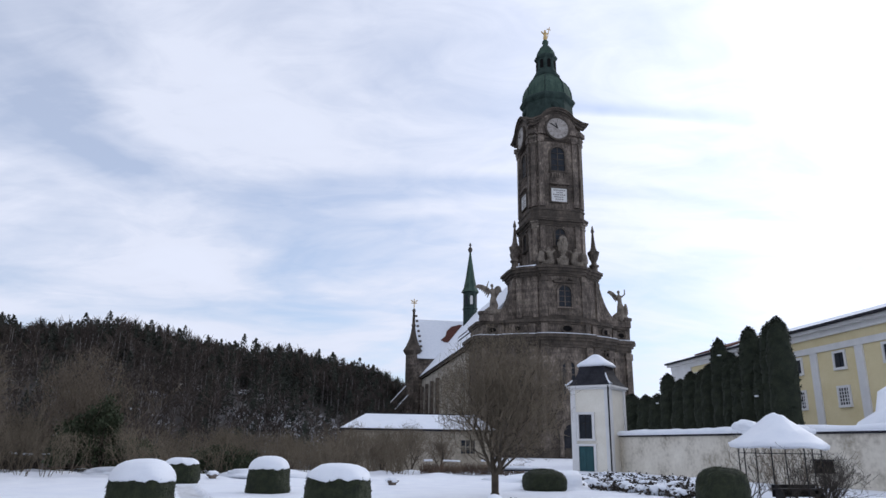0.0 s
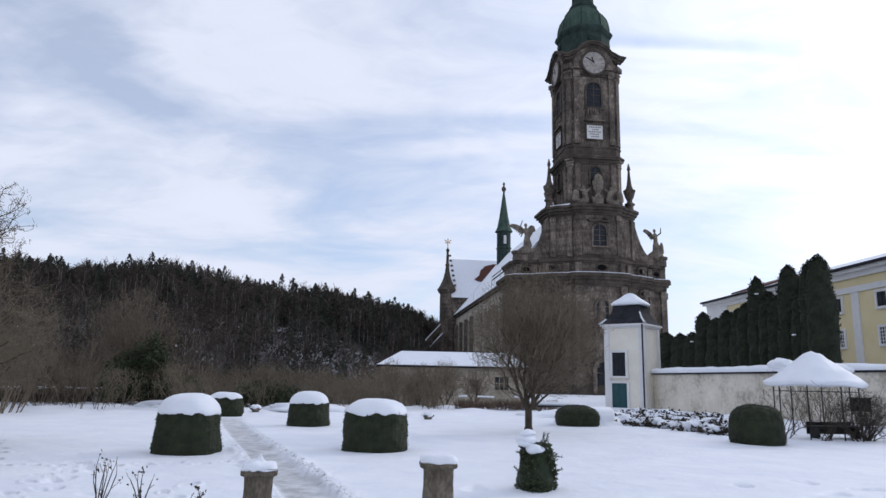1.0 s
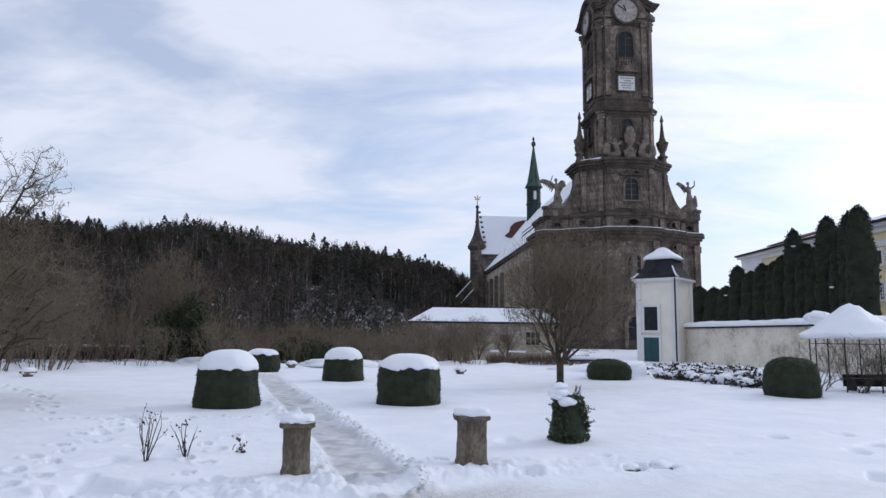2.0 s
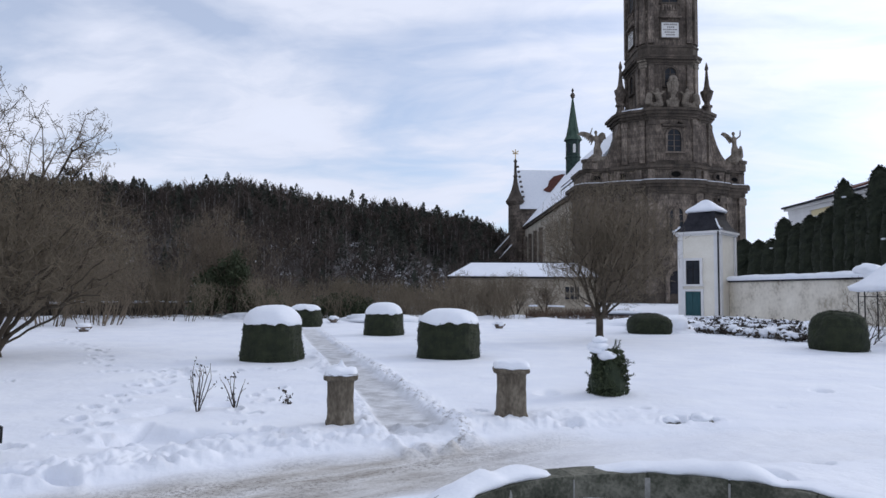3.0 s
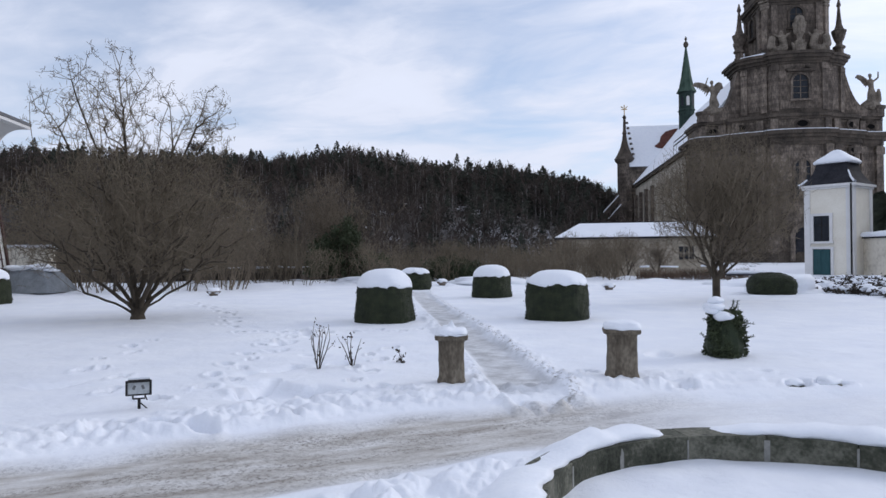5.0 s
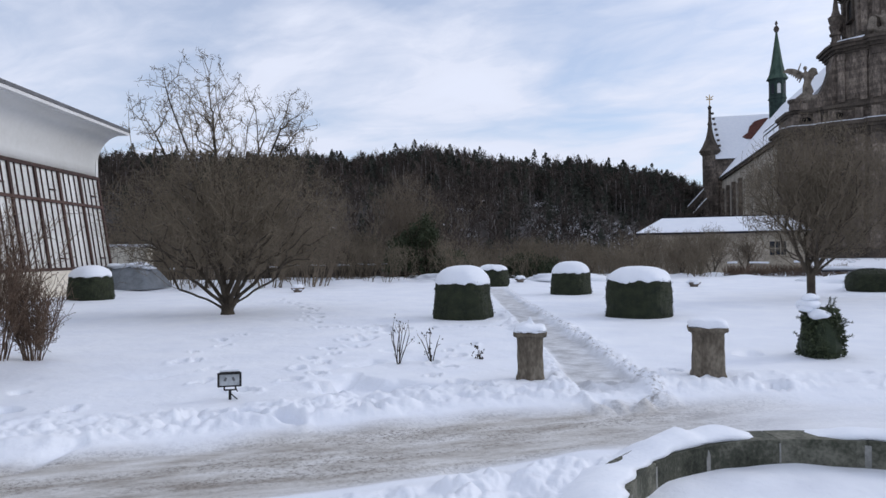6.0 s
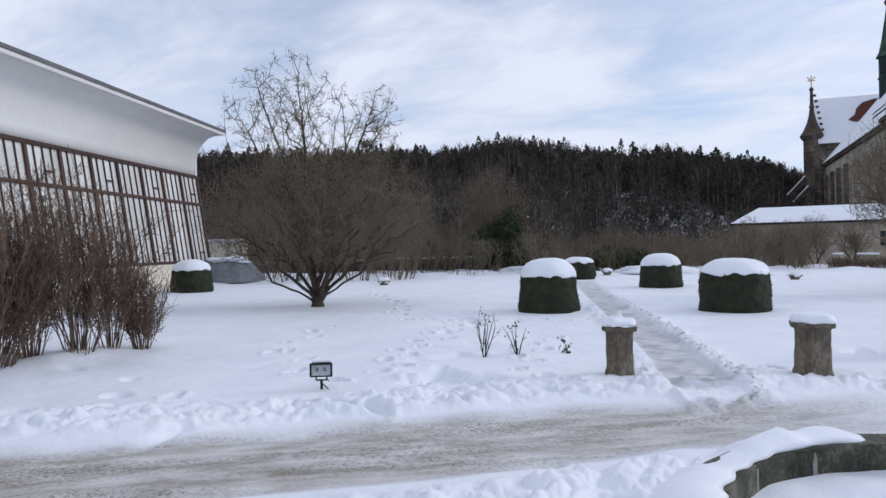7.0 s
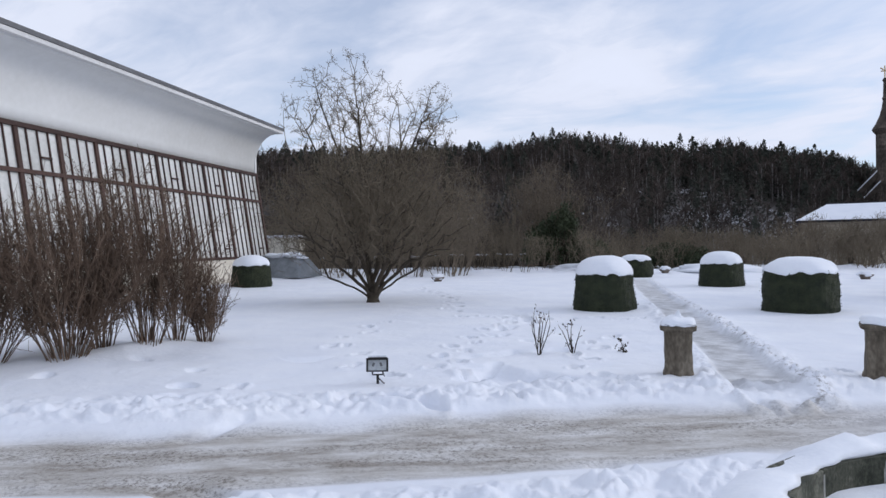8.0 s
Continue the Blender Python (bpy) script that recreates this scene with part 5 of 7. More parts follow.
# ---- topiary ----
def topiary(name, label, x, y, w, h, snow, seed, flat=0.0, sy=1.0, top=0.90):
    """A clipped yew drum with loose leaf tips and, where snow is given, a thick cap of it."""
    rng = np.random.default_rng(seed)
    t = thing(name, label, "topiary", (x, y, gz(x, y) - 0.03), rng.uniform(-15, 15), "clipped yew bushes")
    r = w / 2
    prof = [(0.98, 0), (1.0, 0.12), (0.55 + 0.45 * top, 0.34), (0.25 + 0.75 * top, 0.55), (top, 0.74), (top - 0.08, 0.88), (0.6, 0.96), (0.3, 1.0), (0.02, 1.01)]
    if flat:
        prof = [(0.90, 0), (1.0, 0.18), (1.0, 0.45), (0.94, 0.66), (0.82, 0.83), (0.6, 0.94), (0.3, 0.99), (0.02, 1.0)]
    fine = [(float(np.interp(k, range(len(prof)), [p[0] for p in prof])), float(np.interp(k, range(len(prof)), [p[1] for p in prof]))) for k in np.linspace(0, len(prof) - 1, 26)]
    bm = lathe(bmesh.new(), [(q * r, z * h) for q, z in fine], 48, sy=sy, square=2.6)
    for v in bm.verts:
        k = 0.05 * noise.noise(v.co * 2.3 + Vector((seed, 0, 0))) + 0.03 * noise.noise(v.co * 9 + Vector((0, seed, 0)))
        v.co += v.co.normalized() * k
    pts = np.array([v.co for v in bm.verts])
    part("foliage", bm, M_BOX, t)
    idx = rng.integers(0, len(pts), 5200)
    jit = pts[idx] + rng.normal(0, 0.012, (len(idx), 3)) * np.array([1, 1, 1.3])
    jit = jit[(jit[:, 2] > 0.02) & ((jit[:, 2] < 0.84 * h) if snow else True)]
    flakes("leaf_fringe", jit, 0.017, M_LEAF, t, rng)
    if snow:
        z0 = 0.76 * h
        bm = bmesh.new()
        prof2 = [(0.94 * top, z0), (1.03 * top, z0 + 0.04), (1.02 * top, z0 + 0.14), (0.95 * top, z0 + 0.28), (0.82 * top, z0 + 0.41), (0.60 * top, z0 + 0.52), (0.32, z0 + 0.57), (0.02, z0 + 0.585)]
        k = snow / 0.585
        fine = [(float(np.interp(q, range(8), [p[0] for p in prof2])), z0 + k * (float(np.interp(q, range(8), [p[1] for p in prof2])) - z0)) for q in np.linspace(0, 7, 22)]
        lathe(bm, [(q * r * 0.985, z) for q, z in fine], 56, sy=sy, square=2.5)
        for v in bm.verts:
            f = max(0.0, 1 - (v.co.z - z0) / 0.3)
            a = math.atan2(v.co.y, v.co.x)
            dip = 0.09 * noise.noise(Vector((math.cos(a) * 2.2, math.sin(a) * 2.2, seed))) + 0.05 * noise.noise(Vector((math.cos(a) * 6, math.sin(a) * 6, seed)))
            v.co.z += f * dip + 0.03 * noise.noise(v.co * 1.7 + Vector((seed, 2, 0)))
            v.co += Vector((v.co.x, v.co.y, 0)) * 0.04 * noise.noise(v.co * 3 + Vector((1, seed, 0)))
        part("snow_cap", bm, M_SNOW, t, "thick rounded snow cap", True)
    return t


topiary("topiary_bush", "clipped dark yew bush with thick snow cap", -6.45, 15.55, 1.42, 1.13, 0.46, 1)
topiary("topiary_bush", "broad clipped yew bush with rounded snow cap", -2.45, 17.2, 1.56, 1.15, 0.38, 2, top=0.95)
topiary("topiary_bush", "smaller clipped yew bush with snow cap", -6.1, 25.4, 1.48, 1.06, 0.46, 3)
topiary("topiary_bush", "round clipped yew bush without snow", 8.6, 21.9, 1.5, 1.18, 0, 4, 1)
topiary("topiary_bush", "low clipped yew bush with snow behind", 4.25, 29.4, 1.75, 0.85, 0, 5, 1)
topiary("topiary_bush", "clipped yew bush with snow cap by the greenhouse", -22.95, 18.2, 1.55, 1.15, 0.45, 6)
topiary("topiary_bush", "spreading dark evergreen bush under snow", -11.0, 30.3, 1.5, 1.05, 0.28, 7, 1)


# ---- stone posts ----
def stone_post(x, y, rz, seed, label, peak, wide=1.0):
    p = thing("stone_post", label, "post", (x, y, gz(x, y) - 0.06), rz, "stone path posts")
    bm = bmesh.new()
    prof = [(0.188, 0.0), (0.180, 0.07), (0.165, 0.11), (0.158, 0.35), (0.160, 0.56), (0.168, 0.595), (0.203, 0.61), (0.208, 0.635), (0.200, 0.66)]
    fine = [(float(np.interp(q, range(9), [a[0] for a in prof])), float(np.interp(q, range(9), [a[1] for a in prof]))) for q in np.linspace(0, 8, 28)]
    lathe(bm, [(q * wide, z) for q, z in fine], 40, square=9)
    for v in bm.verts:
        k = 0.010 * noise.noise(v.co * 7 + Vector((seed, 0, 0))) + 0.006 * noise.noise(v.co * 22 + Vector((0, seed, 0)))
        v.co += Vector((v.co.x, v.co.y, 0)).normalized() * k
    part("shaft", bm, M_POST, p, "weathered sandstone shaft", True)
    bm = bmesh.new()
    prof = [(0.175, 0.655), (0.205, 0.67), (0.205, 0.70), (0.18, 0.745), (0.12, 0.765), (0.01, 0.77)]
    fine = [(float(np.interp(q, range(6), [a[0] for a in prof])), float(np.interp(q, range(6), [a[1] for a in prof]))) for q in np.linspace(0, 5, 16)]
    lathe(bm, [(q * wide, z) for q, z in fine], 32, square=5)
    for v in bm.verts:
        v.co += Vector((0.3, 0.3, 1)) * 0.03 * noise.noise(v.co * 6 + Vector((seed, 5, 0)))
        if peak:
            v.co.z += 0.10 * math.exp(-((v.co.x - 0.01) ** 2 + v.co.y ** 2) / 0.0012) + 0.03 * math.exp(-((v.co.x + 0.05) ** 2) / 0.004)
            v.co.z -= 0.03 * (v.co.z > 0.69)
    part("snow_cap", bm, M_SNOW, p, "snow on the post top", True)


stone_post(-2.51, 8.2, 17, 3, "weathered sandstone post with a peak of snow", True)
stone_post(-0.46, 9.02, 8, 8, "weathered sandstone post topped with rounded snow", False, 1.14)


# ---- basin ----
def basin():
    b = thing("fountain_basin", "round sunken granite fountain basin half buried in snow", "fountain", (BASIN[0], BASIN[1], 0))
    n = 16
    for i in range(n):
        a0, a1 = 2 * math.pi * (i + PH) / n + 0.0015, 2 * math.pi * (i + PH + 1) / n - 0.0015
        bm = bmesh.new()
        pts = [(BASIN_R * math.cos(a0 + (a1 - a0) * k / 4), BASIN_R * math.sin(a0 + (a1 - a0) * k / 4)) for k in range(5)]
        out = [((BASIN_R + 0.28) * math.cos(a0 + (a1 - a0) * k / 4), (BASIN_R + 0.28) * math.sin(a0 + (a1 - a0) * k / 4)) for k in range(4, -1, -1)]
        prism(bm, pts + out, -0.4, 0.10)
        bmesh.ops.bevel(bm, geom=[e for e in bm.edges if min(v.co.z for v in e.verts) > 0.05], offset=0.008, segments=1, affect="EDGES")
        part("rim_stone", bm, M_RIM, b)
        w = 0.030 + 0.016 * math.sin(i * 2.7)
        bm = box(bmesh.new(), (BASIN_R + 0.010) * math.cos(a1 + 0.0015), (BASIN_R + 0.010) * math.sin(a1 + 0.0015), -0.145, 0.028, w, 0.43, math.degrees(a1))
        for v in bm.verts:
            v.co += Vector((noise.noise(v.co * 9), noise.noise(v.co * 9 + Vector((4, 0, 0))), 0)) * 0.008
        part("mortar_joint", bm, M_MORTAR, b)
    # snow lying on the rim, heaped in stretches
    bm = bmesh.new()
    m = 160
    rows = []
    for i in range(m):
        a = 2 * math.pi * i / m
        k = 0.55 + 0.9 * noise.noise(Vector((math.cos(a) * 2.3, math.sin(a) * 2.3, 3.0))) + 0.5 * noise.noise(Vector((math.cos(a) * 7, math.sin(a) * 7, 9.0)))
        gap = math.exp(-((a - 1.98) / 0.17) ** 2)
        k = max(0.03, k * 0.8) * (1 - 0.97 * gap)
        inn = BASIN_R + 0.02 + 0.05 * noise.noise(Vector((math.cos(a) * 9, math.sin(a) * 9, 1.0)))
        rows.append([bm.verts.new((rr * math.cos(a), rr * math.sin(a), zz)) for rr, zz in ((inn + 0.03, 0.095 - 0.06 * gap), (inn + 0.04 * gap, 0.10 + 0.05 * k - 0.06 * gap), (inn + 0.06, 0.10 + 0.12 * k - 0.06 * gap), (inn + 0.2, 0.10 + 0.16 * k - 0.05 * gap), (inn + 0.36, 0.05 + 0.11 * k), (inn + 0.62, -0.08))])
    for i in range(m):
        r, s = rows[i], rows[(i + 1) % m]
        for j in range(5):
            bm.faces.new((r[j], s[j], s[j + 1], r[j + 1]))
    part("rim_snow", bm, M_SNOW, b, "lumpy snow on the rim", True)


basin()


# ---- floodlight ----
def floodlight():
    x, y = -5.36, 5.97
    f = thing("floodlight", "small black garden floodlight on a ground spike", "lamp", (x, y, gz(x, y) - 0.03), 36)
    tubes("stem", [(0, 0, 0, 0, 0, 0.15, 0.018, 0.018), (0.015, 0, 0.10, 0.10, 0, 0.02, 0.008, 0.008), (-0.07, 0, 0.15, 0.07, 0, 0.15, 0.010, 0.010), (-0.07, 0, 0.15, -0.07, 0, 0.22, 0.010, 0.010), (0.07, 0, 0.15, 0.07, 0, 0.22, 0.010, 0.010), (0.05, 0.05, 0.2, 0.09, 0.03, 0.12, 0.007, 0.007)], M_IRON, f, 8)
    bm = box(bmesh.new(), 0, 0.02, 0.285, 0.27, 0.11, 0.17, 0, -8, bevel=0.012)
    body = part("housing", bm, M_IRON, f)
    part("front_frame", boxes([(0, -0.055, 0.36, 0.29, 0.03, 0.025, 0, -8), (0, -0.033, 0.205, 0.29, 0.03, 0.025, 0, -8), (-0.135, -0.044, 0.285, 0.025, 0.03, 0.17, 0, -8), (0.135, -0.044, 0.285, 0.025, 0.03, 0.17, 0, -8)]), M_IRON, body)
    lens = part("lens", boxes([(0, -0.042, 0.283, 0.25, 0.012, 0.14, 0, -8)]), M_LENS, body, "frosted glass lens")
    part("reflector", boxes([(-0.05, -0.052, 0.29, 0.03, 0.006, 0.05, 0, -8, 25), (0.05, -0.052, 0.29, 0.03, 0.006, 0.05, 0, -8, -25)]), M_FASCIA, lens)
    part("snow_strip", box(bmesh.new(), 0, 0.02, 0.385, 0.25, 0.1, 0.018, 0, -8, bevel=0.006), M_SNOW, f)
    f.scale = (0.88, 0.88, 0.92)


floodlight()


# ---- bare trees and shrubs ----
def grow(rng, p, d, length, r, depth, segs, tips, spread=0.6, up=0.25, kids=(2, 3), wig=0.18, shrink=0.72, bend=3, rmin=0.003):
    """A branch in short bent pieces, which forks into thinner ones."""
    p, d = np.array(p, float), np.array(d, float)
    d /= np.linalg.norm(d)
    r1 = max(rmin, r * 0.68)
    for k in range(bend):
        d = d + rng.normal(0, wig, 3) + np.array([0, 0, up * 0.3])
        d /= np.linalg.norm(d)
        q = p + d * length / bend
        ra, rb = r + (r1 - r) * k / bend, r + (r1 - r) * (k + 1) / bend
        segs.append((*p, *q, ra, rb))
        p = q
        if depth > 0 and k < bend - 1 and rng.random() < 0.55:
            e = d + rng.normal(0, spread, 3) + np.array([0, 0, up])
            grow(rng, p, e, length * shrink * rng.uniform(0.5, 0.9), max(rmin, rb * 0.6), depth - 1, segs, tips, spread, up, kids, wig, shrink, bend, rmin)
    if depth <= 0:
        tips.append(p)
        return
    for _ in range(rng.integers(kids[0], kids[1] + 1)):
        e = d + rng.normal(0, spread, 3) + np.array([0, 0, up])
        grow(rng, p, e, length * shrink * rng.uniform(0.7, 1.15), max(rmin, r1 * rng.uniform(0.62, 0.9)), depth - 1, segs, tips, spread, up, kids, wig, shrink, bend, rmin)


def fuzz(rng, tips, n, ln, r, up=0.35):
    """Short fine twigs round the ends of branches."""
    t = np.repeat(np.asarray(tips), n, axis=0)
    t = t + rng.normal(0, 0.35 * ln, t.shape)
    d = rng.normal(0, 1, t.shape) + np.array([0, 0, up])
    d /= np.linalg.norm(d, axis=1, keepdims=True)
    q = t + d * ln * rng.uniform(0.5, 1.2, (len(t), 1))
    return np.concatenate([t, q, np.full((len(t), 1), r), np.full((len(t), 1), r * 0.6)], axis=1)


def split_wood(name, label, category, x, y, segs, thick, m_big, m_small, group="", sides=5, fine=None):
    t = thing(name, label, category, (x, y, gz(x, y) - 0.04), 0, group)
    s = np.array(segs)
    if fine is not None:
        s = np.concatenate([s, fine])
    big = s[:, 6] > thick
    if big.any():
        tubes("limb_frame", s[big], m_big, t, sides)
    if (~big).any():
        tubes("twig_crown", s[~big], m_small, t, 3)
    return t


def branch_out(rng, pts, bf=0.35, tip=0.005, power=2.3):
    """Joins a cloud of buds to the root, the first point, by short and direct ways; limbs thicken by what they carry."""
    p = np.asarray(pts, float)
    n = len(p)
    way = np.zeros(n)
    parent = np.zeros(n, int)
    best = np.linalg.norm(p - p[0], axis=1)
    done = np.zeros(n, bool)
    done[0] = True
    order = []
    for _ in range(n - 1):
        i = int(np.argmin(np.where(done, 1e9, best)))
        k = parent[i]
        way[i] = way[k] + np.linalg.norm(p[i] - p[k])
        done[i] = True
        order.append(i)
        cost = np.linalg.norm(p - p[i], axis=1) + bf * way[i]
        better = ~done & (cost < best)
        best[better], parent[better] = cost[better], i
    load = np.zeros(n)
    forks = np.zeros(n, int)
    for i in order[::-1]:
        load[i] = max(load[i], 1.0)
        load[parent[i]] += load[i]
        forks[parent[i]] += 1
    r = tip * np.maximum(load, 1.0) ** (1 / power)
    segs = [(*p[parent[i]], *p[i], min(r[parent[i]], r[i] * 1.35), r[i]) for i in order]
    return segs, p[1:], p[forks == 0]


def crown_points(rng, n, c, semi, rt, aw, shell=0.5, low=None):
    """Buds in a rounded crown, thicker towards its outside."""
    d = rng.normal(0, 1, (n, 3))
    d /= np.linalg.norm(d, axis=1, keepdims=True)
    d *= rng.random((n, 1)) ** (shell / 1.5)
    q = np.array(c) + d * np.array(semi)
    if low is not None:
        q = q[q[:, 2] > low + 0.12 * rng.random(len(q))]
    return q[:, :1] * rt + q[:, 1:2] * aw + q[:, 2:] * np.array([0, 0, 1.0])


def big_tree():
    """The wide many-stemmed tree in the lawn."""
    rng = np.random.default_rng(14)
    # axes across and away from the lawn's middle
    rt, aw = np.array([0.745, 0.667, 0]), np.array([-0.667, 0.745, 0])
    root = np.array([[0, 0, 0.12]])
    fan = []
    for u, w, z in ((-1.5, 0.1, 0.85), (-1.1, -0.6, 1.2), (-0.8, 0.6, 1.3), (-0.45, -0.25, 1.7), (-0.2, 0.3, 1.8), (0.05, -0.4, 1.7), (0.3, 0.15, 1.75), (0.55, -0.5, 1.5), (0.8, 0.5, 1.35), (1.05, -0.1, 1.2), (1.35, 0.4, 1.0)):
        for k in (0.12, 0.25, 0.4, 0.55, 0.7, 0.85, 1.0):
            fan.append(rt * u * k ** 1.1 + aw * w * k + np.array([0, 0, 0.12 + (z - 0.12) * k ** 0.85]) + rng.normal(0, 0.015, 3))
    for u0, w0, u1, w1, z1 in ((-0.3, 0.1, -0.35, 0.2, 6.7), (-0.4, -0.2, -1.5, -0.3, 6.3), (-0.5, 0.2, -2.2, 0.4, 5.5), (0.1, 0.1, -0.7, 0.9, 6.3), (0.4, 0.0, 1.75, 0.1, 6.1), (0.3, 0.1, 1.15, -0.3, 5.2)):
        for k in np.linspace(0, 1, 26):
            b = 0.22 * math.sin(7 * k + u1 * 5)
            fan.append(rt * (u0 + (u1 - u0) * k ** 1.3 + 0.4 * b * k) + aw * (w0 + (w1 - w0) * k + b * 0.3) + np.array([0, 0, 1.7 + (z1 - 1.7) * k]))
    dense = crown_points(rng, 2500, (0.12, 0, 2.65), (3.35, 2.9, 1.98), rt, aw, 0.75, 1.2)
    top = crown_points(rng, 430, (-0.66, 0, 5.28), (1.95, 1.5, 1.95), rt, aw, 0.8, 4.3)
    side = crown_points(rng, 150, (1.78, 0.1, 5.15), (0.8, 0.8, 1.3), rt, aw, 0.9, 4.0)
    segs, nodes, ends = branch_out(rng, np.concatenate([root, fan, dense, top, side]), 0.5, 0.0066, 2.2)
    segs.append((0, 0, -0.1, 0, 0, 0.16, 0.25, 0.17))
    nodes = nodes[nodes[:, 2] > 1.3]
    fine = np.concatenate([fuzz(rng, nodes[nodes[:, 2] < 4.4], 6, 0.30, 0.0052), fuzz(rng, nodes[nodes[:, 2] >= 4.2], 6, 0.13, 0.0062)])
    return split_wood("bare_tree", "wide bare many-stemmed tree in the snowy lawn", "tree", -13.06, 14.6, segs, 0.016, M_BARK, M_TWIG_T, fine=fine)


big_tree()


def slim_tree():
    rng = np.random.default_rng(5)
    rt, aw = np.array([1.0, -0.07, 0]), np.array([0.07, 1.0, 0])
    pts = [np.array([0, 0, 0.05 * k]) for k in range(1, 16)]
    for u, w, z in ((-1.7, 0.1, 2.0), (-0.7, -0.5, 2.3), (-0.25, 0.4, 2.6), (0.15, -0.3, 2.7), (0.45, 0.3, 2.6), (0.9, -0.3, 2.3), (1.3, 0.4, 1.9)):
        for k in (0.2, 0.4, 0.6, 0.8, 1.0):
            pts.append(rt * u * k + aw * w * k + np.array([0, 0, 0.75 + (z - 0.75) * k]) + rng.normal(0, 0.02, 3))
    crown = crown_points(rng, 2000, (0.25, 0, 3.35), (2.4, 1.9, 2.35), rt, aw, 0.85, 1.3)
    segs, nodes, ends = branch_out(rng, np.concatenate([[[0, 0, 0.0]], pts, crown]), 0.5, 0.0068, 2.25)
    segs.append((0, 0, -0.12, 0, 0, 0.2, 0.2, 0.15))
    split_wood("bare_tree", "slim bare fruit tree with upright twigs", "tree", 1.87, 24.6, segs, 0.017, M_BARK, M_TWIG_T, fine=fuzz(rng, nodes[nodes[:, 2] > 1.3], 5, 0.38, 0.0058, 1.0))


slim_tree()


def ring_shrub(name, label, x, y, stems, h, width, seed, m, up=0.5, depth=2, r0=0.016, rmin=0.003, group="", spread=0.28, wig=0.10, tuft=0):
    rng = np.random.default_rng(seed)
    segs, tips = [], []
    for _ in range(stems):
        a, q = rng.uniform(0, 2 * np.pi), rng.uniform(0, 1) ** 0.5
        base = np.array([0.3 * width * q * np.cos(a), 0.3 * width * q * np.sin(a), -0.05])
        d = np.array([0.55 * q * np.cos(a) * width / h * 1.6, 0.55 * q * np.sin(a) * width / h * 1.6, 1.0])
        grow(rng, base, d, h * (0.5 if depth < 4 else 0.36) * rng.uniform(0.7, 1.1), r0 * rng.uniform(0.7, 1.2), depth, segs, tips, spread, up, (1, 2) if depth > 3 else (2, 2), wig, 0.62, 3, rmin)
    return split_wood(name, label, "shrub", x, y, segs, r0 * 0.75, m, m, group, fine=fuzz(rng, tips, tuft, 0.1 * h, rmin * 0.9, 0.8) if tuft else None)


def upright_shrub(x, y, stems, h, width, seed):
    """A dense clump of straight, steeply rising rods with short side twigs and buds."""
    rng = np.random.default_rng(seed)
    t = thing("dense_shrub", "dense leafless red-brown shrub in snow", "shrub", (x, y, gz(x, y) - 0.04), 0, "red-brown shrubs")
    rods, side, buds = [], [], []
    for _ in range(stems):
        a, q = rng.uniform(0, 2 * np.pi), rng.random() ** 0.6
        p = np.array([0.16 * width * q * np.cos(a), 0.16 * width * q * np.sin(a), -0.03])
        d = np.array([0.85 * width * q * np.cos(a) / h, 0.85 * width * q * np.sin(a) / h, 1.0])
        hh = h * (1.08 - 0.42 * q ** 2.2) * rng.uniform(0.72, 1.0)
        r, n = rng.uniform(0.006, 0.011), 9
        for k in range(n):
            d = d + rng.normal(0, 0.075, 3) - np.array([d[0], d[1], 0]) * 0.05
            s = p + d / d[2] * hh / n
            rods.append((*p, *s, r * (1 - 0.08 * k), r * (1 - 0.08 * (k + 1))))
            if k > 1:
                for _ in range(4):
                    b = p + (s - p) * rng.random()
                    e = d / d[2] + rng.normal(0, 0.5, 3)
                    e = e / np.linalg.norm(e) * rng.uniform(0.12, 0.34)
                    side.append((*b, *(b + e), 0.0048, 0.003))
                    f = b + e * rng.uniform(0.5, 1.0)
                    c = rng.normal(0, 0.24, 3) + np.array([0, 0, 0.4])
                    side.append((*f, *(f + 0.28 * c), 0.0036, 0.0026))
                    buds += [b + e * v + rng.normal(0, 0.01, 3) for v in (0.35, 0.6, 0.85, 1.05)]
            p = s
    tubes("stem_clump", rods, M_TWIG_R, t, 4)
    tubes("twig_crown", side, M_TWIG_R, t, 3)
    flakes("bud_fringe", buds, 0.014, M_TWIG_R, t, rng)


for i, (x, y, w, h, n) in enumerate(((-10.1, 4.65, 1.5, 2.25, 56), (-10.8, 3.8, 1.7, 2.3, 60), (-9.95, 5.8, 1.25, 2.6, 44), (-9.95, 6.85, 0.7, 1.5, 30), (-11.4, 2.8, 1.7, 2.2, 46), (-11.3, 5.3, 1.6, 2.5, 44), (-10.35, 5.3, 1.2, 2.75, 38), (-9.95, 6.3, 0.9, 2.3, 30))):
    upright_shrub(x, y, n, h, w, 40 + i)


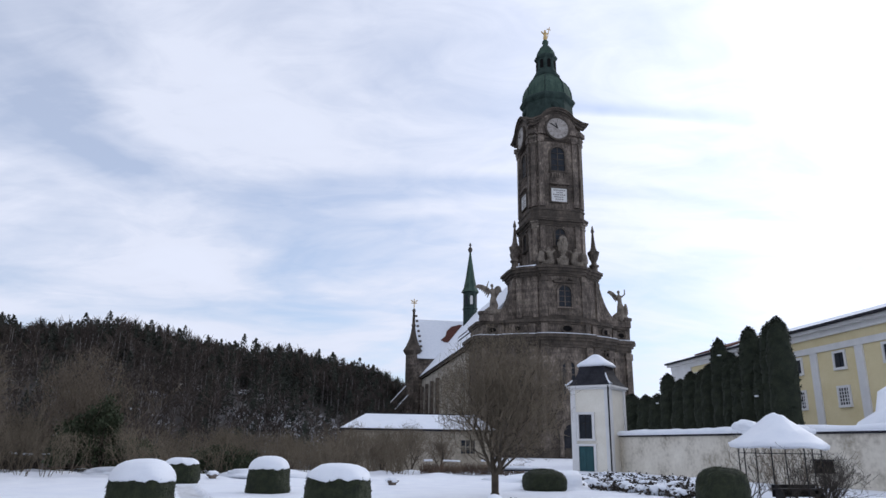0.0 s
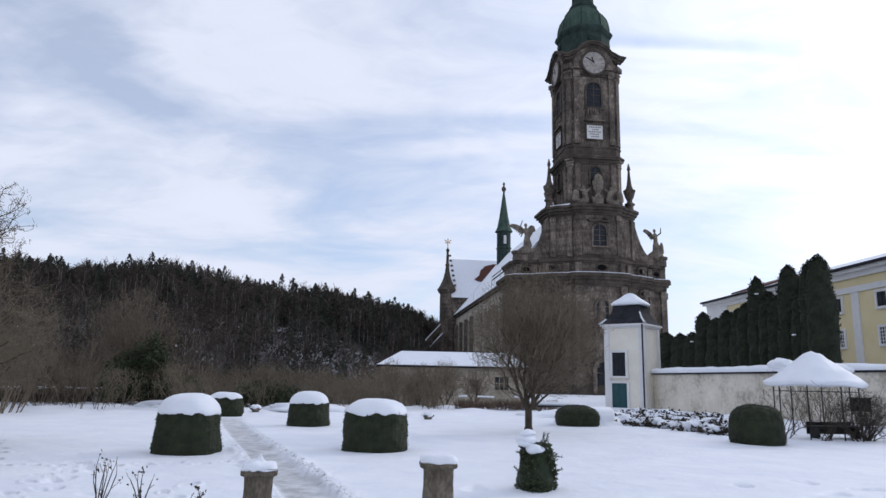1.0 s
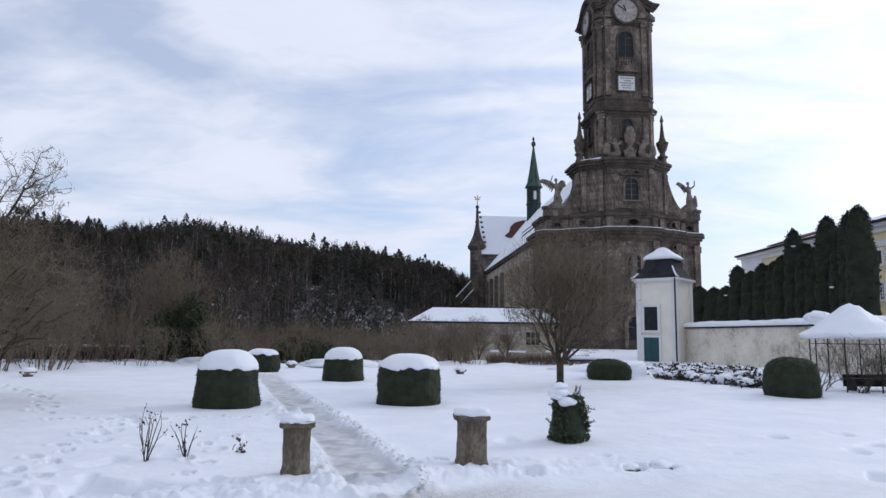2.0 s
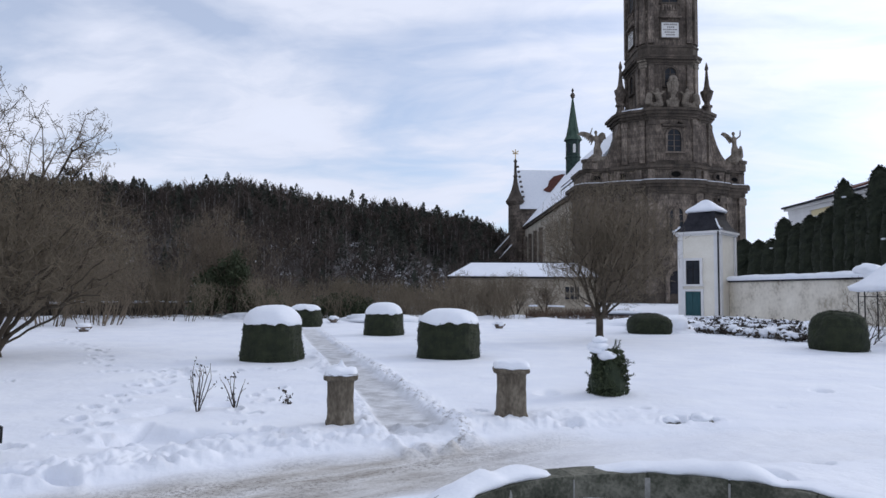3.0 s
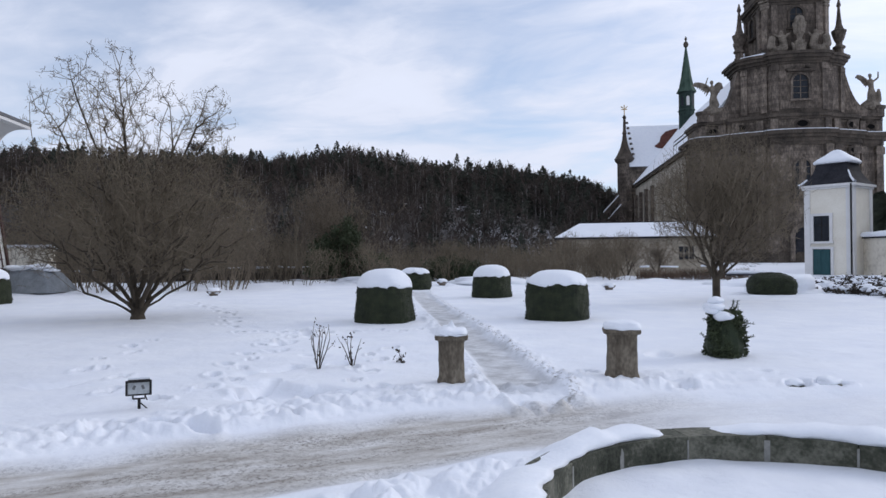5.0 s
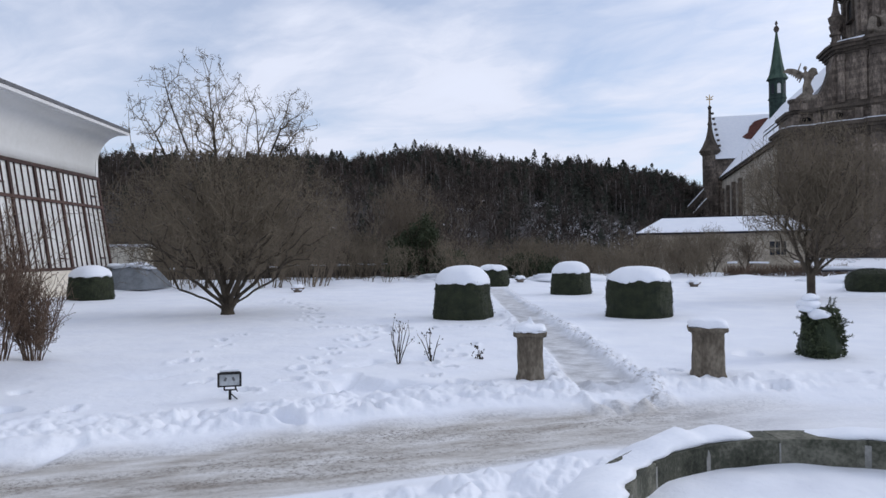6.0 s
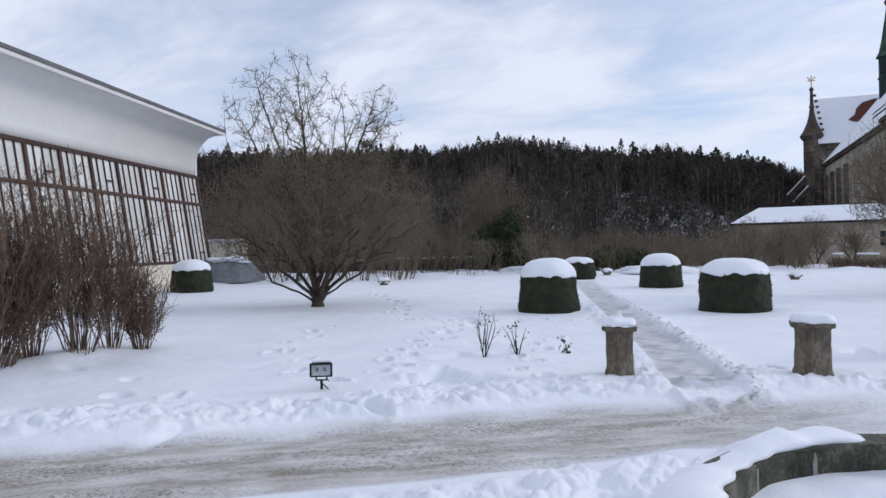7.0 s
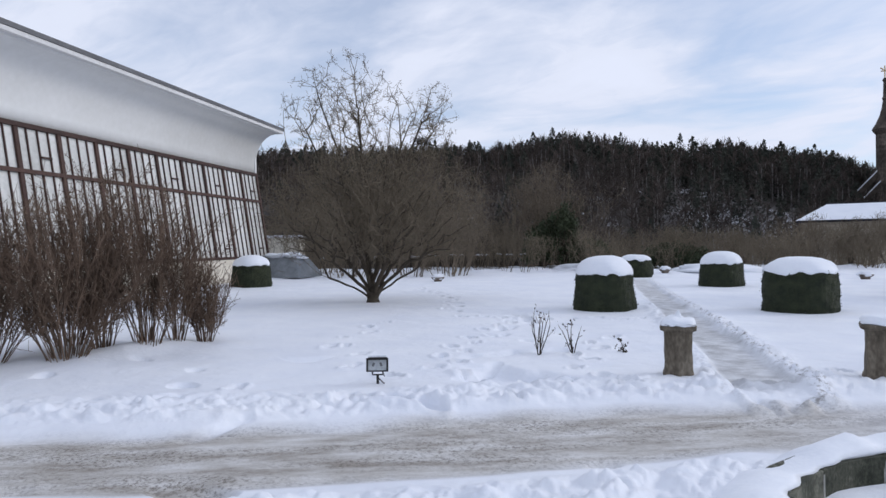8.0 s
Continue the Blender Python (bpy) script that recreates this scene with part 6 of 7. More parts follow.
def rose_bush():
    rng = np.random.default_rng(8)
    for x, y, n, h in ((-4.68, 8.75, 7, 0.62), (-4.3, 9.1, 5, 0.42), (-3.75, 9.6, 3, 0.22)):
        segs, tips, leaves = [], [], []
        for _ in range(n):
            a = rng.uniform(0, 6.28)
            grow(rng, (0, 0, -0.05), (0.32 * np.cos(a), 0.32 * np.sin(a), 1), h * rng.uniform(0.6, 1.05), 0.009, 1, segs, tips, 0.35, 0.3, (1, 2), 0.1, 0.35, 3, 0.003)
        t = split_wood("rose_bush", "bare rose bush with withered leaves in snow", "shrub", x, y, segs, 0.006, M_TWIG_D, M_TWIG_R, "rose bushes")
        pts = np.array(tips)[rng.integers(0, len(tips), 26)] + rng.normal(0, 0.025, (26, 3))
        flakes("withered_leaves", pts, 0.03, M_TWIG_D, t, rng)


rose_bush()


# ---- small conifer with snow ----
def small_conifer():
    rng = np.random.default_rng(77)
    x, y = 0.98, 11.45
    t = thing("small_conifer", "small bushy conifer weighed down with clumps of snow", "shrub", (x, y, gz(x, y) - 0.03))
    # dense body
    pts = []
    for _ in range(2600):
        z, a = rng.random() * 0.72, rng.uniform(0, 6.28)
        r = (0.33 - 0.13 * z) * (0.8 + 0.2 * rng.random()) * (1 + 0.16 * math.sin(3 * a + 5 * z))
        pts.append((r * math.cos(a), r * math.sin(a), z + 0.02))
    bm = lathe(bmesh.new(), [(0.25, 0.0), (0.29, 0.2), (0.25, 0.45), (0.19, 0.65), (0.05, 0.76)], 14)
    part("inner_boughs", bm, M_LEAF, t)
    flakes("needle_mass", pts, 0.03, M_NEEDLE, t, rng)
    # loose sprays of fresh needles
    for _ in range(30):
        a = rng.normal(0.15, 1.0) if rng.random() < 0.75 else rng.uniform(0, 6.28)
        z = rng.uniform(0.12, 0.72)
        p = np.array([0.2 * math.cos(a) * (1.1 - z), 0.2 * math.sin(a) * (1.1 - z), z])
        d = np.array([math.cos(a), math.sin(a), rng.uniform(0.3, 1.3)])
        segs, ln = [], rng.uniform(0.16, 0.30)
        for k in range(7):
            d = d / np.linalg.norm(d) + rng.normal(0, 0.12, 3)
            q = p + d / np.linalg.norm(d) * ln / 7
            segs.append((*p, *q, 0.006, 0.005))
            for _ in range(9):
                e = d * 0.7 + rng.normal(0, 0.7, 3)
                segs.append((*q, *(q + e / np.linalg.norm(e) * rng.uniform(0.025, 0.045)), 0.0035, 0.002))
            p = q
        tubes("spray", segs, M_NEEDLE, t, 3)
    for px, py, pz, s in ((-0.15, -0.08, 0.80, 0.16), (-0.02, -0.20, 0.66, 0.15), (-0.13, -0.04, 0.89, 0.13), (-0.20, -0.16, 0.73, 0.11)):
        bm = bmesh.new()
        bmesh.ops.create_icosphere(bm, subdivisions=3, radius=s)
        for v in bm.verts:
            v.co.z *= 0.5
            v.co += v.co.normalized() * 0.05 * noise.noise(v.co * 7 + Vector((px * 50, 0, 0)))
            v.co += Vector((px, py, pz))
        part("snow_clump", bm, M_SNOW, t, "clump of snow", True)


small_conifer()


# ---- gazebo ----
def gazebo():
    g = thing("gazebo", "thin iron garden gazebo with deep snow on its roof", "gazebo", (12.05, 25.3, gz(12.05, 25.3)), 10)
    n, r = 8, 1.35
    for i in range(n):
        a = 2 * math.pi * i / n
        tubes("post", [(r * math.cos(a), r * math.sin(a), -0.1, r * math.cos(a), r * math.sin(a), 1.85, 0.022, 0.022)], M_IRON, g, 6)
        b = 2 * math.pi * (i + 1) / n
        rows = [(r * math.cos(a), r * math.sin(a), z, r * math.cos(b), r * math.sin(b), z, 0.014, 0.014) for z in (1.82, 1.6)]
        rows += [(r * math.cos(a), r * math.sin(a), 1.85, 0, 0, 2.75, 0.016, 0.016)]
        tubes("roof_bar", rows, M_IRON, g, 5)
    prof = [(1.42, 1.78), (1.60, 1.80), (1.62, 1.92), (1.30, 2.16), (0.92, 2.42), (0.60, 2.66), (0.27, 2.90), (0.02, 3.0)]
    fine = [(float(np.interp(q, range(8), [a[0] for a in prof])), float(np.interp(q, range(8), [a[1] for a in prof]))) for q in np.linspace(0, 7, 22)]
    bm = lathe(bmesh.new(), fine, 40)
    for v in bm.verts:
        v.co.z += 0.09 * noise.noise(v.co * 1.6) + 0.04 * noise.noise(v.co * 4)
        v.co += Vector((v.co.x, v.co.y, 0)) * 0.05 * noise.noise(v.co * 2.3 + Vector((3, 0, 0)))
    part("roof_snow", bm, M_SNOW, g, "deep smooth snow", True)
    part("bench", boxes([(0.5, -0.2, 0.40, 1.7, 0.5, 0.06), (0.5, 0.1, 0.34, 1.7, 0.05, 0.42), (-0.25, -0.2, 0.2, 0.06, 0.4, 0.42), (1.25, -0.2, 0.2, 0.06, 0.4, 0.42)]), M_IRON, g, "dark bench")


gazebo()
rng_v = np.random.default_rng(91)
for k in range(5):
    segs, tips = [], []
    a = (3.5, 4.4, 5.2, 5.95, 5.75)[k]
    for _ in range(9 if k < 3 else 22):
        grow(rng_v, (1.45 * np.cos(a) + rng_v.normal(0, 0.1), 1.45 * np.sin(a) + rng_v.normal(0, 0.1), 0), (rng_v.normal(0, 0.4), rng_v.normal(0, 0.4), 1), 0.75, 0.016, 3, segs, tips, 0.6, 0.15, (2, 2), 0.25, 0.75, 3, 0.004)
    split_wood("climbing_vine", "tangled bare climber on the gazebo", "climber", 12.05, 25.3, segs, 0.012, M_TWIG_D, M_TWIG_D, "gazebo climbers")


# ---- columnar evergreens behind the wall ----
def thuja(x, y, h, w, seed):
    rng = np.random.default_rng(seed)
    t = thing("thuja_tree", "tall dark columnar evergreen behind the garden wall", "tree", (x, y, -0.05), 0, "columnar evergreens")
    segs = [(0, 0, 0, 0, 0, h * 0.5, 0.14, 0.08)]
    tubes("trunk", segs, M_BARK, t, 6)
    bm = bmesh.new()
    prof = [(0.55, 0.2), (0.9, 0.1 * h), (1.0, 0.3 * h), (0.97, 0.55 * h), (0.90, 0.75 * h), (0.74, 0.9 * h), (0.45, 0.97 * h), (0.03, h)]
    fine = [(float(np.interp(q, range(8), [a[0] for a in prof])) * w / 2, float(np.interp(q, range(8), [a[1] for a in prof]))) for q in np.linspace(0, 7, 40)]
    lathe(bm, fine, 22)
    for v in bm.verts:
        k = 0.16 * noise.noise(v.co * 1.1 + Vector((seed, 0, 0))) + 0.10 * noise.noise(v.co * 3.5 + Vector((0, seed, 0)))
        v.co += Vector((v.co.x, v.co.y, 0)) * k
    pts = np.array([v.co for v in bm.verts])
    crown = part("crown", bm, M_THUJA, t)
    p = pts[rng.integers(0, len(pts), 2600)] + rng.normal(0, 0.06, (2600, 3)) + np.array([0, 0, 0.05])
    flakes("spray_mass", p, 0.085, M_THUJA, crown, rng)
    for _ in range(4):
        q = pts[rng.integers(0, len(pts))]
        if q[1] < 0 and rng.random() < 0.6:
            bm = bmesh.new()
            bmesh.ops.create_icosphere(bm, subdivisions=2, radius=0.17)
            for v in bm.verts:
                v.co = Vector((v.co.x, v.co.y, v.co.z * 0.4)) + Vector(q)
            part("snow_clump", bm, M_SNOW, t, "", True)


for i, (az, d, el, w) in enumerate(((15.3, 80, 4.2, 2.6), (16.4, 78, 4.1, 2.4), (17.3, 74, 4.2, 2.2), (18.15, 70, 5.75, 1.9), (19.1, 68, 5.3, 2.2), (19.9, 66, 5.85, 1.9), (20.8, 64, 6.0, 2.0), (21.3, 60, 6.4, 1.8), (22.1, 58, 8.3, 1.7), (22.9, 56, 7.2, 1.8), (23.6, 55, 6.9, 1.9), (24.35, 53, 9.1, 1.9), (25.1, 51, 7.4, 1.6), (25.75, 50, 9.3, 1.6), (26.35, 49, 9.75, 1.8))):
    thuja(d * math.sin(radians(az)), d * math.cos(radians(az)), 1.65 + d * math.tan(radians(el)), w, 200 + i)


# ---- hillside forest ----
def forest():
    rng = np.random.default_rng(3)
    n = 6900
    az = rng.uniform(-84, 15, n)
    r = np.where(np.arange(n) < 4000, 100 + 170 * rng.random(n) ** 0.8, rng.uniform(205, 262, n))
    az, r = np.concatenate([az, rng.uniform(-12, 0, 520)]), np.concatenate([r, rng.uniform(200, 262, 520)])
    n = len(az)
    x, y = r * np.sin(np.radians(az)), r * np.cos(np.radians(az))
    a = radians(9.7)
    u, v = (x - CH[0]) * math.cos(a) + (y - CH[1]) * math.sin(a), -(x - CH[0]) * math.sin(a) + (y - CH[1]) * math.cos(a)
    keep = ~((np.abs(u) < 25) & (v > -20) & (v < 100)) & ~((az > 1) & (r < 235))
    keep &= ~((az > -17) & (az < -5) & (az < -8) & (r < 188) & (rng.random(n) < 0.5))
    x, y, r, az = x[keep], y[keep], r[keep], az[keep]
    z = height(x, y) - 0.3
    share = np.where(r > 205, 0.40, np.where((az > -20) & (r > 150), 0.38, 0.10))
    share = np.where((r > 215) & (az > -34) & (az < -27), 0.3, share)
    spruce_like = rng.random(len(x)) < share
    trunks, twigs, spruce = [], [], []
    for i in range(len(x)):
        c = np.array([x[i], y[i], z[i]])
        if spruce_like[i]:
            h = rng.uniform(7, 12.5) * (1.18 if rng.random() < 0.12 else 1.0)
            w = h * rng.uniform(0.22, 0.36)
            trunks.append((*c, *(c + np.array([0, 0, 0.3 * h])), 0.2, 0.15))
            k = int(210 * (h / 10) ** 2)
            f = rng.random(k) ** 1.15
            t, q = rng.uniform(0, 6.28, k), rng.random(k) ** 0.4
            rr = (w * (1 - f) ** 0.8 * (0.78 + 0.3 * np.abs(np.sin(f * 19 + i))) + 0.08) * q
            spruce.append(np.stack([c[0] + rr * np.cos(t), c[1] + rr * np.sin(t), c[2] + h * (0.03 + 0.97 * f)], -1))
        else:
            h = rng.uniform(9, 14.5)
            axis = np.array([*rng.normal(0, 0.5, 2), h * 0.75])
            trunks.append((*c, *(c + axis), rng.uniform(0.12, 0.24), 0.07))
            m = 15
            f = rng.uniform(0.40, 1.0, (m, 1))
            p = c + axis * f
            d = np.concatenate([rng.normal(0, 0.8, (m, 2)), rng.uniform(0.5, 1.4, (m, 1))], 1)
            q = p + d / np.linalg.norm(d, axis=1, keepdims=True) * rng.uniform(1.6, 3.6, (m, 1))
            twigs.append(np.concatenate([p, q, np.full((m, 1), 0.085), np.full((m, 1), 0.04)], 1))
            mid = np.repeat((p + q) / 2, 2, axis=0)
            e = np.repeat(d, 2, axis=0) + rng.normal(0, 0.8, (2 * m, 3))
            e = e / np.linalg.norm(e, axis=1, keepdims=True) * rng.uniform(0.9, 2.2, (2 * m, 1))
            twigs.append(np.concatenate([mid, mid + e, np.full((2 * m, 1), 0.065), np.full((2 * m, 1), 0.035)], 1))
    for ob, lab in ((tubes("forest_trunks", trunks, M_TRUNKS, None, 4), "slender pale trunks of the hillside wood"), (tubes("forest_branches", np.concatenate(twigs), M_FOREST), "dark bare branches of the hillside wood"), (flakes("spruce_wood", np.concatenate(spruce), 0.40, M_CONIFER, None, rng, "", 1.5), "dark spruces on the wooded hill")):
        tagged(ob, lab, "forest", kind="stuff")


forest()


# ---- hedge and scrub along the garden's far edge ----
def scrub():
    rng = np.random.default_rng(21)
    segs, tips = [], []
    for _ in range(330):
        az = rng.uniform(-62, -3)
        d = rng.uniform(39, 58) if az > -22 else rng.uniform(37, 60)
        x, y = d * math.sin(radians(az)), d * math.cos(radians(az))
        h = rng.uniform(1.2, 2.6) + (1.2 if az < -30 else 0) * rng.random()
        z = gz(x, y)
        for _ in range(7):
            a = rng.uniform(0, 6.28)
            q = rng.uniform(0, 0.6)
            grow(rng, (x + q * np.cos(a), y + q * np.sin(a), z - 0.1), (0.45 * np.cos(a), 0.45 * np.sin(a), 1), h * 0.5, 0.017, 2, segs, tips, 0.45, 0.3, (2, 2), 0.18, 0.65, 2, 0.009)
    ob = tubes("scrub", np.concatenate([np.array(segs), fuzz(rng, tips, 2, 0.4, 0.008, 0.8)]), M_TWIG_T)
    tagged(ob, "tangled leafless brown scrub along the garden edge", "scrub", kind="stuff")


scrub()


def tall_bush(x, y, h, w, n, seed, label, m=None, up=0.4):
    ring_shrub("tall_shrub", label, x, y, int(n * 0.36), h, w, seed, m or M_TWIG, up, 4, 0.024, 0.008, "tall bare shrubs", 0.40, 0.16, 1)


tall_bush(-20.6, 40.6, 7.6, 4.2, 110, 61, "tall pale bare willow shrub at the garden edge")
tall_bush(-24.5, 37.0, 3.6, 4.0, 55, 64, "bare brown shrub at the garden edge", M_TWIG_D)
tall_bush(-30.5, 36.0, 4.2, 5.0, 60, 65, "dark bare shrub behind the lawn", M_TWIG_D)
tall_bush(-33.0, 33.0, 4.6, 5.0, 60, 66, "dark bare shrub behind the lawn", M_TWIG_D)
tall_bush(-28.0, 39.0, 4.4, 5.0, 60, 67, "dark bare shrub behind the lawn", M_TWIG_D)
tall_bush(-34.0, 30.0, 5.0, 5.0, 60, 68, "dark bare shrub behind the greenhouse", M_TWIG_D)


def round_bush(x, y, h, w, n, seed, label, m):
    """A bare bush that forks from a few stems into a dense round head of twigs."""
    rng = np.random.default_rng(seed)
    rt, aw = np.array([1.0, 0, 0]), np.array([0, 1.0, 0])
    stems = [np.array([0.25 * w * k * math.cos(a), 0.25 * w * k * math.sin(a), 0.42 * h * k]) for a in rng.uniform(0, 6.28, 6) for k in (0.3, 0.6, 1.0)]
    crown = crown_points(rng, n, (0, 0, 0.6 * h), (0.5 * w, 0.5 * w, 0.42 * h), rt, aw, 0.8, 0.25 * h)
    segs, nodes, ends = branch_out(rng, np.concatenate([[[0, 0, -0.05]], stems, crown]), 0.55, 0.009, 2.4)
    split_wood("round_bush", label, "shrub", x, y, segs, 0.022, M_BARK, m, "round bare bushes", 4, fuzz(rng, nodes[nodes[:, 2] > 0.3 * h], 4, 0.34, 0.0085, 1.0))


for i, (x, y, h, w, n) in enumerate(((-5.7, 46.0, 2.9, 2.5, 330), (-3.9, 46.8, 2.7, 2.4, 330), (-2.0, 46.4, 3.0, 3.0, 420), (0.0, 48.5, 2.6, 2.2, 260), (-13.5, 44.0, 2.6, 2.6, 300), (-9.6, 45.5, 2.2, 2.4, 260), (-28.5, 37.5, 3.2, 4.0, 420), (-23.6, 39.5, 3.0, 3.6, 380))):
    round_bush(x, y, h, w, n, 700 + i, "bare brown bush before the low house" if x > -7 else "bare brown bush at the garden edge", M_TWIG if x > -7 else M_TWIG_T)
round_bush(-21.0, 41.2, 7.0, 4.6, 900, 721, "tall pale bare willow at the garden edge", M_TWIG)


def evergreen_clump(x, y, w, h, seed, label):
    rng = np.random.default_rng(seed)
    t = thing("evergreen_shrub", label, "shrub", (x, y, gz(x, y)), 0, "evergreen shrubs")
    segs, pts = [], []
    for _ in range(int(60 * w)):
        a, q = rng.uniform(0, 6.28), rng.random() ** 0.5
        z = h * rng.uniform(0.15, 1.0) * (1 - 0.35 * q)
        p = np.array([0.5 * w * q * np.cos(a), 0.5 * w * q * np.sin(a), z])
        segs.append((0.3 * p[0], 0.3 * p[1], 0, *p, 0.03, 0.01))
        pts.append(p + rng.normal(0, 0.16, (60, 3)))
    tubes("branches", segs, M_BARK, t, 3)
    flakes("leaf_mass", np.concatenate(pts), 0.085, M_NEEDLE, t, rng)


evergreen_clump(-18.6, 38.5, 1.9, 4.3, 71, "dark ivy-green evergreen shrub at the garden edge")
evergreen_clump(-19.9, 38.2, 2.0, 2.9, 75, "dark green evergreen shrub at the garden edge")
evergreen_clump(-16.8, 38.8, 2.2, 1.7, 72, "low dark green shrub at the garden edge")
evergreen_clump(-12.2, 40.0, 3.4, 1.3, 73, "low green shrub at the garden edge")


# ---- small things of the garden ----
def blob(name, x, y, z, s, flat, seed, parent=None, material=None):
    bm = bmesh.new()
    bmesh.ops.create_icosphere(bm, subdivisions=3, radius=s)
    for v in bm.verts:
        v.co += v.co.normalized() * s * 0.45 * noise.noise(v.co * (1.6 / s) + Vector((seed, 0, 0)))
        v.co = Vector((v.co.x + x, v.co.y + y, v.co.z * flat + z))
    return part(name, bm, material or M_SNOW, parent, "", True)


def perennial(seed):
    rng = np.random.default_rng(seed)
    t = thing("perennial_clump", "withered dark perennial clump under lumps of snow", "plant", (0, 0, 0), 0, "snowy flower bed")
    pts = rng.normal(0, 1, (90, 3)) * np.array([0.26, 0.22, 0.08]) + np.array([0, 0, 0.13])
    flakes("foliage", pts, 0.10, M_TWIG_D, t, rng)
    for k in range(3):
        blob("snow_lump", rng.uniform(-0.3, 0.3), rng.uniform(-0.25, 0.15), rng.uniform(0.14, 0.26), rng.uniform(0.14, 0.26), 0.55, seed * 7 + k, t)
    return t


def snowy_shrub(x, y, w, h, seed, label):
    ring_shrub("snowy_shrub", label, x, y, 22, h * 1.15, w, seed, M_TWIG, 0.3, 4, 0.018, 0.006, "tall bare shrubs", 0.4, 0.16)
    rng = random.Random(seed)
    load = thing("snow_load", "clumps of snow lying on a bare shrub", "snow", (x, y, gz(x, y) + h * 0.93), 0, "snow heaps")
    for k in range(9):
        blob("snow_clump", rng.uniform(-0.45, 0.45) * w, rng.uniform(-0.2, 0.2) * w, rng.uniform(-0.15, 0.25), rng.uniform(0.28, 0.55), 0.5, seed + k, load)


def flower_bed():
    rng = random.Random(17)
    first = [perennial(k) for k in (301, 302, 303, 304)]
    n = 0
    for i in range(26):
        for row in range(3):
            t = (i + 0.35 * rng.random()) / 26
            x, y = 6.3 + 3.0 * t + 1.7 * row + rng.uniform(-0.3, 0.3), 33.8 - 8.5 * t + 4.0 * row + rng.uniform(-1.2, 1.2)
            m = pose(x, y, gz(x, y) - 0.02, 0, 0, rng.uniform(0, 360)) @ Matrix.Scale(rng.uniform(0.75, 1.35), 4)
            if n < 4:
                first[n].matrix_basis = m
            else:
                c = copy_thing(first[n % 4], Matrix())
                c.matrix_basis = m
            n += 1


flower_bed()


def bird_bath(x, y, seed):
    t = thing("bird_bath", "small round stone bowl filled with snow", "bird bath", (x, y, gz(x, y)), 0, "stone bowls")
    part("bowl", lathe(bmesh.new(), [(0.16, -0.05), (0.17, 0.06), (0.28, 0.14), (0.29, 0.19)], 18), M_STONE, t)
    blob("snow_heap", 0, 0, 0.2, 0.27, 0.5, seed, t)


bird_bath(-17.6, 24.0, 3)
bird_bath(-2.1, 31.2, 5)
bird_bath(-10.6, 33.3, 8)


def pit_stone(x, y, seed, size):
    t = thing("garden_stone", "dark stone and pit shade under a lump of snow", "stone", (x, y, gz(x, y)), 0, "buried stones")
    blob("stone", 0, 0, 0.03, size, 0.6, seed, t, M_RIM)
    blob("snow_lump", -0.02, 0.06, size * 0.75, size * 0.95, 0.5, seed + 2, t)


# the last dark stone is added in a footprint pit to stand for its shade
for k, (x, y, q) in enumerate(((1.60, 9.22, 0.12), (2.0, 9.28, 0.15), (-3.5, 7.12, 0.11))):
    pit_stone(x, y, 60 + 5 * k, q)


def low_hedge(x0, y0, x1, y1, h, seed, label, m):
    """A low bare hedge with a broken strip of snow on its top."""
    rng = np.random.default_rng(seed)
    t = thing("low_hedge", label, "hedge", (x0, y0, gz(x0, y0)), 0, "low hedges")
    ln = math.hypot(x1 - x0, y1 - y0)
    d = np.array([x1 - x0, y1 - y0]) / ln
    segs = []
    for _ in range(int(ln * 170)):
        s, w = rng.uniform(0, ln), rng.normal(0, 0.14)
        p = np.array([d[0] * s - d[1] * w, d[1] * s + d[0] * w, rng.uniform(-0.1, 0.3 * h)])
        q = p + np.array([rng.normal(0, 0.16), rng.normal(0, 0.16), rng.uniform(0.3, 0.75) * h])
        q[2] = min(q[2], h + rng.uniform(-0.05, 0.08))
        segs.append((*p, *q, 0.014, 0.008))
    tubes("hedge_wood", segs, m, t, 3)
    s = 0.0
    k = 0
    while s < ln:
        g = rng.uniform(0.5, 1.6)
        if rng.random() < 0.75:
            c = s + g / 2
            bm = box(bmesh.new(), d[0] * c, d[1] * c, h + 0.02, g * 0.7, 0.22, 0.10, math.degrees(math.atan2(d[1], d[0])), bevel=0.04)
            for v in bm.verts:
                v.co.z += 0.09 * noise.noise(v.co * 2 + Vector((seed, 0, 0)))
            part("snow_strip", bm, M_SNOW, t, "", True)
        s += g + rng.uniform(0, 0.4)
        k += 1


low_hedge(-27.5, 36.0, -22.0, 39.0, 0.75, 401, "low dark hedge with a strip of snow", M_TWIG_D)
low_hedge(-33.0, 31.5, -28.0, 35.6, 0.75, 402, "low dark hedge with a strip of snow", M_TWIG_D)
low_hedge(-1.2, 43.0, 5.2, 44.5, 0.75, 403, "low red-brown hedge with snow beside the house", M_TWIG_R)


def snowy_bench():
    t = thing("garden_bench", "low garden bench buried under snow", "bench", (4.6, 41.0, gz(4.6, 41.0)), 8)
    part("seat", boxes([(0, 0, 0.42, 2.0, 0.5, 0.08)]), M_SLATE, t)
    for x in (-0.85, 0.85):
        part("leg", boxes([(x, 0, 0.2, 0.12, 0.42, 0.42)]), M_STONE, t)
    part("snow_cap", box(bmesh.new(), 0, 0, 0.56, 2.05, 0.56, 0.2, bevel=0.08), M_SNOW, t, "", True)


snowy_bench()


def snow_drift(x, y, w, h, seed, label):
    ob = blob("snow_drift", 0, 0, 0, w, h / w, seed)
    ob.location = (x, y, gz(x, y))
    tagged(ob, label, "snow", "snow heaps")


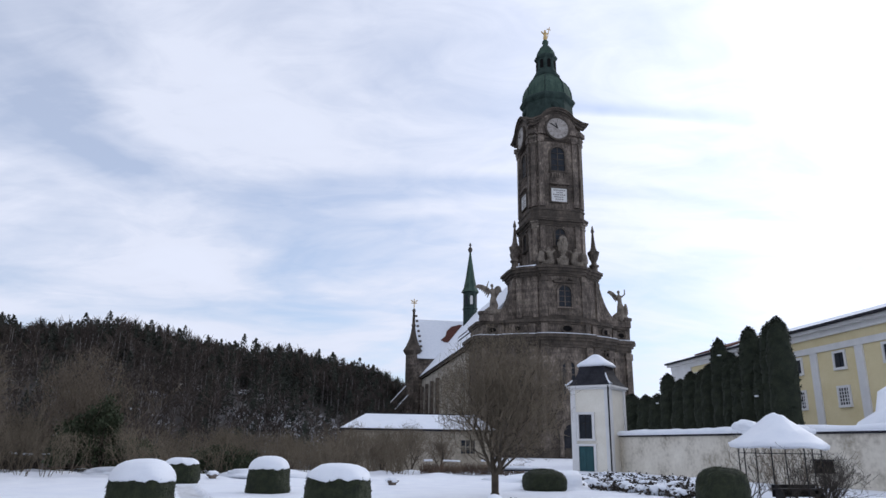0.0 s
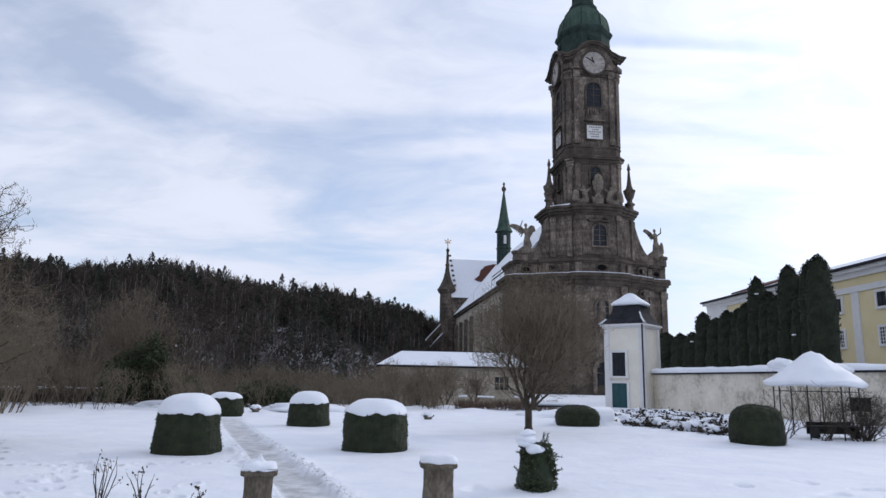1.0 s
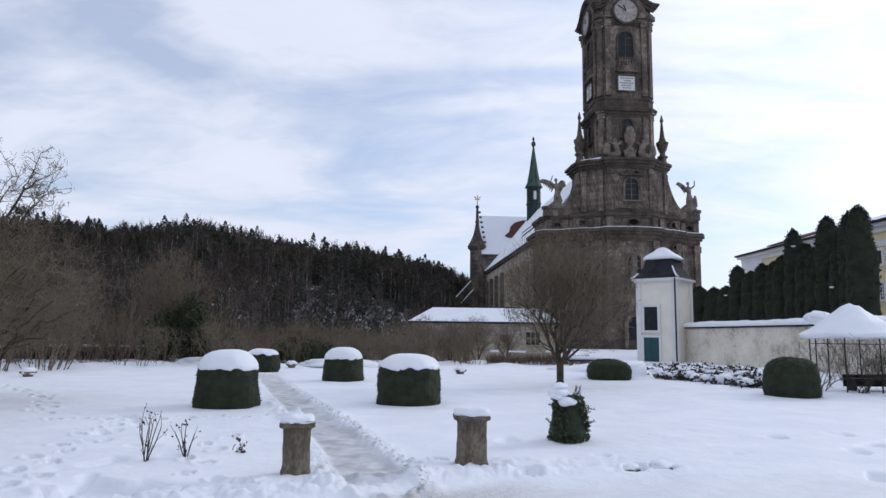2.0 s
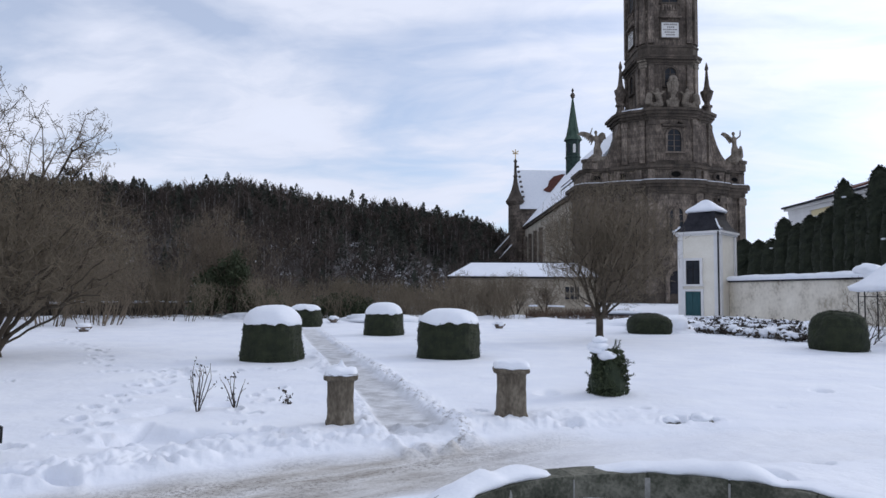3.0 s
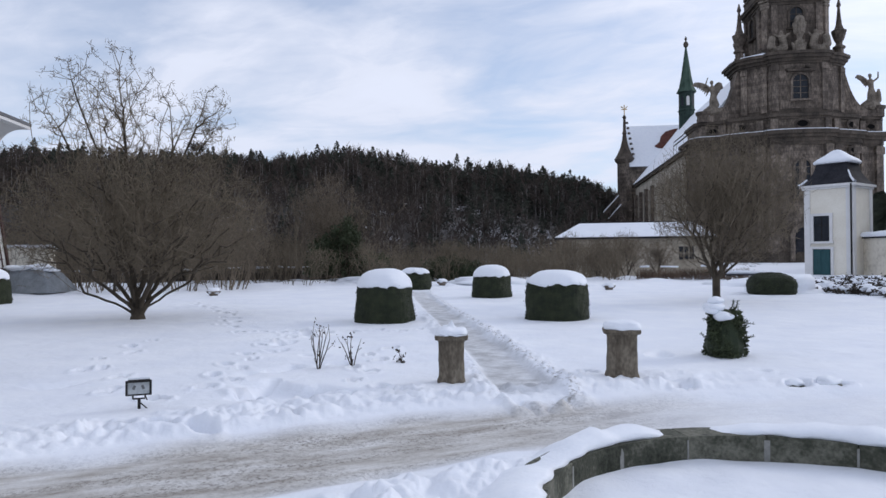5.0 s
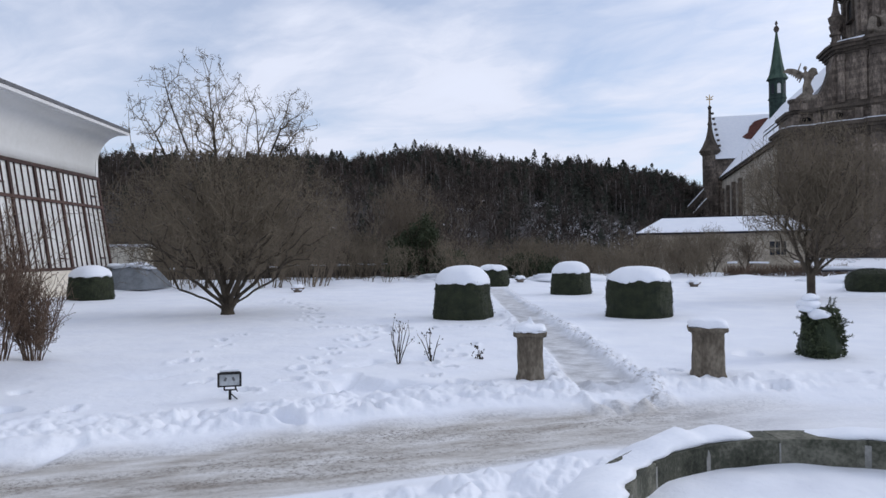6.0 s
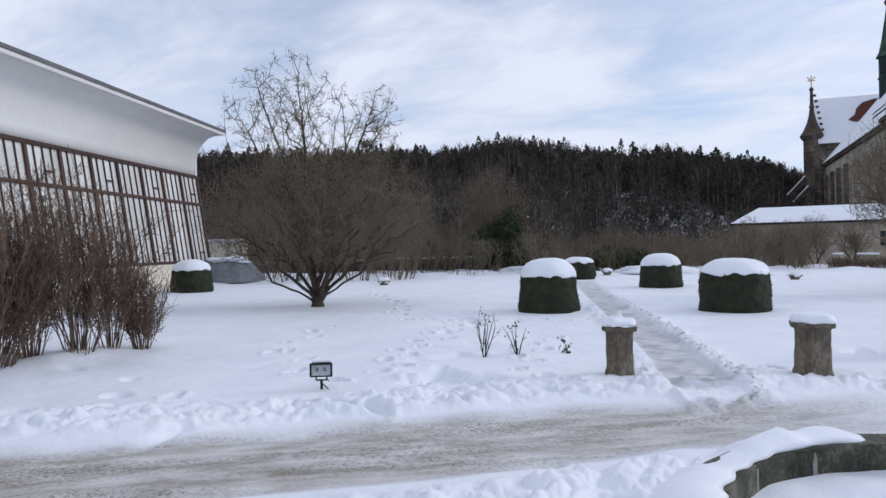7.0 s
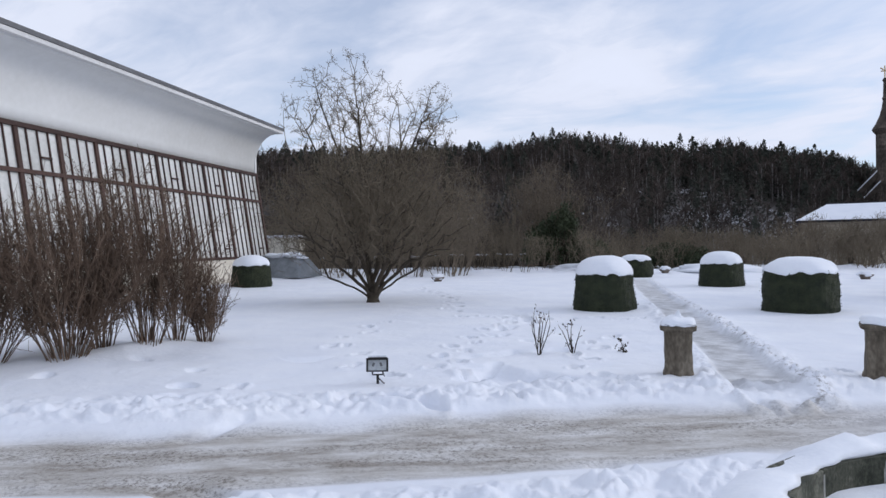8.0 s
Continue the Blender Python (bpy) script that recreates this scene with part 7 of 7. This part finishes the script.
snow_drift(5.9, 38.5, 3.2, 0.35, 11, "long low heap of shovelled snow")
snow_drift(5.0, 31.2, 1.6, 0.75, 12, "low heap of snow beside a yew bush")
snow_drift(-16.0, 36.5, 2.0, 0.35, 14, "low snow bank at the garden edge")
snow_drift(-9.0, 36.0, 2.2, 0.35, 15, "low snow bank at the garden edge")


def tarp_pile():
    x, y = -27.2, 24.0
    t = thing("covered_pile", "garden pile under grey tarpaulin dusted with snow", "tarpaulin", (x, y, gz(x, y)), 20)
    bm = bmesh.new()
    bmesh.ops.create_grid(bm, x_segments=34, y_segments=24, size=1)
    for v in bm.verts:
        a, b = v.co.x, v.co.y
        e = max(abs(a) ** 3, abs(b) ** 3)
        z = 1.15 * (1 - e) + 0.22 * noise.noise(Vector((a * 1.6, b * 1.6, 4))) * (1 - e)
        z += 0.10 * abs(noise.noise(Vector((a * 5, b * 5, 7)))) * (1 - e * 0.4)
        v.co = Vector((a * 1.3, b * 1.3, max(-0.05, z)))
    part("tarpaulin", bm, M_TARP, t, "creased grey tarpaulin", True)
    for k, (px, py, pz, s) in enumerate(((-0.55, -0.4, 1.12, 0.55), (0.2, -0.2, 1.16, 0.6), (0.7, -0.1, 1.0, 0.4), (-0.85, -0.5, 0.85, 0.3))):
        blob("snow_patch", px, py, pz, s, 0.22, 30 + k, t)


tarp_pile()


def back_shed():
    t = thing("low_shed", "low cream shed behind the greenhouse", "shed", (-31.2, 25.6, 0), 40)
    part("wall", boxes([(0, 1.2, 1.0, 4.2, 2.4, 2.3)]), M_PLASTER, t)
    part("roof", box(bmesh.new(), 0, 1.2, 2.22, 4.5, 2.7, 0.16, bevel=0.04), M_SNOW, t, "flat roof with snow")


back_shed()


def nest():
    rng = np.random.default_rng(6)
    c = np.array([-12.4 + 0.5, 14.9 + 0.6, 4.6])
    segs = []
    for _ in range(160):
        a = rng.uniform(0, 6.28)
        p = np.array([0.13 * np.cos(a), 0.13 * np.sin(a), rng.normal(0, 0.05)])
        q = p + rng.normal(0, 0.09, 3)
        segs.append((*p, *q, 0.008, 0.006))
    t = thing("bird_nest", "dark twig nest in the bare tree", "nest", tuple(c))
    tubes("nest_wood", segs, M_TWIG_D, t, 3)


def thicket():
    """Bare brown bushes crowded behind the lawn tree."""
    for i, (x, y, h, w, n) in enumerate(((-21.5, 27.0, 5.6, 3.4, 46), (-20.3, 28.8, 5.0, 3.0, 46), (-24.5, 25.5, 5.4, 3.4, 46), (-27.5, 27.0, 5.6, 3.6, 46), (-22.5, 31.5, 6.2, 4.0, 46))):
        tall_bush(x, y, h, w, n, 81 + i, "dense bare brown bush behind the lawn tree")


thicket()

snowy_shrub(15.0, 31.2, 3.2, 2.7, 501, "bare shrub bowed under snow beside the gazebo")
snow_drift(22.9, 34.9, 2.7, 4.2, 513, "high snow-covered heap behind the garden wall")
nest()
